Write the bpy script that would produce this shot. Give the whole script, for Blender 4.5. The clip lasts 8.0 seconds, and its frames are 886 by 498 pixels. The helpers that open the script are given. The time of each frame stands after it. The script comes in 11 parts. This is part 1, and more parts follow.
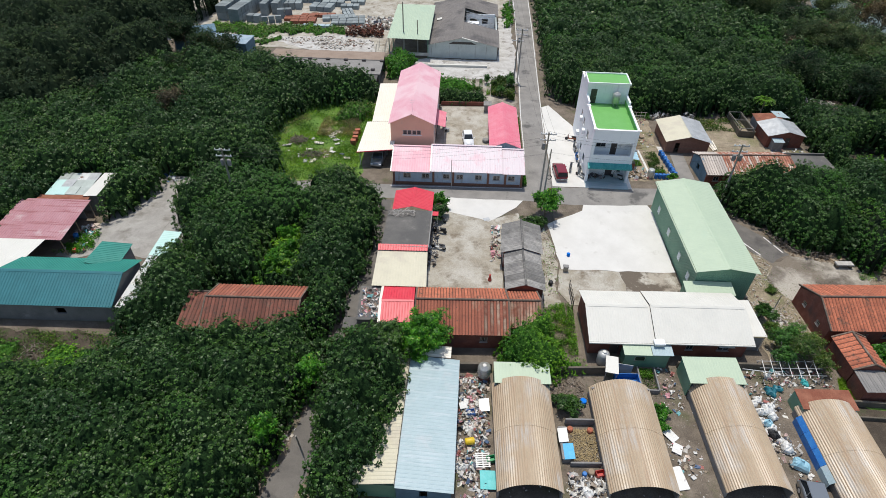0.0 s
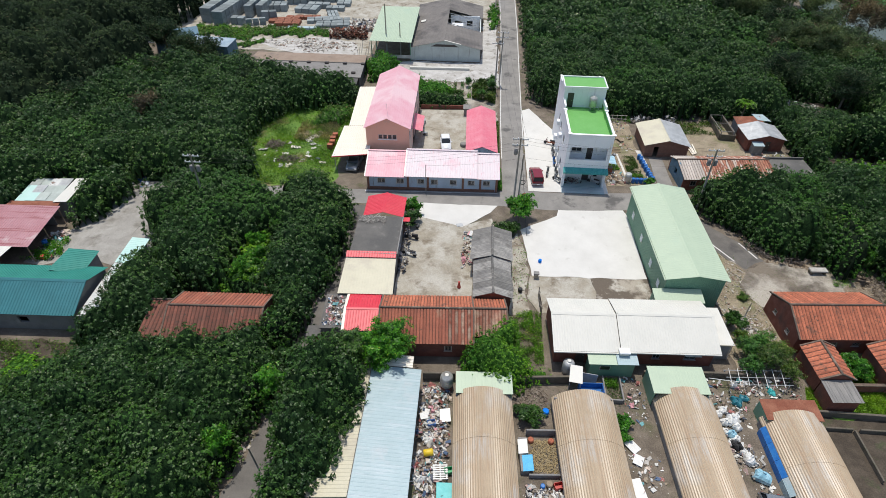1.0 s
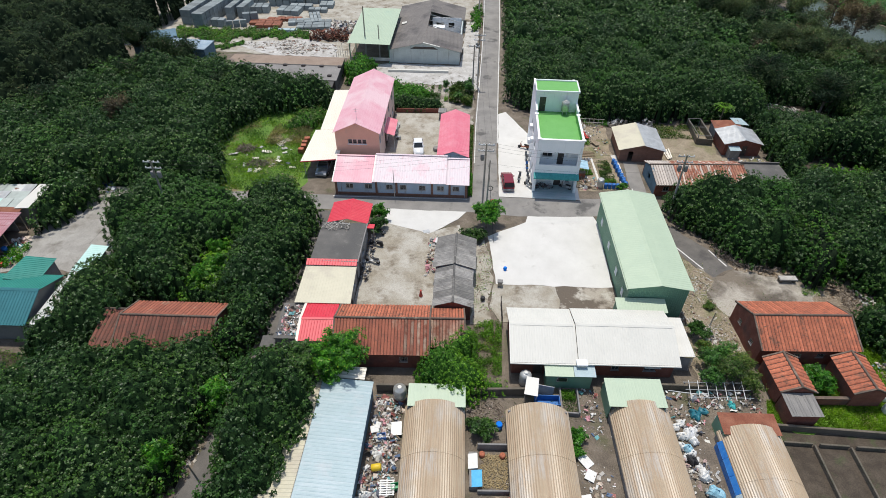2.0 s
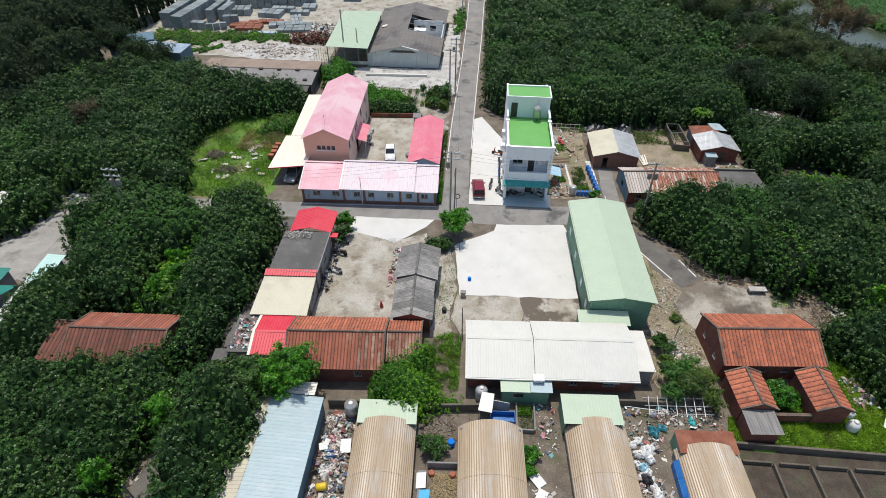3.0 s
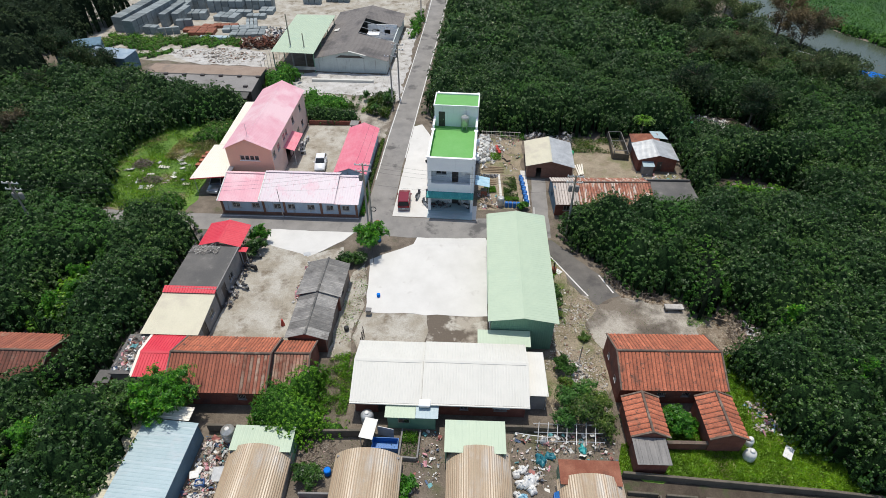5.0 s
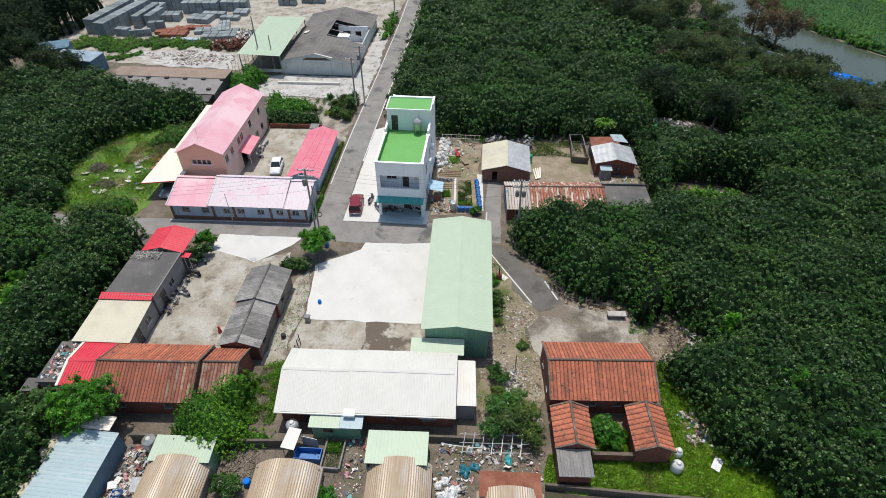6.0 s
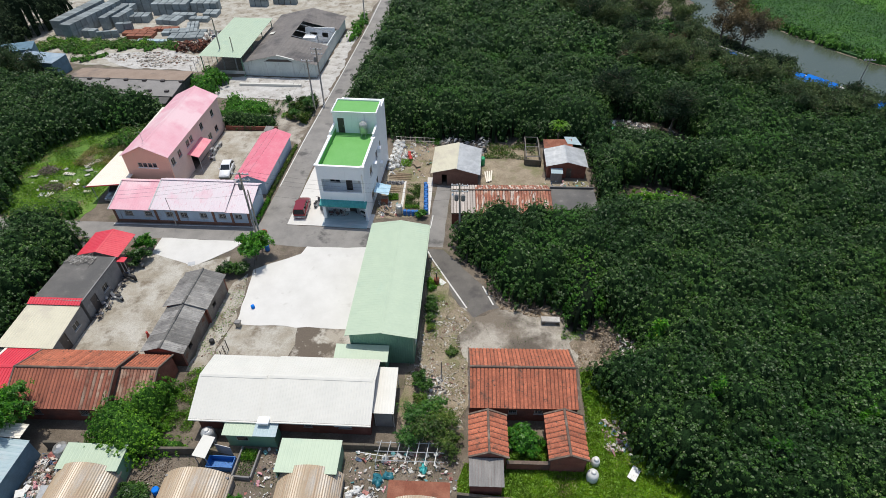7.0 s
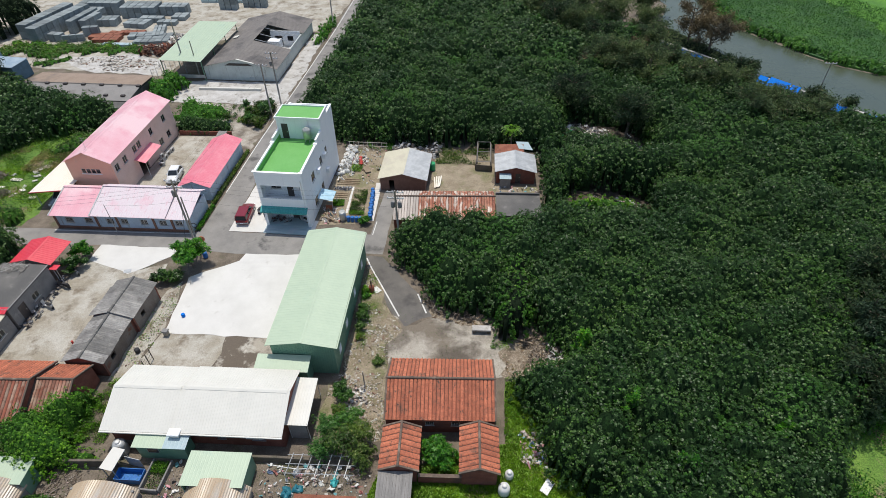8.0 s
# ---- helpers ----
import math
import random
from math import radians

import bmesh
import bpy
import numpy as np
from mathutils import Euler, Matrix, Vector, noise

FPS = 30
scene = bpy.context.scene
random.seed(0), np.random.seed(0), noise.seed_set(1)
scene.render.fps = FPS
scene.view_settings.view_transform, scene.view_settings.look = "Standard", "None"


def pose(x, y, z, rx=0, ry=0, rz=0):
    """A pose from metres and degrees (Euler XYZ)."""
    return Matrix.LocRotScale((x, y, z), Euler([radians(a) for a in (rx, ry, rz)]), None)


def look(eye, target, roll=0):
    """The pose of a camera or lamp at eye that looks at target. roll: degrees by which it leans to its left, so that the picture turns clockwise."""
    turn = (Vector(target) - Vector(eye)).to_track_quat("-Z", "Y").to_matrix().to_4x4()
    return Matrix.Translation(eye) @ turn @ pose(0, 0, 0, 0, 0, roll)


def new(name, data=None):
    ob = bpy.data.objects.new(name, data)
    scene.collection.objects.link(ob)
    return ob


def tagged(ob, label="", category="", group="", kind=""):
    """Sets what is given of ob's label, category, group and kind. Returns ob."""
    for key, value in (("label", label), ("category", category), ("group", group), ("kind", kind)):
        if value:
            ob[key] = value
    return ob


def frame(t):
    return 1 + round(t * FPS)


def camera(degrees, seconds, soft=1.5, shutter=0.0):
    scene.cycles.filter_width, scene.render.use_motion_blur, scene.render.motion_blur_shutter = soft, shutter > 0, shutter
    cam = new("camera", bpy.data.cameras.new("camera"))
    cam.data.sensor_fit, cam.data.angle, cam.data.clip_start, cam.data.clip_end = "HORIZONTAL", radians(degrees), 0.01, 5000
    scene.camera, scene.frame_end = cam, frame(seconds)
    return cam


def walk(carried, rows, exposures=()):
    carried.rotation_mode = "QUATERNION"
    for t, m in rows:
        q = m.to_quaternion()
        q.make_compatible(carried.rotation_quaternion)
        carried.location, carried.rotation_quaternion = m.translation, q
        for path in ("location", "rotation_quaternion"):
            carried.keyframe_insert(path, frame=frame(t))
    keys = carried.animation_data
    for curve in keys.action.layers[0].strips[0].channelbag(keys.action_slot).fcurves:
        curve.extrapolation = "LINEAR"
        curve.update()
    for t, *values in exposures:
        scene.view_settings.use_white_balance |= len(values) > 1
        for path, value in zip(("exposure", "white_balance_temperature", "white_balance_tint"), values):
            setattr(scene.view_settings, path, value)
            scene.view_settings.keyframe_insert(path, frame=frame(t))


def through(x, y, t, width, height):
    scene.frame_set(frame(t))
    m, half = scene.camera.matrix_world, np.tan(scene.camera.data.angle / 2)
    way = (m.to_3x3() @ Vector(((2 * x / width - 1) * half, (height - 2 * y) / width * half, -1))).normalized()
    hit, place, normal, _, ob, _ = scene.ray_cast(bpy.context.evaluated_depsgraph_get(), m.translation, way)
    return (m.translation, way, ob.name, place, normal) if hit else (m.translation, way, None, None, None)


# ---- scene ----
cam = camera(76.8, 8.0, 0.74)
PATH = [
    (0, (-15.592, -63.652, 42.969), (-15.679, -62.143, 41.66), 1.0),
    (0.5, (-14.027, -63.134, 43.146), (-14.117, -61.625, 41.836), 0.9),
    (1, (-12.072, -62.468, 43.281), (-12.165, -60.961, 41.97), 0.8),
    (1.5, (-9.913, -61.708, 43.367), (-10.01, -60.203, 42.054), 0.7),
    (3, (-3.726, -58.943, 43.478), (-3.831, -57.438, 42.165), 0.6),
    (3.5, (-1.495, -57.989, 43.545), (-1.604, -56.485, 42.232), 0.5),
    (4, (0.893, -57.115, 43.567), (0.78, -55.612, 42.252), 0.4),
    (4.5, (3.553, -56.325, 43.646), (3.436, -54.824, 42.33), 0.3),
    (6, (12.999, -54.053, 43.911), (12.864, -52.556, 42.592), -0.1),
    (6.5, (16.547, -53.312, 43.938), (16.406, -51.817, 42.617), -0.3),
    (7, (20.155, -52.624, 43.936), (20.011, -51.129, 42.616), -0.3),
    (7.5, (23.854, -51.844, 44.025), (23.705, -50.348, 42.705), -0.5),
    (8, (27.382, -50.976, 44.072), (27.231, -49.48, 42.753), -0.5),
]
walk(cam, [(t, look(eye, target, roll)) for t, eye, target, roll in PATH])

# ---- sky, sun and exposure ----
SUN_EL, SUN_AZ = 76.0, -14.0
scene.view_settings.exposure = -0.05
world = bpy.data.worlds.new("sky")
scene.world = world
world.use_nodes = True
wn = world.node_tree.nodes
sky = wn.new("ShaderNodeTexSky")
sky.sky_type, sky.sun_disc = "NISHITA", False
sky.sun_elevation, sky.sun_rotation = radians(SUN_EL), radians(SUN_AZ)
sky.air_density, sky.dust_density = 1.2, 1.5
world.node_tree.links.new(sky.outputs[0], wn["Background"].inputs[0])
wn["Background"].inputs[1].default_value = 0.13
lamp = bpy.data.lights.new("sun", "SUN")
lamp.energy, lamp.angle, lamp.color = 3.45, radians(0.6), (1.0, 0.955, 0.87)
sun = new("sun", lamp)
sun_way = Vector((math.sin(radians(SUN_AZ)) * math.cos(radians(SUN_EL)), math.cos(radians(SUN_AZ)) * math.cos(radians(SUN_EL)), math.sin(radians(SUN_EL))))
sun.matrix_world = look(sun_way * 200, (0, 0, 0))

# ---- materials ----
def ramp(nt, fac, stops):
    r = nt.nodes.new("ShaderNodeValToRGB")
    while len(r.color_ramp.elements) < len(stops):
        r.color_ramp.elements.new(0.5)
    for el, (p, c) in zip(r.color_ramp.elements, stops):
        el.position, el.color = p, (*c, 1)
    nt.links.new(fac, r.inputs[0])
    return r.outputs[0]


def tex(nt, scale, detail=5.0, rough=0.6, stretch=(1, 1, 1), world_space=False):
    n = nt.nodes.new("ShaderNodeTexNoise")
    n.inputs["Scale"].default_value, n.inputs["Detail"].default_value, n.inputs["Roughness"].default_value = scale, detail, rough
    m = nt.nodes.new("ShaderNodeMapping")
    m.inputs["Scale"].default_value = stretch
    if world_space:
        g = nt.nodes.new("ShaderNodeNewGeometry")
        nt.links.new(g.outputs["Position"], m.inputs[0])
    else:
        c = nt.nodes.new("ShaderNodeTexCoord")
        nt.links.new(c.outputs["Object"], m.inputs[0])
    nt.links.new(m.outputs[0], n.inputs["Vector"])
    return n.outputs["Fac"]


def mixed(nt, fac, a, b, mode="MIX"):
    m = nt.nodes.new("ShaderNodeMix")
    m.data_type, m.blend_type = "RGBA", mode
    for sock, v in ((m.inputs[0], fac), (m.inputs[6], a), (m.inputs[7], b)):
        if isinstance(v, (int, float)):
            sock.default_value = v
        elif isinstance(v, tuple):
            sock.default_value = (*v, 1)
        else:
            nt.links.new(v, sock)
    return m.outputs[2]


def material(name, base, rough=0.6, metal=0.0, other=None, scale=1.2, lo=0.4, hi=0.65, grain=0.15, grain_scale=14.0, bump=0.15,
             stretch=(1, 1, 1), third=None, third_scale=0.3, third_lo=0.55, third_hi=0.7, vary=0.0, island=0.0, spec=0.5, world_space=False, coat=0.0, streak=None, streak_scale=5.0, streak_dir=(1, 0.04, 1), streak_lo=0.5, streak_hi=0.6, specks=None, speck_scale=5.0, speck_lo=0.66, speck_hi=0.7):
    """A surface of two colours in patches, a third in larger stains, fine grain and relief; vary: lightness from object to object."""
    m = bpy.data.materials.new(name)
    m.use_nodes = True
    nt = m.node_tree
    bs = nt.nodes["Principled BSDF"]
    col = base
    if other:
        col = mixed(nt, ramp(nt, tex(nt, scale, 6, 0.65, stretch, world_space), [(lo, (0, 0, 0)), (hi, (1, 1, 1))]), base, other)
    if third:
        col = mixed(nt, ramp(nt, tex(nt, third_scale, 5, 0.6, (1, 1, 1), world_space), [(third_lo, (0, 0, 0)), (third_hi, (1, 1, 1))]), col, third)
    if streak:
        col = mixed(nt, ramp(nt, tex(nt, streak_scale, 3, 0.6, streak_dir, world_space), [(streak_lo, (0, 0, 0)), (streak_hi, (1, 1, 1))]), col, streak)
    if specks:
        col = mixed(nt, ramp(nt, tex(nt, speck_scale, 4, 0.75, (1, 1, 1), world_space), [(speck_lo, (0, 0, 0)), (speck_hi, (1, 1, 1))]), col, specks)
    fine = tex(nt, grain_scale, 4, 0.7, (1, 1, 1), world_space)
    if grain:
        lo_c, hi_c = (1 - grain,) * 3, (1 + grain,) * 3
        col = mixed(nt, 1.0, col, ramp(nt, fine, [(0.3, lo_c), (0.7, hi_c)]), "MULTIPLY")
    if vary or island:
        src = nt.nodes.new("ShaderNodeObjectInfo" if vary else "ShaderNodeNewGeometry")
        amt = vary or island
        col = mixed(nt, 1.0, col, ramp(nt, src.outputs["Random" if vary else "Random Per Island"], [(0, (1 - amt,) * 3), (1, (1 + amt,) * 3)]), "MULTIPLY")
    if isinstance(col, tuple):
        bs.inputs["Base Color"].default_value = (*col, 1)
    else:
        nt.links.new(col, bs.inputs["Base Color"])
    bs.inputs["Roughness"].default_value, bs.inputs["Metallic"].default_value = rough, metal
    bs.inputs["Specular IOR Level"].default_value = spec
    bs.inputs["Coat Weight"].default_value = coat
    if bump:
        b = nt.nodes.new("ShaderNodeBump")
        b.inputs["Strength"].default_value, b.inputs["Distance"].default_value = bump, 0.05
        nt.links.new(fine, b.inputs["Height"])
        nt.links.new(b.outputs[0], bs.inputs["Normal"])
    return m


def leaf_material(name, dark, mid, light, pale, pale_from=0.96, rough=0.42, through=0.25, patch=None):
    m = bpy.data.materials.new(name)
    m.use_nodes = True
    nt = m.node_tree
    bs = nt.nodes["Principled BSDF"]
    g = nt.nodes.new("ShaderNodeNewGeometry")
    col = ramp(nt, g.outputs["Random Per Island"], [(0.0, dark), (0.5, mid), (pale_from - 0.02, light), (pale_from, pale)])
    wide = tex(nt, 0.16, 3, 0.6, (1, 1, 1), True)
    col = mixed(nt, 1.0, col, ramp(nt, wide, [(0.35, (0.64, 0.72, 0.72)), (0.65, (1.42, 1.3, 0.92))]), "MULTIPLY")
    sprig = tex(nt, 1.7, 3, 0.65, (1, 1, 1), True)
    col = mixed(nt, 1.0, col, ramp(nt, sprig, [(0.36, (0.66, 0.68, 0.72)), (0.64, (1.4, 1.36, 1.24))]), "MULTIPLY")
    if patch:
        spot = tex(nt, 0.11, 2, 0.5, (1, 1, 1), True)
        col = mixed(nt, ramp(nt, spot, [(0.56, (0, 0, 0)), (0.72, (0.8, 0.8, 0.8))]), col, patch)
    if patch:
        # stands with more pale leaves: pale backs, and glints put into the colour
        where = ramp(nt, tex(nt, 0.2, 2, 0.5, (1, 1, 1), True), [(0.56, (0, 0, 0)), (0.68, (1, 1, 1))])
        which = ramp(nt, g.outputs["Random Per Island"], [(0.78, (0, 0, 0)), (0.8, (1, 1, 1))])
        col = mixed(nt, mixed(nt, 1.0, where, which, "MULTIPLY"), col, (0.14, 0.20, 0.10))
    nt.links.new(col, bs.inputs["Base Color"])
    bs.inputs["Roughness"].default_value = rough
    bs.inputs["Specular IOR Level"].default_value = 0.28
    tr = nt.nodes.new("ShaderNodeBsdfTranslucent")
    nt.links.new(col, tr.inputs[0])
    mx = nt.nodes.new("ShaderNodeMixShader")
    mx.inputs[0].default_value = through
    nt.links.new(bs.outputs[0], mx.inputs[1])
    nt.links.new(tr.outputs[0], mx.inputs[2])
    nt.links.new(mx.outputs[0], nt.nodes["Material Output"].inputs[0])
    return m


def heap_material(name, colours, rough=0.6):
    """Each piece of a heap takes one of the colours."""
    m = bpy.data.materials.new(name)
    m.use_nodes = True
    nt = m.node_tree
    bs = nt.nodes["Principled BSDF"]
    g = nt.nodes.new("ShaderNodeNewGeometry")
    n = len(colours)
    r = nt.nodes.new("ShaderNodeValToRGB")
    r.color_ramp.interpolation = "CONSTANT"
    while len(r.color_ramp.elements) < n:
        r.color_ramp.elements.new(0.5)
    for i, (el, c) in enumerate(zip(r.color_ramp.elements, colours)):
        el.position, el.color = i / n, (*c, 1)
    nt.links.new(g.outputs["Random Per Island"], r.inputs[0])
    fine = tex(nt, 9, 4, 0.7)
    nt.links.new(mixed(nt, 1.0, r.outputs[0], ramp(nt, fine, [(0.3, (0.75, 0.74, 0.72)), (0.7, (1.1, 1.1, 1.1))]), "MULTIPLY"), bs.inputs["Base Color"])
    bs.inputs["Roughness"].default_value = rough
    return m


M_GROUND = material("soil", (0.12, 0.097, 0.074), 0.95, 0, (0.215, 0.178, 0.138), 0.6, 0.38, 0.68, 0.4, 9, 0.6, third=(0.10, 0.10, 0.05), third_scale=0.35, third_lo=0.55, third_hi=0.7, world_space=True, specks=(0.38, 0.34, 0.29), speck_scale=4.0, speck_lo=0.7, speck_hi=0.74)
M_LITTER = material("leaf_litter", (0.20, 0.155, 0.11), 0.95, 0, (0.30, 0.25, 0.19), 0.9, 0.38, 0.64, 0.6, 9, 0.8, third=(0.11, 0.085, 0.055), third_scale=0.7, third_lo=0.5, third_hi=0.66, world_space=True, specks=(0.46, 0.41, 0.33), speck_scale=4.5, speck_lo=0.6, speck_hi=0.66)
M_GRAVEL = material("gravel", (0.335, 0.28, 0.20), 0.95, 0, (0.22, 0.175, 0.118), 0.6, 0.35, 0.65, 0.4, 7, 0.8, third=(0.15, 0.16, 0.065), third_scale=0.35, third_lo=0.51, third_hi=0.68, world_space=True)
M_ASPHALT = material("asphalt", (0.20, 0.19, 0.178), 0.9, 0, (0.28, 0.265, 0.245), 0.35, 0.35, 0.65, 0.12, 22, 0.2, third=(0.11, 0.105, 0.10), third_scale=0.22, third_lo=0.58, third_hi=0.66, world_space=True)
M_OLDASPHALT = material("old_dusty_asphalt", (0.11, 0.102, 0.094), 0.92, 0, (0.165, 0.153, 0.138), 0.4, 0.35, 0.65, 0.18, 14, 0.25, third=(0.085, 0.08, 0.075), third_scale=0.25, third_lo=0.55, third_hi=0.64, world_space=True, specks=(0.32, 0.29, 0.25), speck_scale=2.5, speck_lo=0.68, speck_hi=0.74)
M_NEWCON = material("new_concrete", (0.66, 0.645, 0.61), 0.85, 0, (0.57, 0.555, 0.52), 0.3, 0.35, 0.7, 0.05, 18, 0.1, third=(0.47, 0.45, 0.41), third_scale=0.5, third_lo=0.62, third_hi=0.76, world_space=True)
M_CLEAR = material("trodden_earth", (0.185, 0.155, 0.12), 0.95, 0, (0.40, 0.365, 0.31), 0.2, 0.42, 0.56, 0.3, 9, 0.4, third=(0.12, 0.10, 0.08), third_scale=0.22, third_lo=0.5, third_hi=0.62, world_space=True, specks=(0.42, 0.39, 0.35), speck_scale=3.0, speck_lo=0.66, speck_hi=0.72)
M_OLDCON = material("old_concrete", (0.31, 0.275, 0.215), 0.92, 0, (0.45, 0.425, 0.37), 0.35, 0.38, 0.62, 0.25, 12, 0.25, third=(0.20, 0.165, 0.12), third_scale=0.5, third_lo=0.52, third_hi=0.66, world_space=True, specks=(0.15, 0.125, 0.09), speck_scale=1.6, speck_lo=0.66, speck_hi=0.72)
M_WETCON = material("stained_concrete", (0.38, 0.34, 0.28), 0.9, 0, (0.13, 0.105, 0.08), 0.22, 0.40, 0.50, 0.15, 10, 0.2, third=(0.46, 0.43, 0.37), third_scale=0.6, third_lo=0.55, third_hi=0.65, world_space=True)
M_LINE = material("road_paint", (0.66, 0.65, 0.62), 0.8, 0, (0.42, 0.41, 0.38), 2.5, 0.5, 0.7, 0.1, world_space=True)
M_GRASSBED = material("turf", (0.12, 0.24, 0.03), 0.95, 0, (0.17, 0.29, 0.04), 0.5, 0.35, 0.65, 0.4, 8, 0.8, third=(0.20, 0.165, 0.09), third_scale=0.3, third_lo=0.53, third_hi=0.62, world_space=True)
M_FIELD = material("far_field", (0.042, 0.115, 0.03), 0.95, 0, (0.03, 0.085, 0.022), 0.25, 0.4, 0.6, 0.4, 3, 0.8, third=(0.065, 0.16, 0.025), third_scale=0.05, third_lo=0.52, third_hi=0.62, world_space=True)
M_MEADOW = material("meadow_turf", (0.085, 0.175, 0.026), 0.95, 0, (0.15, 0.255, 0.042), 0.45, 0.35, 0.65, 0.5, 8, 0.9, third=(0.21, 0.17, 0.10), third_scale=0.28, third_lo=0.54, third_hi=0.64, world_space=True)
M_BRIGHTFIELD = material("yellow_green_meadow", (0.085, 0.22, 0.02), 0.95, 0, (0.06, 0.165, 0.02), 0.15, 0.4, 0.6, 0.4, 3, 0.8, world_space=True)
M_WATER = material("river_water", (0.058, 0.075, 0.052), 0.22, 0, (0.07, 0.085, 0.056), 0.05, 0.4, 0.6, 0.0, 3, 0.05, world_space=True)
M_WHITEWALL = material("white_wall_paint", (0.88, 0.90, 0.91), 0.7, 0, (0.83, 0.86, 0.88), 0.8, 0.45, 0.75, 0.04, 10, 0.05, streak=(0.66, 0.67, 0.68), streak_scale=2.5, streak_dir=(1, 1, 0.08), streak_lo=0.62, streak_hi=0.78)
M_TRIMWHITE = material("white_trim_paint", (0.86, 0.87, 0.88), 0.6, 0, (0.78, 0.79, 0.8), 1.5, 0.5, 0.75, 0.03)
M_GREENFLOOR = material("green_roof_coating", (0.125, 0.37, 0.085), 0.6, 0, (0.155, 0.41, 0.11), 0.6, 0.35, 0.7, 0.06, 6, 0.05, specks=(0.09, 0.27, 0.07), speck_scale=1.5, speck_lo=0.66, speck_hi=0.76)
M_TEAL = material("teal_awning", (0.03, 0.28, 0.27), 0.5, 0, (0.05, 0.34, 0.32), 3, 0.4, 0.6, 0.08)
M_GLASS = material("dark_window_glass", (0.02, 0.025, 0.03), 0.08, 0, None, grain=0.0, bump=0.0)
M_ALU = material("aluminium_frame", (0.55, 0.56, 0.57), 0.4, 0.8, None, grain=0.05, bump=0.0)
M_DARKDOOR = material("dark_door", (0.05, 0.045, 0.045), 0.5, 0, (0.09, 0.07, 0.06), 4, grain=0.1)
M_STEEL = material("galvanised_steel", (0.50, 0.51, 0.51), 0.42, 0.25, (0.40, 0.41, 0.41), 1.2, 0.4, 0.6, 0.08, third=(0.58, 0.58, 0.57), third_scale=0.5, third_lo=0.55, third_hi=0.7)
M_STAINLESS = material("stainless_steel", (0.60, 0.60, 0.57), 0.32, 0.5, (0.48, 0.47, 0.43), 2, 0.4, 0.6, 0.06)
M_MINT = material("mint_green_sheet_metal", (0.44, 0.53, 0.39), 0.5, 0.0, (0.41, 0.50, 0.37), 0.7, 0.35, 0.65, 0.04, 10, 0.03, third=(0.36, 0.48, 0.375), third_scale=0.25, third_lo=0.6, third_hi=0.75)
M_GREENWALL = material("green_cladding", (0.16, 0.31, 0.21), 0.5, 0, (0.13, 0.27, 0.19), 0.8, 0.35, 0.65, 0.06, 8, 0.04)
M_WHITEROOF = material("white_sheet_metal", (0.66, 0.645, 0.59), 0.5, 0, (0.615, 0.60, 0.545), 0.6, 0.35, 0.7, 0.03, 12, 0.03, third=(0.61, 0.60, 0.55), third_scale=0.3, third_lo=0.58, third_hi=0.74, specks=(0.5, 0.48, 0.43), speck_scale=3.0, speck_lo=0.71, speck_hi=0.79)
M_PINK = material("pink_sheet_metal", (0.70, 0.34, 0.40), 0.5, 0, (0.74, 0.44, 0.49), 0.5, 0.35, 0.65, 0.05, 12, 0.04, third=(0.76, 0.52, 0.55), third_scale=0.16, third_lo=0.5, third_hi=0.6)
M_PALEPINK = material("faded_pink_sheet_metal", (0.66, 0.585, 0.61), 0.5, 0, (0.66, 0.54, 0.58), 0.6, 0.4, 0.7, 0.05, 12, 0.04, third=(0.68, 0.46, 0.51), third_scale=0.3, third_lo=0.6, third_hi=0.72, streak=(0.62, 0.43, 0.47), streak_scale=4.0, streak_dir=(1, 0.06, 1), streak_lo=0.58, streak_hi=0.66)
M_HOTPINK = material("rose_sheet_metal", (0.70, 0.17, 0.235), 0.5, 0, (0.73, 0.27, 0.32), 0.5, 0.4, 0.7, 0.06, 12, 0.04)
M_RED = material("red_sheet_metal", (0.62, 0.035, 0.06), 0.45, 0, (0.66, 0.06, 0.08), 0.8, 0.4, 0.7, 0.06, 10, 0.04, third=(0.5, 0.05, 0.05), third_scale=0.7, third_lo=0.6, third_hi=0.72)
M_CREAM = material("cream_sheet_metal", (0.60, 0.56, 0.425), 0.5, 0, (0.54, 0.505, 0.38), 0.7, 0.35, 0.7, 0.06, 10, 0.04, third=(0.50, 0.45, 0.36), third_scale=0.35, third_lo=0.55, third_hi=0.72, specks=(0.36, 0.32, 0.26), speck_scale=3.0, speck_lo=0.7, speck_hi=0.78)
M_IVORY = material("ivory_sheet_metal", (0.80, 0.74, 0.64), 0.5, 0, (0.76, 0.70, 0.59), 0.6, 0.35, 0.7, 0.03, 12, 0.03)
M_PALEBLUE = material("pale_blue_sheet_metal", (0.36, 0.465, 0.495), 0.5, 0.0, (0.32, 0.42, 0.445), 0.7, 0.35, 0.7, 0.06, 10, 0.03, third=(0.41, 0.46, 0.48), third_scale=0.4, third_lo=0.56, third_hi=0.7, streak=(0.42, 0.50, 0.53), streak_scale=3.0, streak_dir=(0.08, 1, 1), streak_lo=0.52, streak_hi=0.66, specks=(0.16, 0.15, 0.13), speck_scale=2.2, speck_lo=0.72, speck_hi=0.76)
M_PAVILION = material("aqua_sheet_metal", (0.44, 0.66, 0.60), 0.5, 0, (0.52, 0.70, 0.66), 0.7, 0.35, 0.7, 0.06, 10, 0.03)
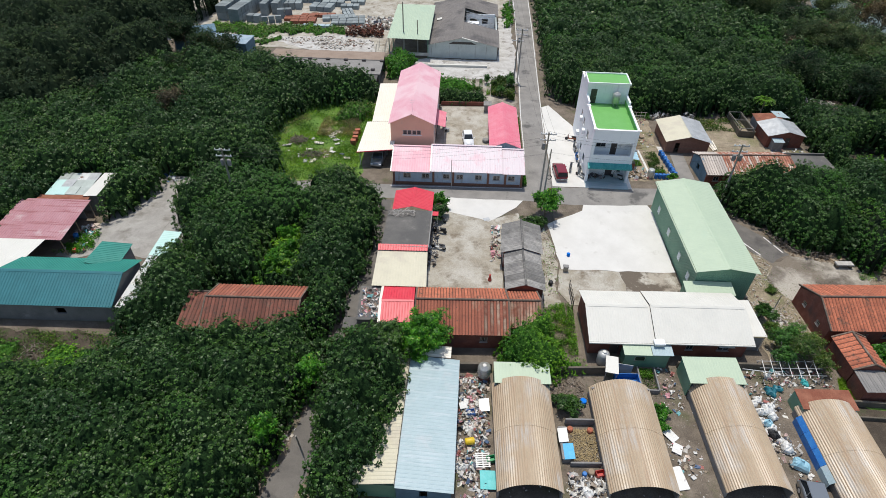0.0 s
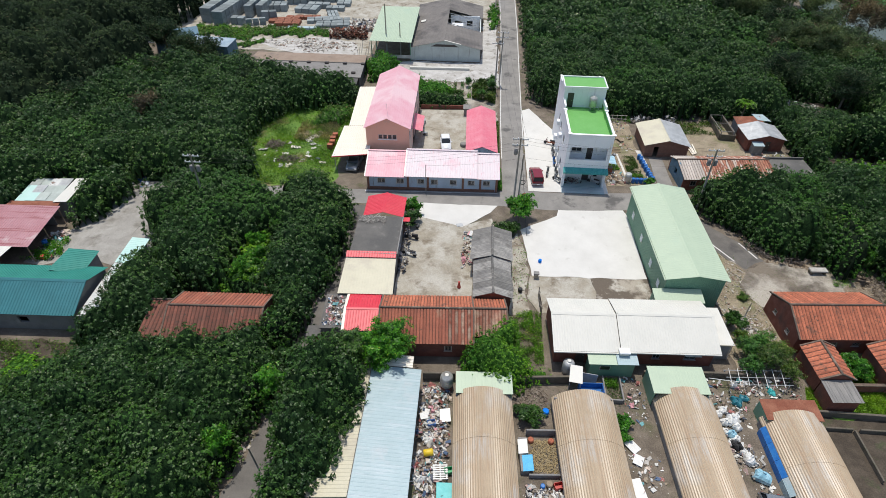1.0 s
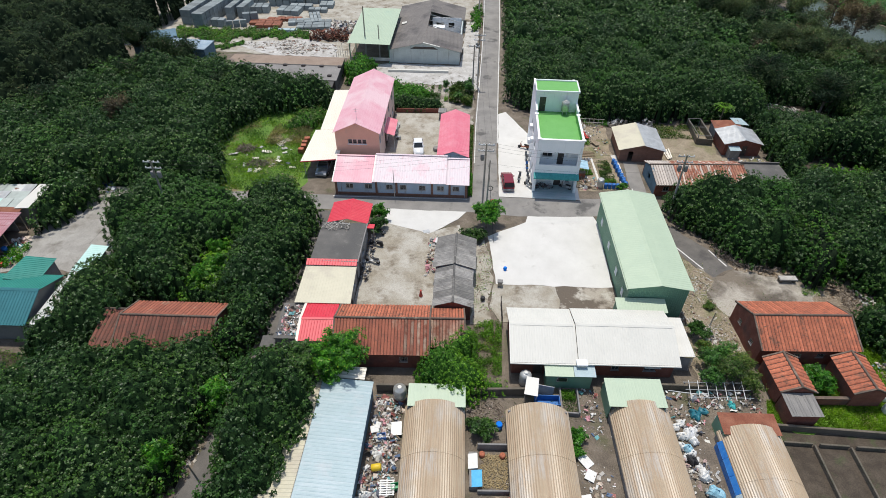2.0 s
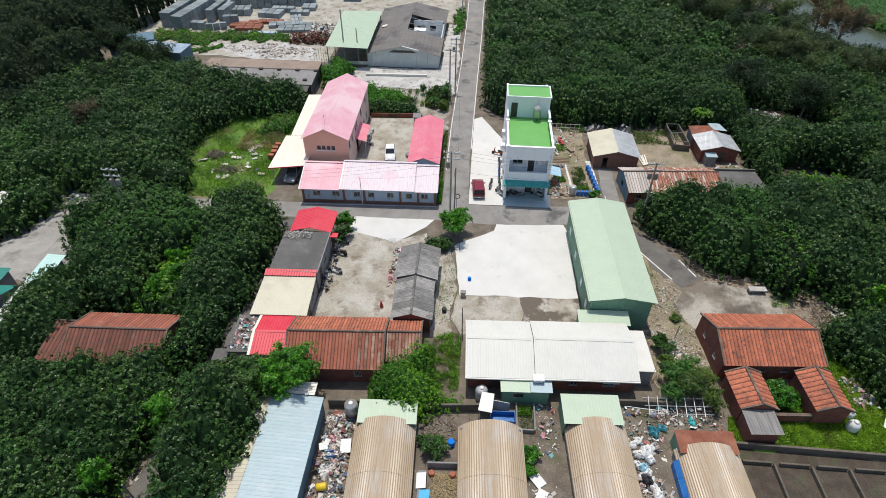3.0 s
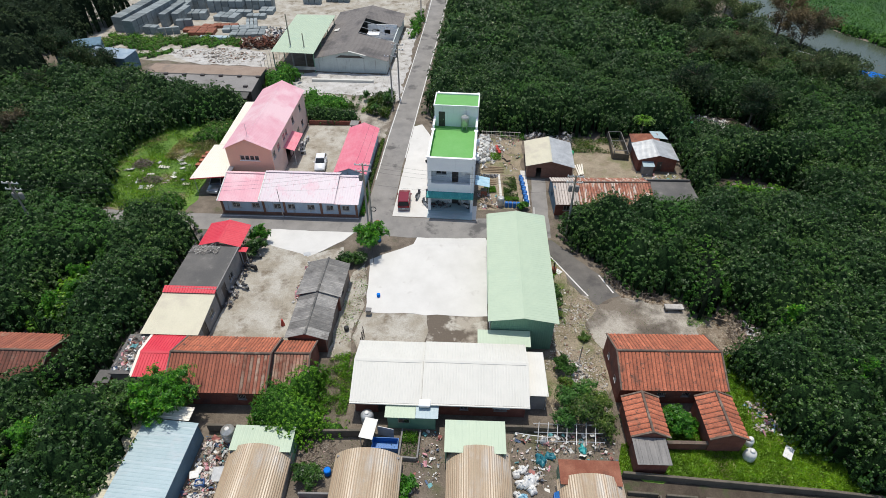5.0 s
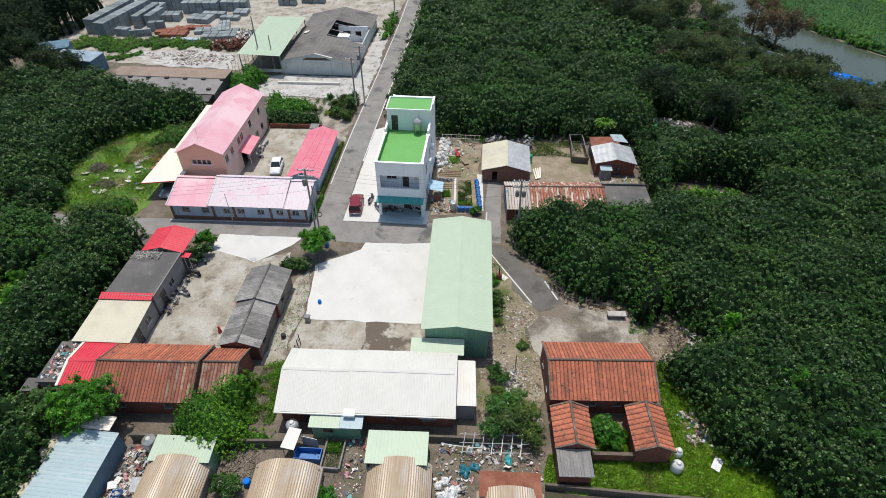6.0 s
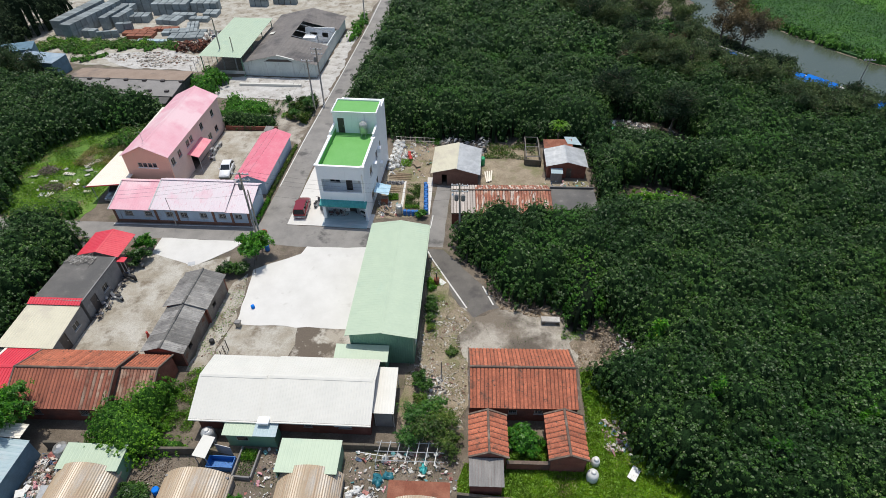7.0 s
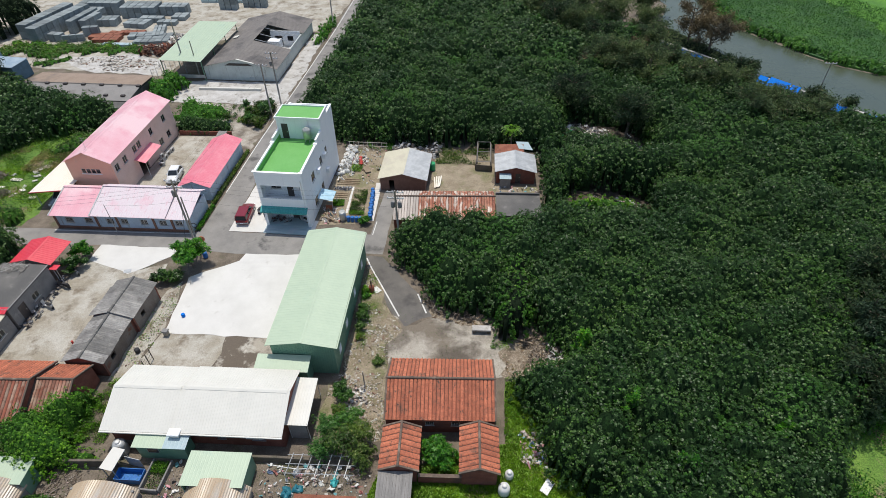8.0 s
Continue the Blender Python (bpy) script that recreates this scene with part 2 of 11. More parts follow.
M_DARKTEAL = material("dark_teal_sheet_metal", (0.022, 0.135, 0.155), 0.5, 0, (0.03, 0.17, 0.195), 0.6, 0.35, 0.7, 0.08, 12, 0.04, specks=(0.25, 0.32, 0.33), speck_scale=2.0, speck_lo=0.76, speck_hi=0.78)
M_TEALGREEN = material("teal_green_sheet_metal", (0.02, 0.20, 0.16), 0.5, 0, (0.03, 0.24, 0.19), 0.6, 0.35, 0.7, 0.08, 12, 0.04)
M_MAROON = material("faded_maroon_sheet_metal", (0.38, 0.17, 0.19), 0.6, 0, (0.44, 0.24, 0.26), 0.5, 0.35, 0.7, 0.08, 12, 0.05, third=(0.50, 0.37, 0.37), third_scale=0.4, third_lo=0.58, third_hi=0.7, streak=(0.30, 0.11, 0.12), streak_scale=3.0, streak_dir=(0.08, 1, 1), streak_lo=0.55, streak_hi=0.64)
# pale grey third patches: sky sheen painted into the colour, along with fading
M_TAN = material("weathered_tan_sheet_metal", (0.46, 0.358, 0.242), 0.36, 0.0, (0.40, 0.312, 0.21), 0.5, 0.35, 0.7, 0.1, 12, 0.06, third=(0.47, 0.43, 0.38), third_scale=0.35, third_lo=0.5, third_hi=0.72, streak=(0.40, 0.29, 0.19), streak_scale=6.0, streak_dir=(1, 0.05, 0.4), streak_lo=0.46, streak_hi=0.62, spec=0.6)
M_RUST = material("rusty_sheet_metal", (0.21, 0.065, 0.035), 0.8, 0.1, (0.30, 0.12, 0.07), 1.0, 0.35, 0.65, 0.2, 12, 0.15, third=(0.13, 0.05, 0.03), third_scale=0.6, third_lo=0.55, third_hi=0.7)
M_ASBESTOS = material("grey_cement_sheet", (0.19, 0.182, 0.172), 0.95, 0, (0.28, 0.268, 0.25), 0.9, 0.4, 0.65, 0.2, 12, 0.2, third=(0.14, 0.13, 0.12), third_scale=0.8, third_lo=0.54, third_hi=0.68, vary=0.35, world_space=True, streak=(0.31, 0.295, 0.27), streak_scale=4.0, streak_dir=(0.15, 1, 0.3), streak_lo=0.56, streak_hi=0.64)
M_TARROOF = material("dark_grey_felt_roof", (0.10, 0.097, 0.093), 0.95, 0, (0.15, 0.142, 0.132), 0.35, 0.4, 0.65, 0.2, 14, 0.15, third=(0.21, 0.20, 0.185), third_scale=0.7, third_lo=0.6, third_hi=0.72, specks=(0.27, 0.26, 0.24), speck_scale=3.0, speck_lo=0.7, speck_hi=0.74)
M_FACTROOF = material("grey_brown_factory_roof", (0.165, 0.152, 0.142), 0.95, 0, (0.22, 0.20, 0.185), 0.5, 0.35, 0.7, 0.2, 8, 0.15, third=(0.11, 0.102, 0.10), third_scale=0.2, third_lo=0.52, third_hi=0.66)
M_PLASTER = material("pale_grey_green_plaster", (0.60, 0.645, 0.62), 0.85, 0, (0.50, 0.54, 0.52), 0.6, 0.4, 0.7, 0.1, 8, 0.1, streak=(0.36, 0.37, 0.35), streak_scale=2.0, streak_dir=(1, 1, 0.1), streak_lo=0.6, streak_hi=0.76)
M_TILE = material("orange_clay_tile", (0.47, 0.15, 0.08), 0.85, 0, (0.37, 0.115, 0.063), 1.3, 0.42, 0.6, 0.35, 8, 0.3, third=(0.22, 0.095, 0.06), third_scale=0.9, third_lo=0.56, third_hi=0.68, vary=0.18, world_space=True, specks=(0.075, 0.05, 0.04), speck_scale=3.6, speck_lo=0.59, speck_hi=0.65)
M_DARKTILE = material("dark_red_clay_tile", (0.34, 0.115, 0.07), 0.9, 0, (0.26, 0.09, 0.06), 0.8, 0.42, 0.66, 0.25, 10, 0.2, third=(0.36, 0.21, 0.145), third_scale=0.7, third_lo=0.6, third_hi=0.72, vary=0.14, world_space=True, specks=(0.09, 0.06, 0.045), speck_scale=2.6, speck_lo=0.64, speck_hi=0.69)
M_GRIMETILE = material("grimy_weathered_tile", (0.20, 0.075, 0.052), 0.92, 0, (0.13, 0.062, 0.046), 0.7, 0.4, 0.66, 0.25, 10, 0.2, third=(0.27, 0.17, 0.125), third_scale=0.55, third_lo=0.58, third_hi=0.74, vary=0.25, world_space=True, specks=(0.07, 0.05, 0.04), speck_scale=2.2, speck_lo=0.6, speck_hi=0.67)
M_WORNTILE = material("worn_mortared_tile", (0.30, 0.14, 0.095), 0.9, 0, (0.38, 0.27, 0.20), 0.9, 0.42, 0.6, 0.2, 10, 0.2, third=(0.25, 0.09, 0.055), third_scale=0.8, third_lo=0.5, third_hi=0.62, vary=0.35, world_space=True, specks=(0.07, 0.05, 0.04), speck_scale=2.4, speck_lo=0.62, speck_hi=0.68)
M_STREAKY = material("streaky_rust_roof", (0.32, 0.12, 0.075), 0.9, 0, (0.40, 0.20, 0.13), 1.2, 0.45, 0.6, 0.2, 10, 0.2, third=(0.22, 0.085, 0.055), third_scale=0.8, third_lo=0.55, third_hi=0.66, vary=0.2, world_space=True, streak=(0.56, 0.47, 0.40), streak_scale=2.6, streak_dir=(1, 0.22, 0.5), streak_lo=0.52, streak_hi=0.6)
M_PALETILE = material("whitewashed_rust_roof", (0.50, 0.44, 0.39), 0.9, 0, (0.38, 0.2, 0.14), 1.4, 0.5, 0.65, 0.2, 10, 0.2, stretch=(1, 0.12, 0.3), vary=0.2)
M_MORTAR = material("ridge_mortar", (0.15, 0.105, 0.08), 0.95, 0, (0.10, 0.08, 0.065), 1.5, 0.4, 0.65, 0.25, 10, 0.3, third=(0.23, 0.18, 0.14), third_scale=1.2, third_lo=0.55, third_hi=0.65, world_space=True)
M_BRICK = material("red_brick_wall", (0.19, 0.06, 0.04), 0.92, 0, (0.26, 0.10, 0.07), 1.3, 0.4, 0.7, 0.25, 9, 0.3, third=(0.12, 0.06, 0.05), third_scale=0.5, third_lo=0.52, third_hi=0.7)
M_PINKWALL = material("salmon_wall_paint", (0.90, 0.50, 0.37), 0.85, 0, (0.85, 0.46, 0.34), 0.6, 0.4, 0.7, 0.06, 10, 0.06, third=(0.66, 0.45, 0.37), third_scale=0.4, third_lo=0.6, third_hi=0.74)
M_BEIGEWALL = material("pinkish_beige_tiled_wall", (0.74, 0.55, 0.48), 0.8, 0, (0.68, 0.49, 0.42), 0.9, 0.4, 0.7, 0.08, 9, 0.06)
M_BLUEWALL = material("blue_grey_wall_paint", (0.46, 0.56, 0.66), 0.85, 0, (0.39, 0.47, 0.55), 0.8, 0.4, 0.7, 0.08, 8, 0.08, streak=(0.26, 0.27, 0.28), streak_scale=2.0, streak_dir=(1, 1, 0.15), streak_lo=0.6, streak_hi=0.75)
M_BROWNTRIM = material("brown_pillar_brick", (0.20, 0.10, 0.07), 0.9, 0, (0.26, 0.14, 0.10), 2, 0.4, 0.7, 0.2, 9, 0.2)
M_GREYWALL = material("grey_render_wall", (0.26, 0.25, 0.24), 0.92, 0, (0.19, 0.185, 0.18), 0.7, 0.4, 0.7, 0.15, 9, 0.2, third=(0.34, 0.32, 0.3), third_scale=0.5, third_lo=0.6, third_hi=0.72)
M_GRIMEWALL = material("grimy_brown_grey_wall", (0.16, 0.125, 0.105), 0.95, 0, (0.22, 0.19, 0.165), 0.8, 0.4, 0.65, 0.25, 9, 0.3, third=(0.17, 0.075, 0.05), third_scale=0.7, third_lo=0.55, third_hi=0.65)
M_DIRTWALL = material("mossy_garden_wall", (0.15, 0.125, 0.10), 0.95, 0, (0.09, 0.085, 0.06), 1.0, 0.4, 0.7, 0.25, 9, 0.3)
M_WOOD = material("weathered_timber", (0.24, 0.18, 0.12), 0.85, 0, (0.33, 0.26, 0.19), 2, 0.4, 0.7, 0.2, 12, 0.2, stretch=(1, 0.2, 1))
M_GREYWOOD = material("grey_weathered_boards", (0.20, 0.19, 0.18), 0.9, 0, (0.27, 0.255, 0.24), 2.5, 0.4, 0.65, 0.18, 12, 0.25, stretch=(1, 0.15, 1))
M_BARK = material("tree_bark", (0.13, 0.10, 0.075), 0.95, 0, (0.19, 0.155, 0.12), 4, 0.4, 0.65, 0.2, 16, 0.4)
M_CONPOLE = material("concrete_pole", (0.36, 0.34, 0.31), 0.9, 0, (0.28, 0.26, 0.24), 1.5, 0.4, 0.7, 0.1, 12, 0.1)
M_BLACK = material("black_rubber", (0.025, 0.025, 0.027), 0.7, 0, None, grain=0.1)
M_BLUEP = material("blue_plastic", (0.015, 0.13, 0.42), 0.42, 0, (0.03, 0.18, 0.46), 2, grain=0.08)
M_SKYP = material("bright_blue_tarpaulin", (0.006, 0.17, 0.68), 0.8, 0, (0.01, 0.21, 0.72), 2, grain=0.08, spec=0.15)
M_CYANP = material("turquoise_plastic", (0.05, 0.45, 0.45), 0.45, 0, (0.1, 0.5, 0.5), 2, grain=0.08)
M_WHITEP = material("white_plastic", (0.74, 0.74, 0.72), 0.5, 0, (0.66, 0.65, 0.61), 2, grain=0.06)
M_REDP = material("red_plastic", (0.48, 0.04, 0.03), 0.45, 0, (0.42, 0.06, 0.04), 2, grain=0.08)
M_YELLOWP = material("yellow_plastic", (0.72, 0.50, 0.02), 0.45, 0, (0.66, 0.46, 0.03), 2, grain=0.08)
M_GREENP = material("green_plastic", (0.02, 0.32, 0.12), 0.45, 0, (0.03, 0.36, 0.15), 2, grain=0.08)
M_REDCAR = material("dark_red_car_paint", (0.22, 0.012, 0.022), 0.28, 0.2, None, grain=0.0, bump=0.0, coat=0.6)
M_WHITECAR = material("white_car_paint", (0.78, 0.79, 0.8), 0.28, 0, None, grain=0.0, bump=0.0, coat=0.6)
M_GREYCAR = material("grey_car_paint", (0.22, 0.24, 0.26), 0.3, 0.5, None, grain=0.0, bump=0.0, coat=0.6)
M_LAMPRED = material("tail_lamp_red", (0.4, 0.01, 0.01), 0.2, 0, None, grain=0.0, bump=0.0)
M_CLAD = material("blue_grey_cladding", (0.11, 0.20, 0.27), 0.7, 0, (0.08, 0.15, 0.20), 1, 0.4, 0.65, 0.1)
M_BLUETARP = material("dark_teal_tarpaulin", (0.015, 0.14, 0.19), 0.5, 0, (0.03, 0.19, 0.23), 2, grain=0.1)
M_GROOVE = material("dark_roof_joint", (0.075, 0.05, 0.038), 0.95, 0, (0.05, 0.036, 0.03), 2.0, 0.4, 0.65, 0.2, 10, 0.2, world_space=True)
M_OFFICEROOF = material("blue_grey_office_roof", (0.22, 0.30, 0.38), 0.7, 0, (0.32, 0.40, 0.46), 0.8, 0.4, 0.65, 0.08)
M_BLOCK = material("concrete_block_stack", (0.20, 0.23, 0.235), 0.92, 0, (0.26, 0.29, 0.295), 0.8, 0.4, 0.65, 0.15, 8, 0.15, vary=0.25)
M_CABLE = material("cable", (0.03, 0.03, 0.03), 0.7, 0, None, grain=0.0, bump=0.0)
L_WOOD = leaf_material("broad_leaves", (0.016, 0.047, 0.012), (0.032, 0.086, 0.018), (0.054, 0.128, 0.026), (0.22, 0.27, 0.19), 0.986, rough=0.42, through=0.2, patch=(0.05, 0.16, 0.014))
L_SAGE = leaf_material("sage_green_needles", (0.052, 0.09, 0.046), (0.085, 0.132, 0.066), (0.13, 0.176, 0.095), (0.18, 0.17, 0.12), 0.97, rough=0.7, through=0.4)
L_BRIGHT = leaf_material("bright_leaves", (0.022, 0.11, 0.010), (0.05, 0.20, 0.016), (0.095, 0.29, 0.025), (0.24, 0.38, 0.06), 0.97, through=0.35)
L_FRESH = leaf_material("fresh_leaves", (0.022, 0.080, 0.011), (0.042, 0.135, 0.018), (0.068, 0.19, 0.026), (0.22, 0.32, 0.10), 0.975, through=0.3)
L_VINE = leaf_material("creeper_leaves", (0.045, 0.15, 0.012), (0.10, 0.265, 0.018), (0.175, 0.36, 0.03), (0.26, 0.42, 0.07), 0.97, through=0.35)
L_CROP = leaf_material("crop_leaves", (0.03, 0.10, 0.022), (0.055, 0.165, 0.034), (0.09, 0.215, 0.05), (0.12, 0.24, 0.06), 0.97, through=0.3)
L_FEATHER = leaf_material("casuarina_needles", (0.017, 0.040, 0.022), (0.033, 0.066, 0.034), (0.058, 0.096, 0.050), (0.10, 0.11, 0.08), 0.975, rough=0.7, through=0.35)
L_BROWN = leaf_material("dry_brown_needles", (0.085, 0.068, 0.05), (0.13, 0.105, 0.075), (0.17, 0.14, 0.10), (0.22, 0.19, 0.14), 0.97, rough=0.7, through=0.25)
L_GRASS = leaf_material("grass_blades", (0.15, 0.29, 0.025), (0.21, 0.38, 0.035), (0.28, 0.45, 0.055), (0.36, 0.38, 0.15), 0.96, through=0.5)
L_WEED = leaf_material("weed_leaves", (0.035, 0.085, 0.015), (0.06, 0.13, 0.02), (0.10, 0.17, 0.035), (0.24, 0.22, 0.12), 0.93, through=0.3)
L_OLIVE = leaf_material("olive_leaves", (0.05, 0.10, 0.02), (0.09, 0.16, 0.03), (0.15, 0.22, 0.05), (0.28, 0.28, 0.14), 0.94, through=0.35)
L_STRAW = leaf_material("straw_weeds", (0.15, 0.15, 0.06), (0.24, 0.22, 0.10), (0.32, 0.28, 0.15), (0.42, 0.38, 0.25), 0.96, through=0.3)
# sheets below the leaf tufts; the canopy's inner shade is put into these colours
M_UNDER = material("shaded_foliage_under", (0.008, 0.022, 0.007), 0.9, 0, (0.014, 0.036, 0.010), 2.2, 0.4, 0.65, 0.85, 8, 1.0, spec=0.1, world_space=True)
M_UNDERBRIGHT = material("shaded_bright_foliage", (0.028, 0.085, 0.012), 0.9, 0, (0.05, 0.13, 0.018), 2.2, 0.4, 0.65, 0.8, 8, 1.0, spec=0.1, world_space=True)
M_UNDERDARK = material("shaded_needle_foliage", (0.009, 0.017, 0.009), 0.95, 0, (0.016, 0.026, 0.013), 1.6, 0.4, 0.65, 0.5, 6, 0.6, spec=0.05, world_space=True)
H_RUBBISH = heap_material("mixed_rubbish", [(0.72, 0.71, 0.69), (0.50, 0.47, 0.43), (0.62, 0.60, 0.58), (0.76, 0.76, 0.75), (0.30, 0.24, 0.17), (0.17, 0.14, 0.12), (0.62, 0.30, 0.33), (0.10, 0.15, 0.25), (0.60, 0.50, 0.42), (0.22, 0.18, 0.14), (0.66, 0.52, 0.49), (0.70, 0.69, 0.66), (0.26, 0.2, 0.15), (0.36, 0.13, 0.11), (0.62, 0.62, 0.60), (0.14, 0.36, 0.38)])
H_PALE = heap_material("pale_bags_and_foam", [(0.72, 0.71, 0.68), (0.62, 0.61, 0.58), (0.74, 0.73, 0.7), (0.4, 0.38, 0.35), (0.10, 0.11, 0.14), (0.68, 0.66, 0.6), (0.3, 0.25, 0.2), (0.5, 0.36, 0.33)])
M_PEELED = material("peeling_white_sheet", (0.62, 0.62, 0.60), 0.7, 0, (0.53, 0.56, 0.55), 0.8, 0.4, 0.6, 0.08, 10, 0.1, third=(0.46, 0.58, 0.55), third_scale=0.5, third_lo=0.56, third_hi=0.66, specks=(0.16, 0.085, 0.055), speck_scale=1.3, speck_lo=0.57, speck_hi=0.6)
M_PATCHGREY = material("grey_green_old_sheet", (0.40, 0.44, 0.41), 0.7, 0, (0.34, 0.38, 0.35), 0.9, 0.4, 0.6, 0.12, 10, 0.1, third=(0.50, 0.52, 0.50), third_scale=0.6, third_lo=0.55, third_hi=0.66, vary=0.18)
M_GREYCON = material("grey_yard_concrete", (0.27, 0.255, 0.23), 0.92, 0, (0.36, 0.345, 0.315), 0.35, 0.38, 0.62, 0.2, 12, 0.25, third=(0.19, 0.175, 0.15), third_scale=0.4, third_lo=0.54, third_hi=0.68, world_space=True)
M_BROWNROOF = material("dusty_brown_roof", (0.25, 0.185, 0.14), 0.95, 0, (0.31, 0.24, 0.19), 0.4, 0.35, 0.7, 0.15, 8, 0.15, third=(0.16, 0.13, 0.11), third_scale=0.25, third_lo=0.54, third_hi=0.68)
M_GREYROOF = material("weathered_grey_roof", (0.22, 0.21, 0.20), 0.95, 0, (0.28, 0.265, 0.25), 0.4, 0.35, 0.7, 0.15, 8, 0.15, third=(0.15, 0.14, 0.13), third_scale=0.25, third_lo=0.54, third_hi=0.68)
M_PALEFLOOR = material("broken_pale_floor", (0.52, 0.505, 0.48), 0.92, 0, (0.40, 0.38, 0.35), 0.5, 0.4, 0.6, 0.2, 7, 0.3, third=(0.26, 0.24, 0.21), third_scale=0.8, third_lo=0.56, third_hi=0.64, world_space=True)
M_SANDSOIL = material("sandy_garden_soil", (0.30, 0.225, 0.15), 0.95, 0, (0.23, 0.17, 0.11), 1.5, 0.4, 0.65, 0.35, 9, 0.6, world_space=True)
M_DARKSOIL = material("dark_damp_soil", (0.055, 0.042, 0.03), 0.95, 0, (0.095, 0.075, 0.055), 0.7, 0.4, 0.65, 0.35, 9, 0.6, third=(0.06, 0.075, 0.03), third_scale=0.5, third_lo=0.56, third_hi=0.68, world_space=True)
H_LITTER = heap_material("dry_leaves_and_bark", [(0.22, 0.16, 0.10), (0.34, 0.27, 0.19), (0.13, 0.09, 0.06), (0.42, 0.36, 0.28), (0.17, 0.12, 0.08), (0.28, 0.2, 0.12)], 0.95)
H_STONES = heap_material("pale_rubble", [(0.5, 0.46, 0.4), (0.4, 0.36, 0.3), (0.58, 0.55, 0.5), (0.3, 0.25, 0.2), (0.45, 0.42, 0.38), (0.25, 0.16, 0.12)], 0.9)
H_TWIGS = heap_material("dead_branches", [(0.16, 0.12, 0.09), (0.22, 0.18, 0.14), (0.11, 0.085, 0.065), (0.28, 0.24, 0.2)], 0.9)

# ---- building tools ----
class Geo:
    """Collects faces for one mesh."""

    def __init__(self):
        self.v, self.f, self.s = [], [], []

    def add(self, verts, faces, smooth=False):
        k = len(self.v)
        self.v.extend(tuple(p) for p in verts)
        self.f.extend(tuple(k + i for i in q) for q in faces)
        self.s.extend([smooth] * len(faces))
        return self

    def box(self, x0, x1, y0, y1, z0, z1, m=None):
        p = [(x, y, z) for z in (z0, z1) for y in (y0, y1) for x in (x0, x1)]
        if m is not None:
            p = [tuple(m @ Vector(q)) for q in p]
        return self.add(p, [(0, 2, 3, 1), (4, 5, 7, 6), (0, 1, 5, 4), (2, 6, 7, 3), (0, 4, 6, 2), (1, 3, 7, 5)])

    def chamfer(self, x0, x1, y0, y1, z0, z1, b=0.03, m=None):
        """A box with bevelled upright edges and top."""
        lo = [(x0 + b, y0), (x1 - b, y0), (x1, y0 + b), (x1, y1 - b), (x1 - b, y1), (x0 + b, y1), (x0, y1 - b), (x0, y0 + b)]
        cx, cy = (x0 + x1) / 2, (y0 + y1) / 2
        sx, sy = 1 - 2 * b / (x1 - x0), 1 - 2 * b / (y1 - y0)
        p = [(x, y, z0) for x, y in lo] + [(x, y, z1 - b) for x, y in lo] + [(cx + (x - cx) * sx, cy + (y - cy) * sy, z1) for x, y in lo]
        if m is not None:
            p = [tuple(m @ Vector(q)) for q in p]
        f = [tuple(range(7, -1, -1)), tuple(range(16, 24))]
        for k in (0, 8):
            f += [(k + i, k + (i + 1) % 8, k + 8 + (i + 1) % 8, k + 8 + i) for i in range(8)]
        return self.add(p, f)

    def prism(self, poly, z0, z1):
        n = len(poly)
        p = [(x, y, z0) for x, y in poly] + [(x, y, z1) for x, y in poly]
        return self.add(p, [tuple(range(n - 1, -1, -1)), tuple(range(n, 2 * n))] + [(i, (i + 1) % n, n + (i + 1) % n, n + i) for i in range(n)])

    def slab(self, a, b, c, d, t=0.04):
        """A plate with the top a b c d (anticlockwise from above), t thick."""
        q = [Vector(x) for x in (a, b, c, d)]
        n = (q[1] - q[0]).cross(q[3] - q[0]).normalized() * t
        return self.add(q + [x - n for x in q], [(0, 1, 2, 3), (7, 6, 5, 4), (0, 4, 5, 1), (1, 5, 6, 2), (2, 6, 7, 3), (3, 7, 4, 0)])

    def tube(self, pts, radii, n=8, cap=True):
        pts = [Vector(p) for p in pts]
        if isinstance(radii, (int, float)):
            radii = [radii] * len(pts)
        rings = []
        for i, p in enumerate(pts):
            w = (pts[min(i + 1, len(pts) - 1)] - pts[max(i - 1, 0)]).normalized()
            u = w.cross(Vector((0, 0, 1)) if abs(w.z) < 0.9 else Vector((1, 0, 0))).normalized()
            v = w.cross(u)
            rings.append([p + (u * math.cos(6.2832 * k / n) + v * math.sin(6.2832 * k / n)) * radii[i] for k in range(n)])
        f = [(i * n + k, i * n + (k + 1) % n, (i + 1) * n + (k + 1) % n, (i + 1) * n + k) for i in range(len(pts) - 1) for k in range(n)]
        self.add([p for r in rings for p in r], f, n > 5)
        if cap:
            k = len(self.v)
            m = n * len(pts)
            self.f += [tuple(range(k - m, k - m + n)), tuple(range(k - 1, k - n - 1, -1))]
            self.s += [False, False]
        return self

    def spin(self, profile, x=0, y=0, z=0, n=16, m=None):
        """Profile of (radius, height) turned round the upright axis."""
        p = [(x + r * math.cos(6.2832 * k / n), y + r * math.sin(6.2832 * k / n), z + h) for r, h in profile for k in range(n)]
        if m is not None:
            p = [tuple(m @ Vector(q)) for q in p]
        f = [(i * n + k, i * n + (k + 1) % n, (i + 1) * n + (k + 1) % n, (i + 1) * n + k) for i in range(len(profile) - 1) for k in range(n)]
        self.add(p, f, True)
        k = len(self.v) - len(p)
        self.f += [tuple(range(k + n - 1, k - 1, -1)), tuple(range(len(self.v) - n, len(self.v)))]
        self.s += [False, False]
        return self

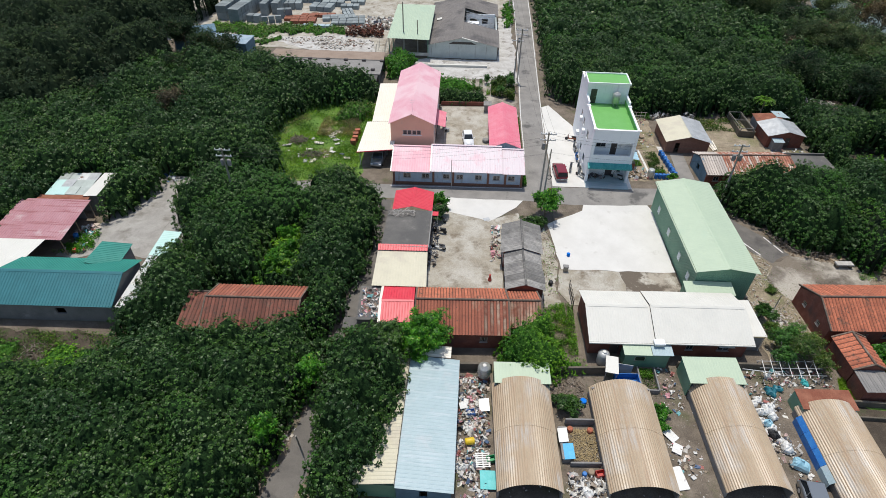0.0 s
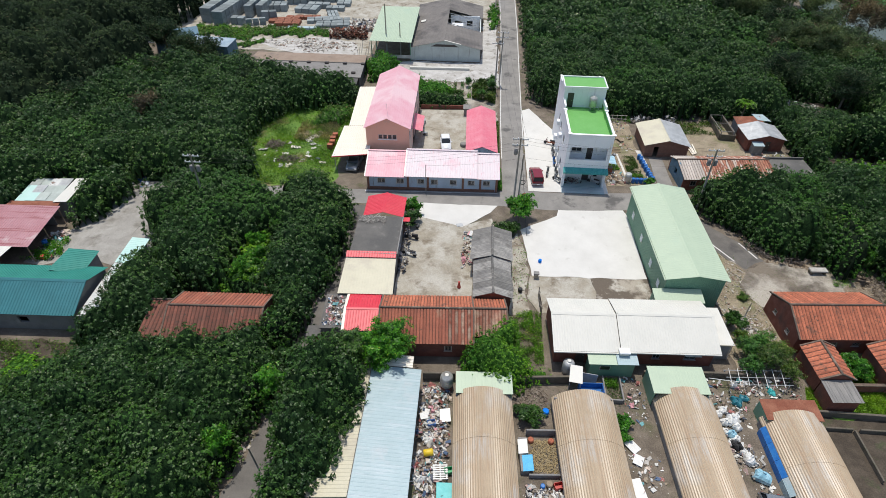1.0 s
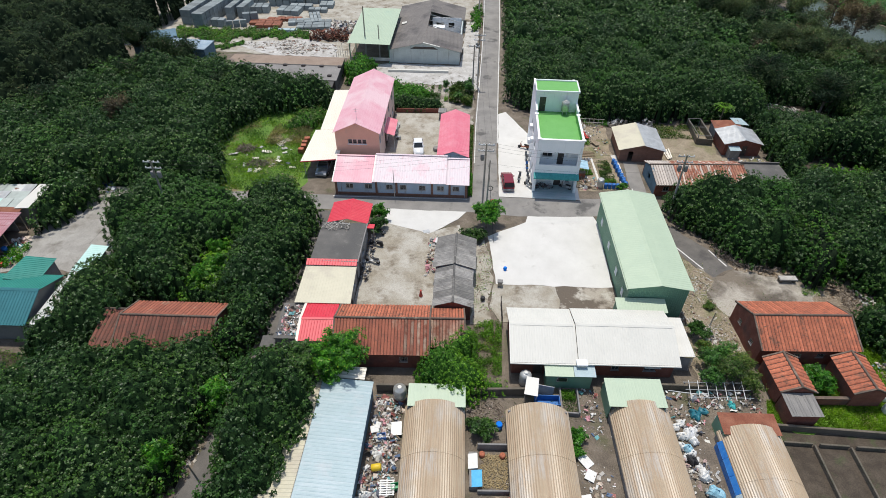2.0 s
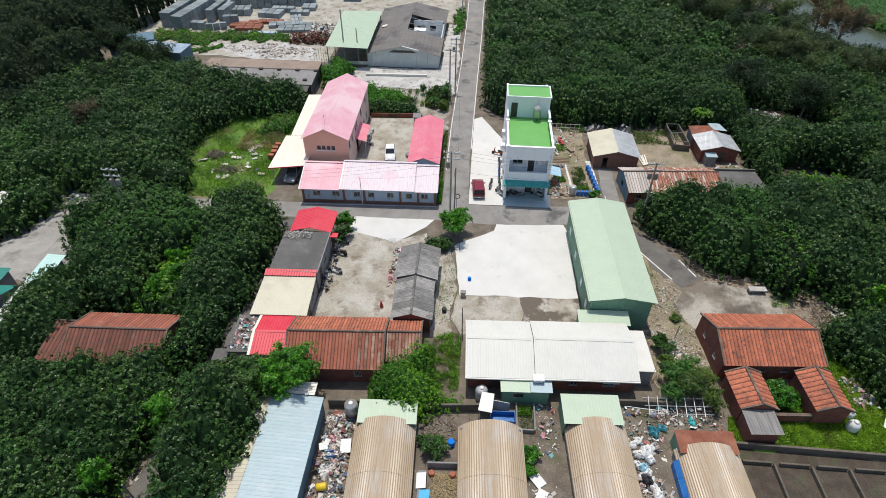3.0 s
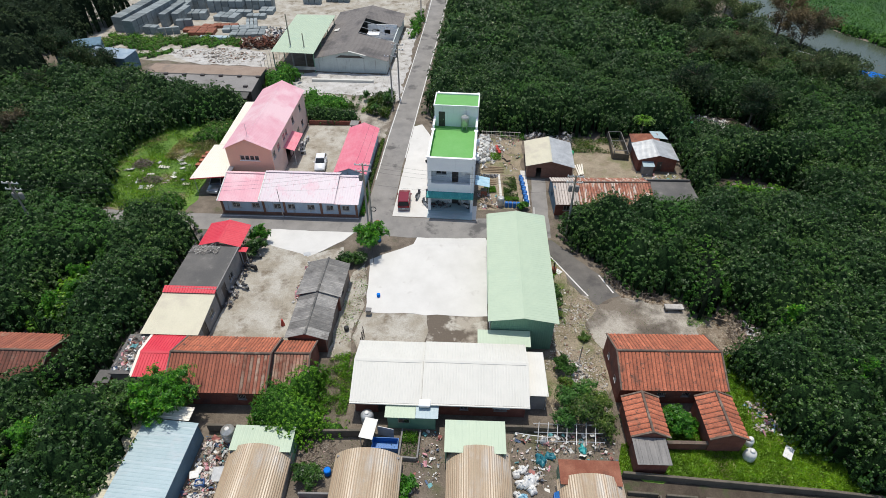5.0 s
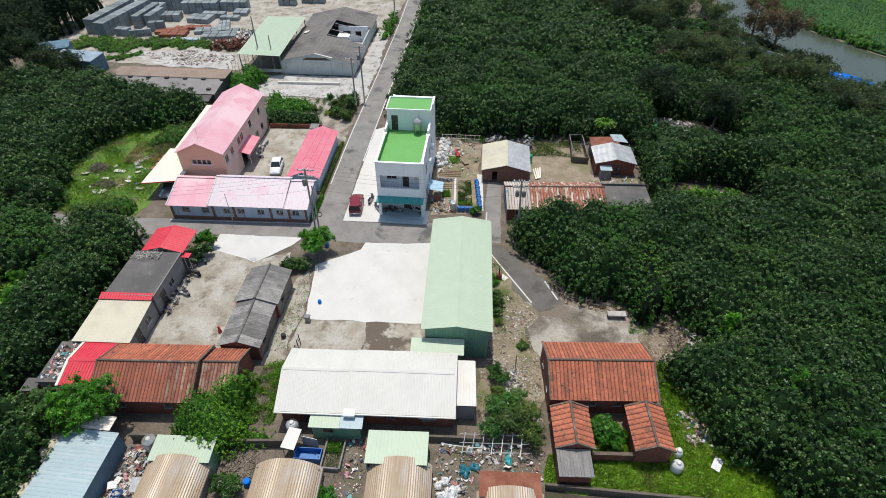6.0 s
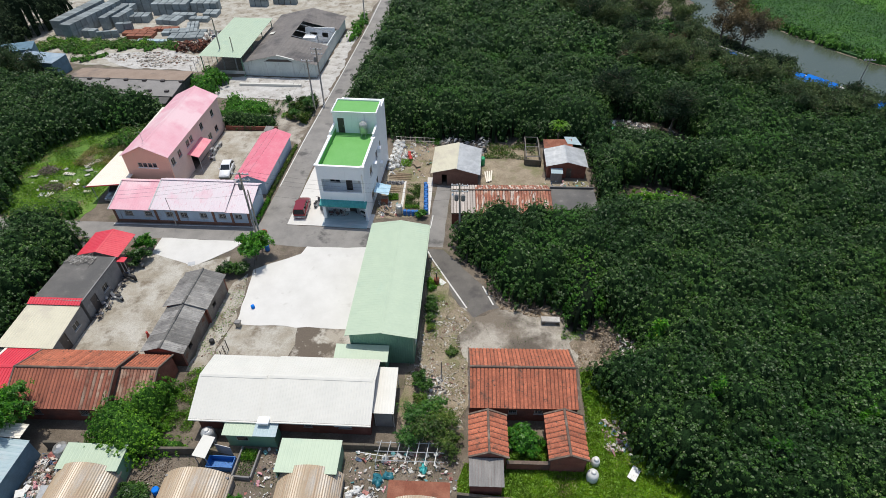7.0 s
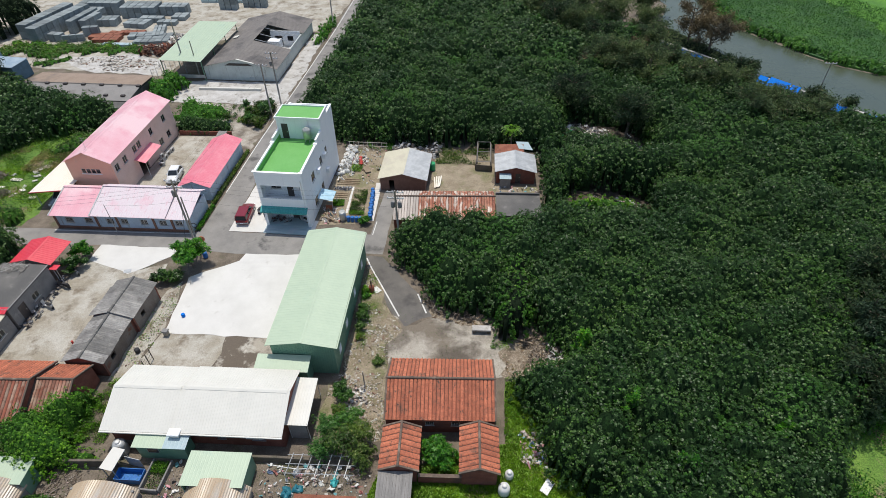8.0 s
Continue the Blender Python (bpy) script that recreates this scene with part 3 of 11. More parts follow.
    def corrugated(self, a, b, c, d, pitch=0.3, amp=0.03, shape="wave", t=0.025, bow=0.0):
        """A ribbed sheet with corners a b (lower edge) c d (upper edge); the ribs run from the lower edge to the upper."""
        a, b, c, d = (Vector(p) for p in (a, b, c, d))
        up = (b - a).cross(d - a).normalized()
        n = max(2, round((b - a).length / pitch))
        us, hs = [], []
        prof = [(0, 0), (0.25, 0.7), (0.5, 1), (0.75, 0.7)] if shape == "wave" else [(0, 0), (0.62, 0), (0.72, 1), (0.9, 1)]
        for i in range(n):
            for u, h in prof:
                us.append((i + u) / n)
                hs.append(h * amp)
        us.append(1.0)
        hs.append(0.0)
        rows = 2 if not bow else 5
        v = []
        for j in range(rows):
            w = j / (rows - 1)
            for u, h in zip(us, hs):
                v.append(a.lerp(b, u).lerp(d.lerp(c, u), w) + up * (h + bow * 4 * w * (1 - w)))
        k = len(us)
        f = [(j * k + i, j * k + i + 1, (j + 1) * k + i + 1, (j + 1) * k + i) for j in range(rows - 1) for i in range(k - 1)]
        m = len(v)
        v += [p - up * t for p in v]
        f += [tuple(m + i for i in reversed(q)) for q in f]
        f += [(i + 1, i, m + i, m + i + 1) for i in range(k - 1)]
        e = (rows - 1) * k
        f += [(e + i, e + i + 1, m + e + i + 1, m + e + i) for i in range(k - 1)]
        return self.add(v, f)

    def wall(self, length, height, thick=0.15, holes=(), m=None):
        """An upright wall along x from 0 to length, its outer face at y = 0 and thick towards +y, with holes (x0, x1, z0, z1) right through."""
        xs = sorted({0, length, *(h[0] for h in holes), *(h[1] for h in holes)})
        zs = sorted({0, height, *(h[2] for h in holes), *(h[3] for h in holes)})
        nx, nz = len(xs) - 1, len(zs) - 1
        solid = lambda i, k: 0 <= i < nx and 0 <= k < nz and not any(h[0] < (xs[i] + xs[i + 1]) / 2 < h[1] and h[2] < (zs[k] + zs[k + 1]) / 2 < h[3] for h in holes)
        seen, verts, faces = {}, [], []

        def at(i, k, y):
            if (i, k, y) not in seen:
                seen[i, k, y] = len(verts)
                q = Vector((xs[i], y, zs[k]))
                verts.append(tuple(m @ q) if m is not None else tuple(q))
            return seen[i, k, y]

        for i in range(nx):
            for k in range(nz):
                if not solid(i, k):
                    continue
                c = [(i, k), (i + 1, k), (i + 1, k + 1), (i, k + 1)]
                faces.append(tuple(at(*q, 0) for q in c))
                faces.append(tuple(at(*q, thick) for q in reversed(c)))
                for j, (di, dk) in enumerate(((0, -1), (1, 0), (0, 1), (-1, 0))):
                    if not solid(i + di, k + dk):
                        p, q = c[j], c[(j + 1) % 4]
                        faces.append((at(*q, 0), at(*p, 0), at(*p, thick), at(*q, thick)))
        return self.add(verts, faces)


def mesh_of(geo, name, mat):
    me = bpy.data.meshes.new(name)
    me.from_pydata(geo.v, [], geo.f)
    me.polygons.foreach_set("use_smooth", geo.s)
    me.materials.append(mat)
    me.update()
    return me


def thing(name, x=0, y=0, z=0, rz=0, label="", category="", group="", kind=""):
    """An empty at the base of a thing with parts."""
    ob = new(name)
    ob.empty_display_size = 0.2
    ob.matrix_basis = pose(x, y, z, 0, 0, rz)
    return tagged(ob, label, category, group, kind)


def part(name, geo, mat, parent, label="", at=None):
    """One mesh under a thing or a part, in its coordinates."""
    me = geo if isinstance(geo, bpy.types.Mesh) else mesh_of(geo, name, mat)
    ob = new(name, me)
    ob.parent = parent
    if at is not None:
        ob.matrix_basis = at
    return tagged(ob, label)


def single(name, geo, mat, x=0, y=0, z=0, rz=0, label="", category="", group="", kind=""):
    """A thing of one mesh."""
    me = geo if isinstance(geo, bpy.types.Mesh) else mesh_of(geo, name, mat)
    ob = new(name, me)
    ob.matrix_basis = pose(x, y, z, 0, 0, rz)
    return tagged(ob, label, category, group, kind)




def rough_edge(poly, step=0.8, jitter=0.12, seed=1):
    """The outline with points every step metres, moved a little."""
    r = np.random.default_rng(seed)
    out = []
    for (x0, y0), (x1, y1) in zip(poly, poly[1:] + poly[:1]):
        n = max(1, int(math.hypot(x1 - x0, y1 - y0) / step))
        for i in range(n):
            j = r.normal(0, jitter, 2) if i else (0, 0)
            out.append((x0 + (x1 - x0) * i / n + j[0], y0 + (y1 - y0) * i / n + j[1]))
    return out


def inside(px, py, poly):
    res = np.zeros(px.shape, bool)
    for (x0, y0), (x1, y1) in zip(poly, poly[1:] + poly[:1]):
        if y0 == y1:
            continue
        cond = ((y0 > py) != (y1 > py)) & (px < (x1 - x0) * (py - y0) / (y1 - y0) + x0)
        res ^= cond
    return res


def quads_mesh(name, v, mat, per=4):
    """A mesh of many loose faces; v: (n, per, 3)."""
    n = len(v)
    me = bpy.data.meshes.new(name)
    me.vertices.add(n * per)
    me.vertices.foreach_set("co", np.ascontiguousarray(v, np.float32).ravel())
    me.loops.add(n * per)
    me.loops.foreach_set("vertex_index", np.arange(n * per, dtype=np.int32))
    me.polygons.add(n)
    me.polygons.foreach_set("loop_start", np.arange(0, n * per, per, dtype=np.int32))
    me.polygons.foreach_set("loop_total", np.full(n, per, np.int32))
    me.materials.append(mat)
    me.update()
    me.validate()
    return me


def leaf_cards(c, nrm, size, r, narrow=0.62):
    """Folded leaves at c, facing nrm; diamond outline."""
    n = len(c)
    nrm = nrm / np.linalg.norm(nrm, axis=1, keepdims=True)
    a = r.normal(size=(n, 3))
    u = np.cross(nrm, a)
    u /= np.linalg.norm(u, axis=1, keepdims=True) + 1e-9
    w = np.cross(nrm, u)
    s = size[:, None]
    return np.stack([c - u * s * 0.5, c + w * s * narrow * 0.5 + nrm * s * 0.12, c + u * s * 0.5 - nrm * s * 0.1, c - w * s * narrow * 0.5 + nrm * s * 0.12], 1)

# ---- ground, roads and paved areas ----
def flat(name, poly, z, mat, label, category, jitter=0.0, step=0.8, seed=1, depth=0.25):
    p = rough_edge(poly, step, jitter, seed) if jitter else poly
    g = Geo().prism(p, -depth, z)
    return single(name, g, mat, label=label, category=category, kind="structure")


g = Geo()
g.add([(-2500, -2500, 0), (2500, -2500, 0), (2500, 2500, 0), (-2500, 2500, 0)], [(0, 1, 2, 3)])
single("ground", g, M_GROUND, label="bare brown soil with weeds and scattered grit", category="ground", kind="structure")

road = flat("road", [(-60, -4.9), (-26, -4.5), (-18.6, -3.8), (-8.4, -3.6), (-2, -4.0), (4, -3.6), (7.2, -3.2), (13.2, -2.6), (15.3, -2.6), (15.3, 10.2), (13.4, 10.2), (13.2, 0.9), (6.2, 0.5), (5.9, 0.0), (-4.6, 0.0), (-4.9, 12), (-4.5, 32), (-4.1, 60), (-4.0, 160), (-8.6, 160), (-8.2, 80), (-7.7, 57), (-8.3, 23), (-8.0, 0.4), (-8.5, -0.6), (-26.6, -1.4), (-31, -1.6), (-60, -2.0)], 0.012, M_ASPHALT, "worn grey asphalt village road with patches", "road", 0.05, 2.0)
lane = flat("lane", [(13.3, -3.0), (15.4, -3.0), (16.6, -4.4), (20.4, -8.6), (22.2, -11.8), (19.5, -13.6), (17.2, -10.6), (14.9, -5.6), (14.0, -4.2)], 0.010, M_OLDASPHALT, "short asphalt lane ending in bare ground", "road", 0.1, 1.0, 4)
alley = flat("alley", [(-33.2, -62), (-30.2, -62), (-28.2, -46), (-27.0, -40.5), (-26.2, -34), (-26.0, -27), (-25.6, -18), (-25.7, -5), (-28.2, -5), (-28.0, -20), (-28.4, -33), (-29.4, -40), (-30.8, -46)], 0.011, M_OLDASPHALT, "narrow asphalt alley overhung by trees", "road", 0.12, 1.0, 5)


def marking(road_ob, pts, w=0.14, z=0.018):
    g = Geo()
    for (x0, y0), (x1, y1) in zip(pts, pts[1:]):
        d = Vector((x1 - x0, y1 - y0)).normalized()
        n = Vector((-d.y, d.x)) * w / 2
        g.prism([(x0 - n.x, y0 - n.y), (x1 - n.x, y1 - n.y), (x1 + n.x, y1 + n.y), (x0 + n.x, y0 + n.y)], 0.0, z)
    part("road_marking", g, M_LINE, road_ob, "worn white edge line")


marking(road, [(-4.75, 14.0), (-4.72, 22), (-4.55, 40), (-4.3, 60), (-4.2, 110)])
marking(road, [(-8.05, 8.0), (-8.15, 20), (-7.85, 45), (-7.75, 70), (-8.2, 100)])
marking(road, [(-26.4, -1.62), (-8.7, -0.86)])
marking(road, [(-18.6, -3.92), (-9.0, -3.74)], 0.1)
marking(road, [(13.5, 3.5), (13.45, 0.9)], 0.1)
marking(lane, [(13.6, -3.4), (14.2, -4.6), (18.75, -12.1)], 0.16)
marking(lane, [(20.3, -8.7), (21.55, -11.4)], 0.16)

slab_new = [(-5.9, -8.4), (-4.6, -7.4), (-2.6, -6.2), (-1.2, -5.2), (-0.9, -3.9), (4, -3.7), (7.4, -3.3), (7.75, -4.4), (7.95, -16.0), (6.6, -16.2), (-4.9, -16.5), (-5.3, -12.5)]
flat("concrete_yard_new", slab_new, 0.06, M_NEWCON, "large new pale concrete slab, swept bare", "pavement", 0.05, 1.2, 8)
flat("concrete_yard_old", [(-5.1, -16.5), (1.6, -16.25), (2.0, -18.5), (1.4, -21.75), (-4.4, -22.1), (-5.6, -20.0)], 0.042, M_OLDCON, "old mottled concrete apron beside the slab", "pavement", 0.08, 1.0, 34)
flat("concrete_yard_stained", [(1.6, -16.25), (8.0, -16.0), (8.1, -21.4), (1.4, -21.75), (2.0, -18.5)], 0.045, M_WETCON, "old concrete apron with dark damp stains", "pavement", 0.05, 1.0, 9)
flat("back_path", [(-7.5, -22.6), (-5.3, -22.3), (-5.7, -20.0), (-5.3, -16.6), (-5.5, -12.5), (-6.3, -9.0), (-7.4, -10.6), (-7.6, -16.6)], 0.02, M_OLDCON, "pale trodden path behind the barns", "ground", 0.12, 0.9, 33)
flat("house_apron", [(-4.55, 0.05), (6.1, 0.2), (6.1, 3.0), (0.0, 3.0), (0.0, 17.0), (-3.4, 24.0), (-4.6, 23.2)], 0.05, M_NEWCON, "pale concrete apron beside the house", "pavement", 0.04, 1.4, 10)
flat("concrete_pad", [(-19.0, -3.85), (-8.7, -3.65), (-9.6, -5.2), (-11.6, -7.2), (-13.2, -8.5), (-14.2, -8.0), (-18.9, -6.6)], 0.05, M_NEWCON, "new pale concrete ramp by the road", "pavement", 0.05, 1.0, 11)
flat("courtyard", [(-19.0, -6.5), (-14.1, -7.9), (-12.6, -8.0), (-11.2, -7.2), (-9.4, -6.4), (-9.0, -8.4), (-10.4, -9.6), (-11.6, -10.6), (-11.5, -22.2), (-20.0, -22.8), (-19.9, -9.0)], 0.04, M_OLDCON, "old mottled concrete courtyard", "pavement", 0.05, 1.2, 12)
flat("walled_yard", [(-21.3, 4.5), (-12.9, 5.0), (-13.2, 22.6), (-21.3, 22.0)], 0.045, M_OLDCON, "dusty old concrete yard with cracks", "pavement", 0.04, 1.5, 13)
flat("west_yard", [(-62.5, -19.0), (-50.0, -18.5), (-49.0, -14.5), (-49.4, -7.0), (-50.0, -2.6), (-52.2, -2.4), (-58.2, -2.0), (-59.0, -6.6), (-60.0, -12.0), (-61.0, -14.0)], 0.03, M_GREYCON, "weathered grey concrete yard under trees", "pavement", 0.15, 1.2, 14)
flat("clearing", [(15.2, -9.8), (19.5, -13.4), (22.4, -11.9), (28.5, -12.6), (31.5, -14.6), (32.6, -17.6), (29.8, -18.8), (19.2, -19.2), (17.6, -15.5)], 0.012, M_CLEAR, "bare trodden clearing of grey earth and concrete", "ground", 0.3, 0.9, 15)
flat("litter_verge", [(20.4, -7.0), (21.3, -9.2), (22.0, -10.8), (22.4, -12.0), (24.0, -12.2), (26.8, -13.1), (28.4, -12.6), (28.6, -9.6), (24.0, -6.0)], 0.019, M_LITTER, "brown leaf litter and trodden soil at the edge of the woods", "ground", 0.3, 0.5, 37)
flat("litter_verge", [(30.4, -14.4), (29.4, -16.7), (29.8, -18.9), (33.6, -18.6), (36.6, -18.0), (37.0, -15.0), (33.9, -12.6), (31.4, -12.0)], 0.02, M_LITTER, "brown leaf litter and trodden soil at the edge of the woods", "ground", 0.35, 0.5, 38)
flat("gravel_strip", [(14.0, -4.6), (14.8, -6.0), (17.4, -11.0), (19.4, -14.0), (18.0, -16.0), (19.3, -19.2), (19.4, -26.4), (14.0, -29.0), (13.4, -21.0), (14.4, -20.2)], 0.014, M_GRAVEL, "gravelly ground with pale rubble", "ground", 0.25, 0.9, 16)
flat("garden_plot", [(6.3, 2.2), (12.4, 3.2), (12.2, 10.0), (12.3, 20.6), (5.9, 20.4), (5.9, 16.6)], 0.014, M_GRAVEL, "sandy garden plot strewn with odds and ends", "ground", 0.15, 0.9, 17)
flat("shed_yard", [(19.2, 8.4), (34.4, 8.8), (33.8, 13.0), (28.2, 13.0), (27.6, 20.4), (19.6, 20.4)], 0.012, M_GRAVEL, "sandy bare yard between sheds", "ground", 0.25, 0.9, 18)
flat("footpath", [(12.25, 3.6), (13.05, 3.6), (12.65, 12.0), (11.85, 12.0)], 0.04, M_NEWCON, "narrow pale concrete path", "pavement", 0.02, 1.0, 19)
flat("bed_path", [(8.75, 10.8), (9.05, 10.8), (9.4, 4.9), (9.1, 4.9)], 0.03, M_NEWCON, "narrow pale strip between garden beds", "pavement", 0.02, 1.0, 36)
flat("factory_yard", [(-104, 47.5), (-33.4, 43.5), (-33.2, 60.0), (-25.0, 62.0), (-23.4, 66.5), (-8.8, 67.0), (-8.6, 150), (-104, 150)], 0.02, M_OLDCON, "wide pale factory yard of dusty concrete", "pavement", 0.3, 3.0, 20)
flat("pale_forecourt", [(-58.7, 49.6), (-50, 51.0), (-44.8, 52.4), (-37.0, 49.6), (-35.8, 43.4), (-49.1, 43.8), (-56.3, 47.4)], 0.03, M_PALEFLOOR, "whitish broken concrete floor of a cleared building", "pavement", 0.25, 1.2, 21)
flat("factory_forecourt", [(-29.4, 33.2), (-20.0, 33.4), (-9.8, 33.4), (-8.4, 31.8), (-8.4, 45.0), (-8.9, 66.0), (-11.6, 66.0), (-11.8, 42.0), (-25.8, 41.8), (-29.4, 41.0)], 0.025, M_PALEFLOOR, "dusty concrete forecourt of the factory", "pavement", 0.2, 1.2, 22)
flat("field", [(75, 100), (75.6, 92), (76.8, 81.8), (80.2, 74.2), (88.2, 62.2), (92.3, 57.6), (98.6, 53.8), (134, 24), (400, -120), (400, 500), (60, 500)], 0.35, M_FIELD, "bright green field across the river", "field", 0.8, 4.0, 23, 1.0)
flat("river", [(52, 190), (66.6, 90.3), (63.2, 79), (64.6, 73), (69.6, 65.4), (71.8, 59.6), (74.0, 54.0), (77.2, 49.6), (81.2, 45.6), (85.4, 40.6), (89.6, 35.6), (127, 0), (350, -160), (350, -100), (136, 22), (98.1, 53.2), (91.9, 57.0), (87.8, 61.6), (79.8, 73.8), (76.3, 81.5), (75.1, 91.7), (68, 190)], 0.03, M_WATER, "slow grey-green river", "water", 0.3, 4.0, 24)
flat("bright_meadow", [(97, 112), (104, 97), (107, 84), (110, 74), (128, 58), (400, -60), (400, 500), (90, 500)], 0.42, M_BRIGHTFIELD, "bright yellow-green meadow far across the river", "field", 1.6, 2.5, 35, 1.0)
flat("grass_clearing", [(-50, -1.9), (-31.2, -1.3), (-31.4, 24.0), (-35, 25.5), (-46, 22.0), (-50, 12.0)], 0.02, M_MEADOW, "rough bright green meadow", "grass", 0.4, 1.0, 25)
flat("grass_south", [(19.6, -29.6), (30.1, -25.7), (33.3, -25.5), (35.6, -25.2), (37.2, -29.0), (40.5, -31.6), (52, -32.6), (52, -33.6), (35, -32.5), (19.2, -32.3), (19.2, -31.0)], 0.018, M_GRASSBED, "lush green grass beside the brick house", "grass", 0.3, 1.0, 26)
flat("grass_strip_east", [(30.0, -25.6), (30.0, -19.4), (32.4, -18.8), (35.6, -20.0), (35.2, -25.1), (33.2, -25.4)], 0.016, M_GRASSBED, "narrow strip of green grass", "grass", 0.25, 0.8, 27)

flat("garden_soil", [(-24.2, 25.6), (-14.2, 25.7), (-13.8, 22.7), (-8.7, 19.0), (-8.5, 33.3), (-24.4, 33.1)], 0.012, M_CLEAR, "grey-brown garden soil behind the court", "ground", 0.2, 0.9, 37)
# both gap floors: soil in a dark colour that stands in for shade between trees
flat("gap_soil_north", [(36.0, 16.0), (46, 15.6), (52, 18), (52.4, 25), (49.5, 32), (38, 33)], 0.013, M_DARKSOIL, "littered soil in a gap of the woods, darkened for shade", "ground", 0.3, 1.0, 31)
flat("gap_soil_east", [(36.0, 2.0), (48, 2.0), (50, 8), (48.5, 12.4), (41, 14), (36.0, 11.6)], 0.013, M_DARKSOIL, "littered soil in a gap of the woods, darkened for shade", "ground", 0.3, 1.0, 32)
flat("pen_ground", [(19.2, -32.5), (35, -32.7), (52, -33.4), (52, -46), (18.8, -46)], 0.015, M_DARKSOIL, "dark damp soil of the old pens", "ground", 0.1, 1.0, 28)
flat("thicket_soil", [(-72, -38), (-48.0, -37.0), (-48.8, -29.6), (-72, -30.2)], 0.014, M_DARKSOIL, "dark soil with weeds behind the farmhouse", "ground", 0.2, 1.0, 29)
flat("grass_far_east", [(53, -32), (72, -32), (72, -17), (61, -18), (56, -22)], 0.016, M_MEADOW, "green grass beside the woods", "grass", 0.3, 1.0, 30)

# ---- plants ----
WOOD_LIMIT = [(-52, -52), (20, -50), (52, -44), (66, -30), (124, 94), (124, 100), (-4, 100), (-60, 82), (-84, 62), (-126, 58), (-122, 48)]


def rosettes(c, nrm, size, r, leaves=6, droop=0.25, wide=0.68):
    """Whorls of pointed leaves round the twig ends c; one face a leaf."""
    n = len(c)
    nrm = nrm / np.linalg.norm(nrm, axis=1, keepdims=True)
    u = np.cross(nrm, r.normal(size=(n, 3)))
    u /= np.linalg.norm(u, axis=1, keepdims=True) + 1e-9
    w = np.cross(nrm, u)
    out = []
    for k in range(leaves):
        a = 6.2832 * k / leaves + r.uniform(-0.45, 0.45, n)
        d = u * np.cos(a)[:, None] + w * np.sin(a)[:, None]
        e = np.cross(nrm, d)
        s = (size * r.uniform(0.65, 1.2, n))[:, None]
        dr = r.uniform(-0.35, 1.0, n)[:, None] * droop
        p = c + d * s * r.uniform(0.05, 0.5, n)[:, None] - nrm * s * r.uniform(0, 0.7, n)[:, None]
        tip = p + (d - nrm * dr) * s
        out.append(np.stack([p + e * s * wide * 0.5, tip, p - e * s * wide * 0.5], 1))
    return np.concatenate(out)


def tufts(c, nrm, rad, size, r, leaves, wide=0.72):
    """Rounded tufts of broad leaves at the twig ends c, each leaf a folded oval facing outwards."""
    n = len(c)
    nrm = nrm / np.linalg.norm(nrm, axis=1, keepdims=True)
    c, nrm, rad = np.repeat(c, leaves, 0), np.repeat(nrm, leaves, 0), np.repeat(rad, leaves)
    d = r.normal(0, 0.62, (n * leaves, 3)) + nrm * 0.85
    d /= np.linalg.norm(d, axis=1, keepdims=True) + 1e-9
    p = c + d * (rad * r.uniform(0.45, 1.08, n * leaves))[:, None]
    face = d * 0.7 + nrm * 0.25 + np.array([0, 0, 0.4]) + r.normal(0, 0.27, d.shape)
    return leaf_cards(p, face, size * np.clip(np.exp(r.normal(0, 0.25, n * leaves)), 0.55, 1.5), r, wide)


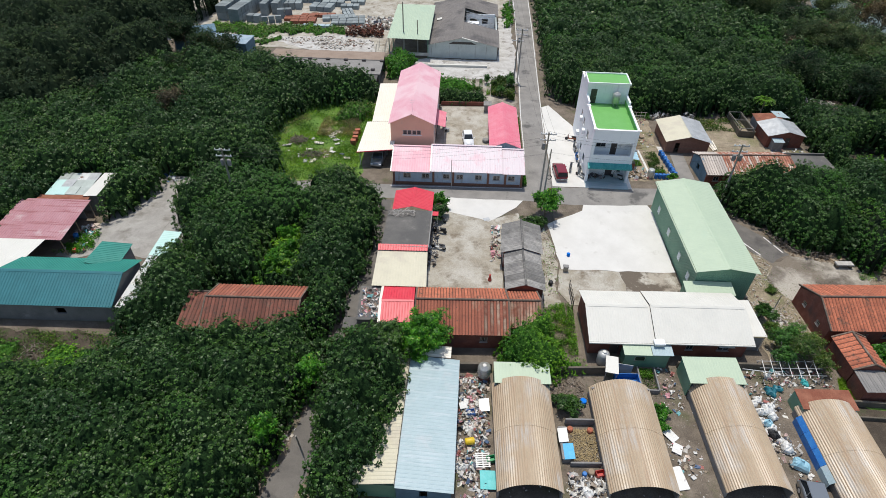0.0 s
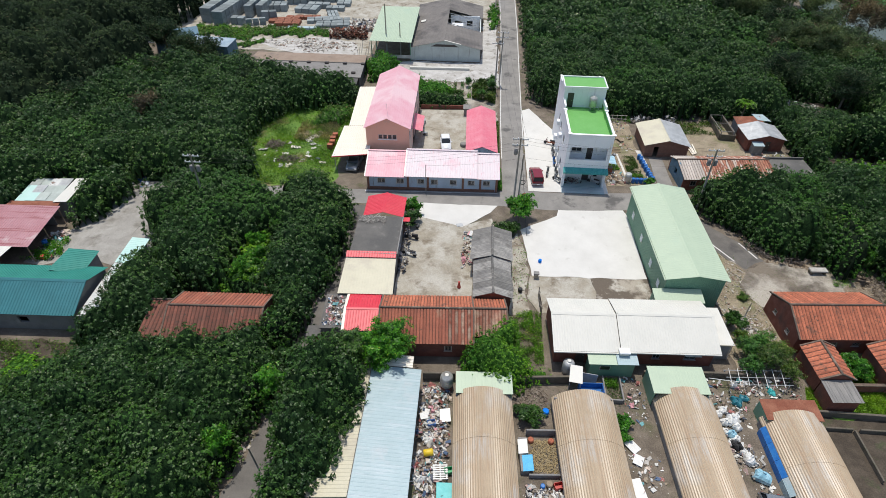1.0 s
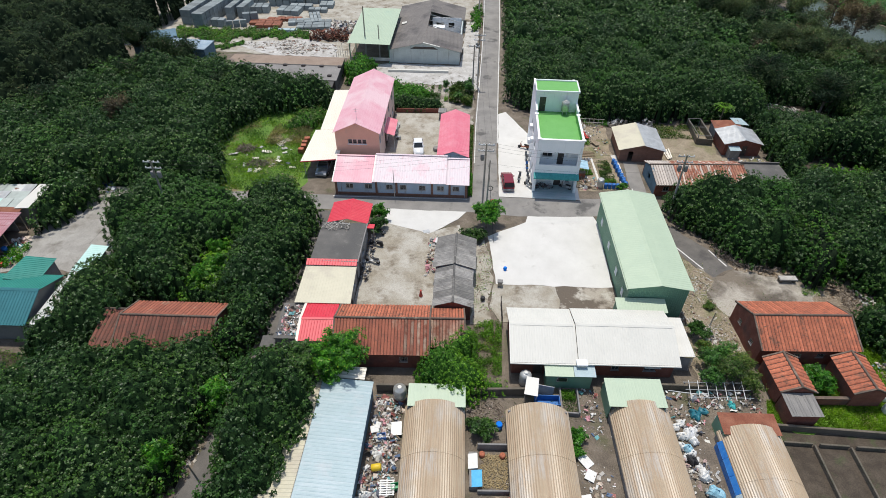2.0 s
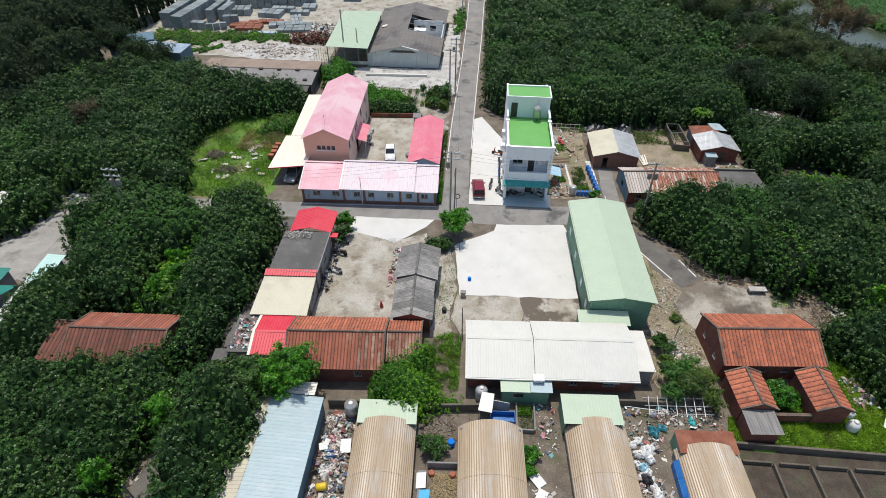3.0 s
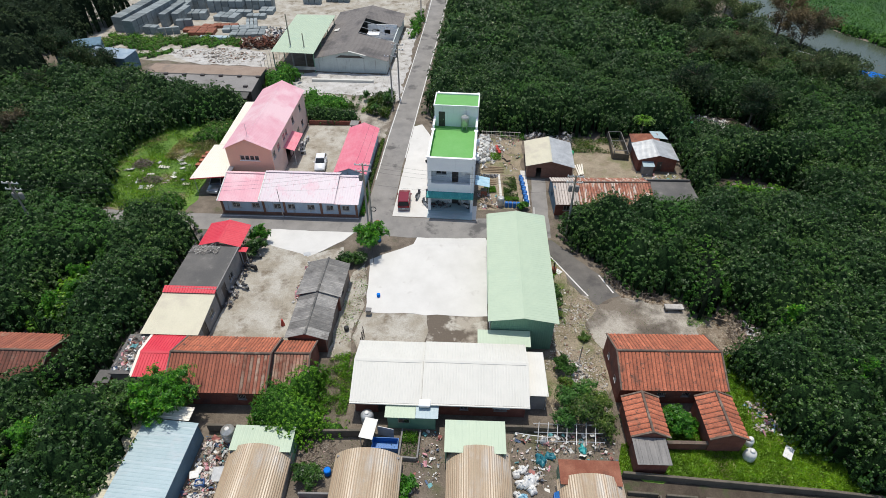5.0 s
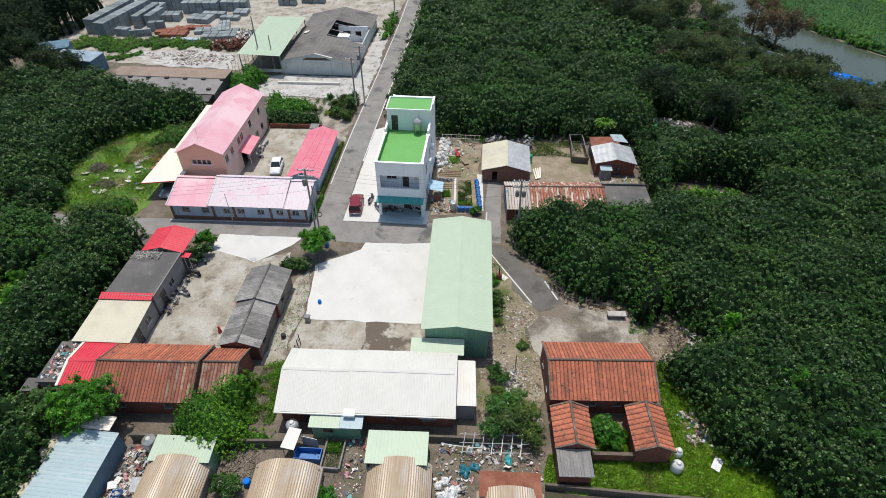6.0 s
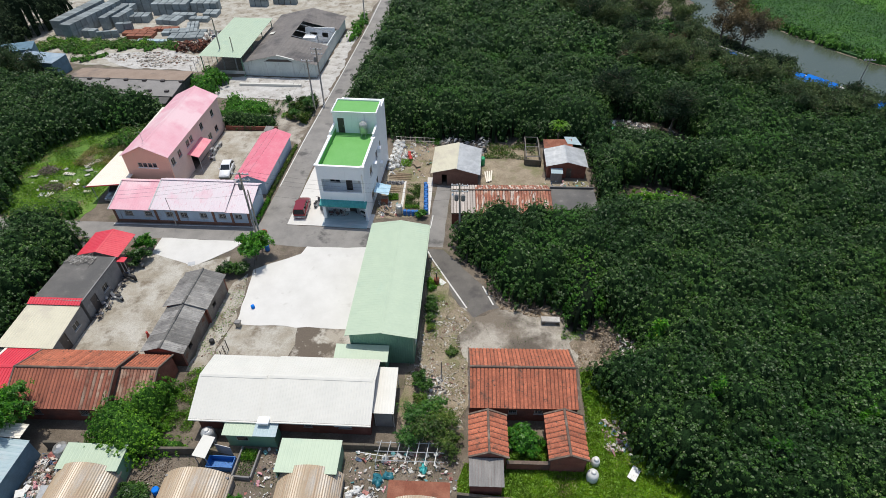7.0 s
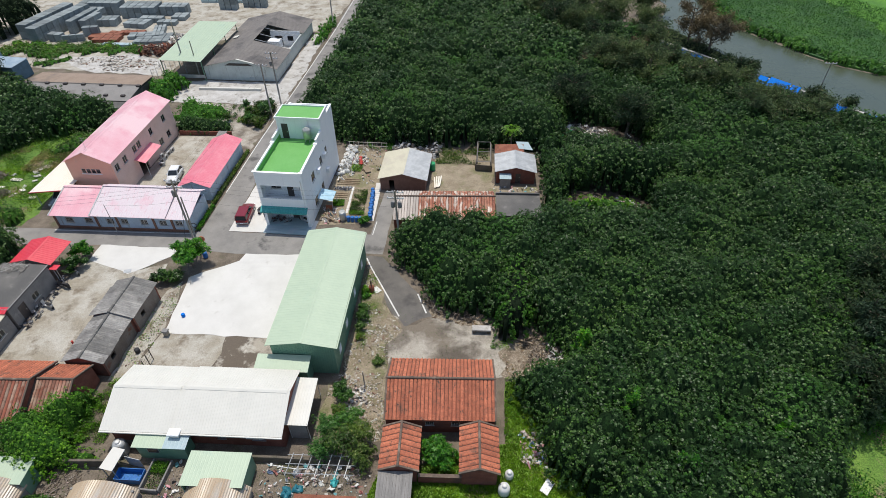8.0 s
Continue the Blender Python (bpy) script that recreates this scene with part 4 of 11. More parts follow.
def woods(name, polys, holes, crown_gap, radius, height, density, size, mat, label, seed, category="woods", spread=1.0, step=0.4, ragged=0.7, relief=1.45, slim=(1.14, 0.7), under=None):
    """A stand of trees grown together: a finely lumpy canopy over shade, covered with tufts of leaves."""
    r = np.random.default_rng(seed)
    allx = [x for p in polys for x, _ in p]
    ally = [y for p in polys for _, y in p]
    lx, ly = [p[0] for p in WOOD_LIMIT], [p[1] for p in WOOD_LIMIT]
    x0, x1 = max(min(allx) - 3, min(lx)), min(max(allx) + 3, max(lx))
    y0, y1 = max(min(ally) - 3, min(ly)), min(max(ally) + 3, max(ly))
    nx, ny = int((x1 - x0) / step), int((y1 - y0) / step)
    X, Y = np.meshgrid(x0 + np.arange(nx) * step, y0 + np.arange(ny) * step)
    ph = r.uniform(0, 6.28, 8)
    jx = X + ragged * (0.6 * np.sin(Y * 1.1 + ph[0]) + 0.5 * np.sin(Y * 2.7 + X * 0.6 + ph[1]))
    jy = Y + ragged * (0.6 * np.sin(X * 1.2 + ph[2]) + 0.5 * np.sin(X * 2.5 - Y * 0.7 + ph[3]))
    live = np.zeros(X.shape, bool)
    for p in polys:
        live |= inside(jx, jy, p)
    for p in holes:
        live &= ~inside(jx, jy, p)
    live &= inside(X, Y, WOOD_LIMIT)
    live[[0, -1]] = False
    live[:, [0, -1]] = False
    depth = np.zeros(X.shape)
    left = live.copy()
    rim = 2.6 * min(1.0, height / 4)
    while left.any() and depth.max() < rim:
        depth[left] += step
        left = left & np.roll(left, 1, 0) & np.roll(left, -1, 0) & np.roll(left, 1, 1) & np.roll(left, -1, 1)
    rise = np.clip(depth / rim, 0, 1)
    swell = 0.5 * np.sin(X * 0.55 + 1.1 * np.sin(Y * 0.31 + ph[4]) + ph[5]) * np.sin(Y * 0.6 + 1.2 * np.sin(X * 0.27) + ph[6]) + 0.35 * np.sin(X * 1.15 + Y * 0.8 + ph[7]) * np.sin(Y * 1.25 - X * 0.5)
    H = height * (0.5 + 0.5 * rise ** 0.6) * (1 + 0.13 * swell)
    # crowns of many sizes
    bump = np.zeros(X.shape)
    gx, gy = np.meshgrid(np.arange(x0, x1, crown_gap), np.arange(y0, y1, crown_gap))
    cx = (gx + r.uniform(-0.6, 0.6, gx.shape) * crown_gap).ravel()
    cy = (gy + r.uniform(-0.6, 0.6, gx.shape) * crown_gap).ravel()
    ci, cj = np.clip(((cx - x0) / step).astype(int), 0, nx - 1), np.clip(((cy - y0) / step).astype(int), 0, ny - 1)
    keep = live[cj, ci]
    cx, cy = cx[keep], cy[keep]
    rad = radius * np.exp(r.normal(0, 0.35, cx.shape))
    tall = relief * min(1, height / 3) * r.uniform(0.35, 1.25, cx.shape) * np.clip(rad / radius, 0.6, 1.5)
    for k in range(len(cx)):
        R = rad[k]
        i0, i1 = max(0, int((cx[k] - R - x0) / step)), min(nx, int((cx[k] + R - x0) / step) + 2)
        j0, j1 = max(0, int((cy[k] - R - y0) / step)), min(ny, int((cy[k] + R - y0) / step) + 2)
        d2 = ((X[j0:j1, i0:i1] - cx[k]) ** 2 + (Y[j0:j1, i0:i1] - cy[k]) ** 2) / R ** 2
        bump[j0:j1, i0:i1] = np.maximum(bump[j0:j1, i0:i1], tall[k] * (1 - d2))
    H = np.where(live, H + bump - 0.45 * relief * min(1, height / 3) + r.normal(0, 0.1, X.shape) * min(1, height / 3), -1.0)
    # shade layer: a sheet whose dark greens stand in for shade among the leaves
    base = thing(name, label=label, category=category, kind="stuff")
    idx = -np.ones(H.shape, int)
    grown = live.copy()
    for dj, di in ((0, 1), (0, -1), (1, 0), (-1, 0)):
        grown |= np.roll(np.roll(live, dj, 0), di, 1)
    idx[grown] = np.arange(grown.sum())
    jj, ii = np.nonzero(grown)
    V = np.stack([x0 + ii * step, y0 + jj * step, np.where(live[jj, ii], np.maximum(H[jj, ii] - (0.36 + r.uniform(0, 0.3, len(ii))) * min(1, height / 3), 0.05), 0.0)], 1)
    F = np.stack([idx[:-1, :-1], idx[:-1, 1:], idx[1:, 1:], idx[1:, :-1]], -1).reshape(-1, 4)
    F = F[(F >= 0).all(1)]
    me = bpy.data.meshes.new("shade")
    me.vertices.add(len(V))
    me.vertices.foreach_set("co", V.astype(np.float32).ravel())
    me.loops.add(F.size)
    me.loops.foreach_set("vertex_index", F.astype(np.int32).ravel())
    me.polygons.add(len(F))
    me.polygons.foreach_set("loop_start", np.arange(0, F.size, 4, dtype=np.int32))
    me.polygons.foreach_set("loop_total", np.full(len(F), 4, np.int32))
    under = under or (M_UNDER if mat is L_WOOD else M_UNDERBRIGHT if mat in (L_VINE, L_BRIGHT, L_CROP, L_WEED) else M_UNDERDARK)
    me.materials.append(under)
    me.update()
    tagged(part("shade_sheet", me, under, base), kind="stuff")
    # leaf tufts over the canopy and down its edges
    gyy, gxx = np.gradient(np.where(live, H, 0.0), step)
    gap = size * 2.45
    tx, ty = np.meshgrid(np.arange(x0, x1, gap), np.arange(y0, y1, gap))
    tx = (tx + r.uniform(-0.5, 0.5, tx.shape) * gap).ravel()
    ty = (ty + r.uniform(-0.5, 0.5, ty.shape) * gap).ravel()
    pi, pj = np.clip(np.rint((tx - x0) / step).astype(int), 0, nx - 1), np.clip(np.rint((ty - y0) / step).astype(int), 0, ny - 1)
    keep = live[pj, pi] & (r.uniform(0, 1, tx.shape) < np.clip(0.7 + 0.9 * bump[pj, pi] / relief, 0.7, 1.0))
    tx, ty, pi, pj = tx[keep], ty[keep], pi[keep], pj[keep]
    rim_cells = np.argwhere(live & (depth <= 2.1 * step))
    m = int(len(rim_cells) * step * height * 0.42 / gap ** 2)
    sel = rim_cells[r.integers(0, len(rim_cells), m)]
    low = np.concatenate([np.zeros(len(tx)), r.uniform(0.05, 0.85, m)])
    tx = np.concatenate([tx, x0 + (sel[:, 1] + r.uniform(-0.5, 0.5, m)) * step])
    ty = np.concatenate([ty, y0 + (sel[:, 0] + r.uniform(-0.5, 0.5, m)) * step])
    pi, pj = np.concatenate([pi, sel[:, 1]]), np.concatenate([pj, sel[:, 0]])
    n = len(tx)
    gx_, gy_ = np.clip(gxx[pj, pi], -2.5, 2.5), np.clip(gyy[pj, pi], -2.5, 2.5)
    nr = np.stack([-gx_, -gy_, np.full(n, 1.1)], 1) / np.sqrt(1.2 + gx_ ** 2 + gy_ ** 2)[:, None] + r.normal(0, 0.22, (n, 3)) * spread
    nr[:, 2] = np.abs(nr[:, 2]) + 0.1
    c = np.stack([tx - gx_ * 0.1 * (1 + 2 * low), ty - gy_ * 0.1 * (1 + 2 * low), H[pj, pi] * (1 - low) + r.normal(-0.1, 0.13, n) * min(1, height / 3)], 1)
    c[:, 2] = np.maximum(c[:, 2], 0.15)
    leaves = int(np.clip(round(density * gap * gap * 0.6), 7, 18))
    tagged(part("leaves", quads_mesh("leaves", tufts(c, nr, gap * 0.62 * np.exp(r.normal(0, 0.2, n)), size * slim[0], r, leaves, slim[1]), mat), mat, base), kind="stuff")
    return base


def tree(name, x, y, height, radius, mat, n=5000, size=0.22, seed=1, label="", trunk=0.14, low=0.3, category="tree", clumps=16, flat_top=0.8, loose=1.0):
    """A tree with a tapered trunk, limbs and sprays of leaves along uneven branches."""
    r = np.random.default_rng(seed)
    base = thing(name, x, y, 0, 0, label, category)
    g = Geo()
    top = Vector((r.normal(0, 0.12), r.normal(0, 0.12), height * 0.72))
    g.tube([(0, 0, -0.15), (r.normal(0, 0.06), r.normal(0, 0.06), height * 0.25), (top.x * 0.6, top.y * 0.6, height * 0.5), tuple(top)], [trunk, trunk * 0.8, trunk * 0.55, trunk * 0.2], 8)
    sprays, reach = [], []
    lobes = r.uniform(0.7, 1.15, 5)
    for k in range(clumps):
        a = k * 2.4 + r.uniform(-0.6, 0.6)
        lobe = lobes[int(a / 6.2832 * 5) % 5]
        d = radius * math.sqrt((k + 0.5) / clumps) * lobe * r.uniform(0.75, 1.05)
        z = height * (low + (1 - low) * (0.92 - 0.55 * (d / radius) ** 2 * flat_top) * r.uniform(0.66, 1.02))
        p = Vector((d * math.cos(a), d * math.sin(a), z))
        s = height * r.uniform(0.15, 0.5)
        mid = (Vector((0, 0, s)) + p) / 2 + Vector((0, 0, 0.1 * radius))
        g.tube([(0, 0, s), tuple(mid), tuple(p)], [trunk * 0.42, trunk * 0.28, trunk * 0.1], 5, False)
        for q in range(7):
            u = 0.4 + 0.1 * q + r.uniform(0, 0.08)
            e = mid.lerp(p, (u - 0.4) / 0.6) + Vector(r.normal(0, 0.13 * radius, 3))
            sprays.append(tuple(e))
            reach.append(radius * r.uniform(0.08, 0.24) * loose)
    part("trunk", g, M_BARK, base)
    k6 = n // 4
    which = r.integers(0, len(sprays), k6)
    d = r.normal(0, 0.55, size=(k6, 3))
    c = np.array(sprays)[which] + d * np.array(reach)[which][:, None] * np.array([1, 1, 0.75])
    c[:, 2] = np.maximum(c[:, 2], 0.1)
    nr = d * 0.5 + c * np.array([0.25, 0.25, 0]) / radius + np.array([0, 0, 0.8]) + r.normal(0, 0.35, (k6, 3))
    part("crown", quads_mesh("crown", rosettes(c, nr, size * np.exp(r.normal(0, 0.22, k6)), r, 5), mat, 3), mat, base)
    return base


def low_plants(name, poly, n, size, height, mat, label, seed, category="grass", clump=0.0, blades=False):
    """Blades or weeds standing on the ground inside an outline."""
    r = np.random.default_rng(seed)
    xs, ys = [p[0] for p in poly], [p[1] for p in poly]
    px, py = r.uniform(min(xs), max(xs), n * 3), r.uniform(min(ys), max(ys), n * 3)
    ok = inside(px, py, poly)
    if clump:
        ok &= (np.sin(px * clump + 2 * np.sin(py * clump * 0.7)) * np.cos(py * clump * 1.1 + px * 0.3)) > r.uniform(-0.6, 0.7, n * 3)
    px, py = px[ok][:n], py[ok][:n]
    m = len(px)
    if blades:
        hgt = height * r.uniform(0.5, 1.3, m)
        lean = r.normal(0, 0.45, (m, 2)) * hgt[:, None]
        ang = r.uniform(0, 6.28, m)
        wx, wy = np.cos(ang) * size * 0.5, np.sin(ang) * size * 0.5
        b0 = np.stack([px - wx, py - wy, np.full(m, 0.0)], 1)
        b1 = np.stack([px + wx, py + wy, np.full(m, 0.0)], 1)
        v = np.stack([b0, b1, np.stack([px + lean[:, 0], py + lean[:, 1], hgt], 1)], 1)
    else:
        c = np.stack([px, py, height * r.uniform(0.15, 1.0, m) + 0.02], 1)
        nr = r.normal(0, 0.7, (m, 3)) + np.array([0, 0, 0.7])
        v = leaf_cards(c, nr, size * r.uniform(0.6, 1.4, m), r, 0.5)
    return tagged(new(name, quads_mesh(name, v, mat, v.shape[1])), label, category, "", "stuff")


east_edge = [(16.4, -1.2), (17.6, -3.6), (20.6, -6.6), (22.6, -10.0), (25, -11.4), (28.4, -11.2), (32.6, -12.2), (35.4, -14.4), (36.0, -17.0), (31.9, -19.2), (31.3, -21.4), (32.7, -23.8), (34.0, -26.6), (35.4, -29.4), (37.8, -31.4), (43, -33.2), (52, -34.0), (55.0, -28.6), (57.6, -23.0), (62, -20.6), (78, -10), (97, 15), (85, 29), (75, 31), (70, 36.5), (65, 42.5), (58.6, 51.0), (51, 62), (45, 82), (40, 100), (-2.6, 100), (-2.6, 26.0), (5, 22.6), (14, 22.4), (27, 23.0), (34.6, 22.6), (35.2, 9.0), (34.8, 3.2), (30, 1.7), (18.2, 0.9)]
clear_e1 = [(36.6, 17.0), (45.0, 16.4), (50.4, 18.6), (50.8, 24.0), (49.0, 29.6), (38.6, 31.8)]
clear_e2 = [(36.5, 11.0), (41.0, 13.0), (48.0, 11.4), (49.4, 7.6), (47.0, 3.0), (41.0, 2.6), (36.8, 3.6)]
far_box = [(-3, 46), (200, 46), (200, 200), (-3, 200)]
mid_cut = [(-10, 12), (200, 12), (200, 200), (-10, 200)]
near_cut = [(-10, -100), (200, -100), (200, 12), (-10, 12)]
woods("east_woods", [east_edge], [clear_e2, mid_cut], 1.5, 1.2, 4.7, 150, 0.155, L_WOOD, "dense stand of broad-leaved trees with glossy dark leaves", 31)
woods("east_woods", [east_edge], [clear_e1, clear_e2, near_cut, far_box], 1.6, 1.3, 4.7, 96, 0.185, L_WOOD, "dense stand of broad-leaved trees behind the sheds", 30, step=0.5)
woods("north_woods", [[(-2.6, 46), (62, 46), (58.6, 51.0), (51, 62), (45, 82), (40, 100), (-2.6, 100)]], [], 1.9, 1.6, 4.9, 46, 0.27, L_WOOD, "dense low trees with dark leaves beyond the house", 32, step=0.7)
w_poly1 = [(-120, -75), (-33.6, -75), (-32.2, -50), (-31.8, -46.0), (-31.2, -43.4), (-30.9, -41.2), (-30.9, -38.9), (-30.0, -36.5), (-29.6, -34.3), (-29.6, -31.6), (-30.8, -28.8), (-32.0, -28.8), (-34.0, -29.4), (-37.4, -30.2), (-44, -31.4), (-47.0, -31.4), (-49.0, -35.6), (-66, -37.4), (-120, -38)]
w_poly2 = [(-47.0, -17.6), (-45.6, -20.6), (-43.6, -22.6), (-41.4, -22.2), (-32.2, -21.9), (-30.9, -26.2), (-31.2, -29.0), (-29.4, -30.4), (-28.9, -28.4), (-28.6, -25.8), (-28.2, -23.0), (-27.2, -18.9), (-27.0, -13.4), (-27.2, -8.7), (-28.2, -4.6), (-32.3, -4.0), (-34.8, -4.4), (-36.0, -8.6), (-36.8, -8.0), (-38.2, -5.6), (-41.4, -4.0), (-50.4, -2.9), (-50.8, -8), (-50.2, -12.6), (-49.0, -15)]
w_poly3 = [(-80, -5), (-69, -5.5), (-62, -5.0), (-59.2, -3.0), (-56, -1.8), (-47, -1.8), (-41.6, -1.6), (-43.6, 2.6), (-45.8, 8), (-45.6, 13.8), (-42.6, 19.3), (-37.0, 20.6), (-32.4, 22.4), (-33.0, 26.4), (-40, 26.8), (-46, 29.4), (-54, 33.4), (-59.5, 33.4), (-64, 32.6), (-69.2, 31.0), (-72.4, 27), (-75.6, 20), (-80, 12.6), (-85.4, 9.6), (-92, 6.2), (-110, 0.2), (-110, -5)]
w_poly4 = [(-130, -34), (-78, -33), (-72.4, -24), (-70.2, -18), (-68.6, -10), (-67.4, -5.2), (-130, -3)]
w_poly6 = [(-61.0, -4.0), (-57.2, -3.4), (-56.8, -7.0), (-58.2, -10.2), (-59.0, -12.4), (-60.2, -12.6), (-60.6, -10.0)]
w_poly5 = [(-48.6, -33.0), (-47.6, -31.0), (-43.6, -31.0), (-42.4, -26.6), (-42.2, -22.6), (-45.5, -19.6), (-47.4, -18), (-48.2, -24.0)]
glade = [(-38.4, -22.2), (-38.9, -18.0), (-37.5, -13.7), (-35.4, -12.2), (-34.4, -14.4), (-32.8, -15.8), (-33.9, -17.7), (-34.1, -21.1)]
woods("west_woods", [w_poly1, w_poly5], [], 1.45, 1.2, 4.4, 165, 0.15, L_WOOD, "dense thicket of broad-leaved trees with dark glossy leaves", 33)
woods("west_woods", [w_poly2], [glade], 1.5, 1.25, 4.4, 140, 0.165, L_WOOD, "dense clump of broad-leaved trees beside the alley", 36, relief=1.3)
woods("west_woods", [w_poly3, w_poly4, w_poly6], [], 1.7, 1.4, 4.2, 84, 0.2, L_WOOD, "dense thicket of broad-leaved trees beyond the yard", 37, step=0.5)
woods("alley_trees", [[(-25.2, -48.5), (-23.6, -48), (-23.3, -45.3), (-23.0, -43.3), (-21.8, -40.6), (-21.0, -37.8), (-20.8, -35.0), (-21.0, -31.4), (-24.5, -30.2), (-26.6, -30.6), (-27.4, -32.4), (-27.2, -36.4), (-26.3, -39.4), (-25.9, -42.6), (-25.3, -45.6)]], [], 1.4, 1.2, 5.6, 170, 0.15, L_WOOD, "tall broad-leaved trees overhanging a shed roof", 34, relief=1.4)
woods("dark_far_woods", [[(-200, -4), (-110, 0), (-92, 6), (-85.6, 9.4), (-80.3, 12.4), (-76.0, 19.9), (-72.6, 27.1), (-69.6, 31.0), (-74, 36.6), (-84, 40), (-78, 48.5), (-77, 56), (-75.6, 62), (-73, 74), (-80, 90), (-84, 100), (-200, 100)]], [], 3.1, 2.7, 5.8, 36, 0.28, L_FEATHER, "dark casuarina woods in the distance", 35, spread=1.6, step=0.6, relief=3.4, slim=(1.5, 0.34), under=M_UNDERDARK)
woods("low_thicket", [[(36.2, 16.6), (45.2, 16.0), (47.6, 22.0), (46.0, 25.0), (37.8, 25.6)], [(36.4, 3.2), (41.0, 2.2), (47.4, 2.6), (48.6, 6.6), (41.6, 7.4), (36.6, 7.0)]], [], 1.3, 1.1, 2.0, 90, 0.19, L_WOOD, "low bushes in front of a gap in the woods", 43, "bushes", relief=1.2)
woods("bank_scrub", [[(80, 26.5), (75, 31), (70, 36.5), (65, 42.5), (58.6, 51.0), (51, 62), (45, 82), (47.5, 84), (54.6, 71), (58.4, 65.4), (65.6, 57.4), (70.8, 51.6), (74.0, 47.4), (77.6, 43.2), (82, 37.6), (86.4, 32.6)]], [], 1.7, 1.3, 1.3, 34, 0.27, L_SAGE, "low grey-green scrub along the river wall", 42, "scrub", relief=1.2, step=0.5)
woods("river_scrub", [[(57.4, 71), (60.6, 66.6), (67.9, 58.8), (76.4, 49.4), (80.4, 45.2), (81.0, 45.6), (77.0, 49.8), (73.4, 54.4), (71.4, 59.6), (69.4, 65.0), (64.2, 73)]], [], 1.2, 0.9, 0.7, 50, 0.2, L_SAGE, "low scrub between the wall and the river", 142, "scrub", relief=0.8, ragged=0.3)
woods("bright_canopy", [[(-30.9, -36.6), (-29.4, -36.2), (-28.8, -34.0), (-30.4, -33.6)], [(-31.9, -42.0), (-30.5, -41.8), (-30.2, -40.0), (-31.6, -40.0)], [(-31.4, -29.4), (-29.6, -29.4), (-29.4, -27.6), (-31.2, -27.6)], [(-26.5, -44.2), (-25.2, -44.2), (-25.0, -42.0), (-26.2, -42.0)]], [], 1.1, 0.9, 4.7, 120, 0.15, L_FRESH, "fresh green tree tops in the thicket", 40, "trees", relief=1.2, ragged=0.4)
woods("bright_canopy", [[(38.6, -24.4), (40.4, -24.2), (40.6, -22.4), (39.0, -22.4)], [(42.2, -29.6), (44.0, -29.4), (44.2, -27.8), (42.4, -27.8)], [(30.1, -6.2), (32.5, -6.6), (32.7, -10.0), (31.2, -14.0), (29.4, -14.6), (29.0, -11.2)], [(52.6, -20.8), (55.0, -20.6), (54.8, -18.4), (52.8, -18.8)], [(50.8, -24.2), (53.2, -24.0), (53.0, -22.0), (51.2, -22.2)]], [], 1.1, 0.9, 5.9, 120, 0.16, L_FRESH, "fresh green tree tops in the woods", 41, "trees", relief=1.2, ragged=0.4)

# ---- kinds of building pieces ----
def window(parent, x0, x1, z0, z1, m, panes=2, bars=False, frame=M_ALU, sill=True):
    """A window in an opening of a wall that Geo.wall made with the pose m; frame set back a little."""
    w = part("window", Geo().box(x0, x1, 0.03, 0.09, z0, z0 + 0.05, m).box(x0, x1, 0.03, 0.09, z1 - 0.05, z1, m).box(x0, x0 + 0.05, 0.03, 0.09, z0 + 0.05, z1 - 0.05, m).box(x1 - 0.05, x1, 0.03, 0.09, z0 + 0.05, z1 - 0.05, m), frame, parent)
    pw = (x1 - x0 - 0.1) / panes
    for k in range(panes):
        part("pane", Geo().box(x0 + 0.05 + k * pw + 0.02, x0 + 0.05 + (k + 1) * pw - 0.02, 0.05, 0.06, z0 + 0.05, z1 - 0.05, m), M_GLASS, w)
        if k:
            part("mullion", Geo().box(x0 + 0.03 + k * pw, x0 + 0.07 + k * pw, 0.035, 0.085, z0 + 0.05, z1 - 0.05, m), frame, w)
    if sill:
        part("sill", Geo().box(x0 - 0.06, x1 + 0.06, -0.07, 0.03, z0 - 0.06, z0 - 0.003, m), frame, w)
    if bars:
        g = Geo()
        n = max(3, int((x1 - x0) / 0.14))
        for k in range(n + 1):
            g.box(x0 + (x1 - x0) * k / n - 0.01, x0 + (x1 - x0) * k / n + 0.01, -0.05, -0.03, z0, z1, m)
        part("window_bars", g, frame, w)
    return w


def door(parent, x0, x1, z1, m, mat=M_DARKDOOR, z0=0.0):
    d = part("door", Geo().box(x0 + 0.05, x1 - 0.05, 0.05, 0.09, z0 + 0.02, z1 - 0.05, m).box(x0, x0 + 0.045, 0.02, 0.1, z0, z1, m).box(x1 - 0.045, x1, 0.02, 0.1, z0, z1, m).box(x0 + 0.05, x1 - 0.05, 0.02, 0.1, z1 - 0.045, z1, m), mat, parent)
    part("door_handle", Geo().box(x1 - 0.2, x1 - 0.15, 0.0, 0.05, z0 + 0.95, z0 + 1.1, m), M_ALU, d)
    return d


def side(k, L, D):
    """The pose of wall k (0 front, 1 right, 2 back, 3 left) of a house L by D whose front left corner is the origin."""
    return [pose(0, 0, 0), pose(L, 0, 0, 0, 0, 90), pose(L, D, 0, 0, 0, 180), pose(0, D, 0, 0, 0, -90)][k]


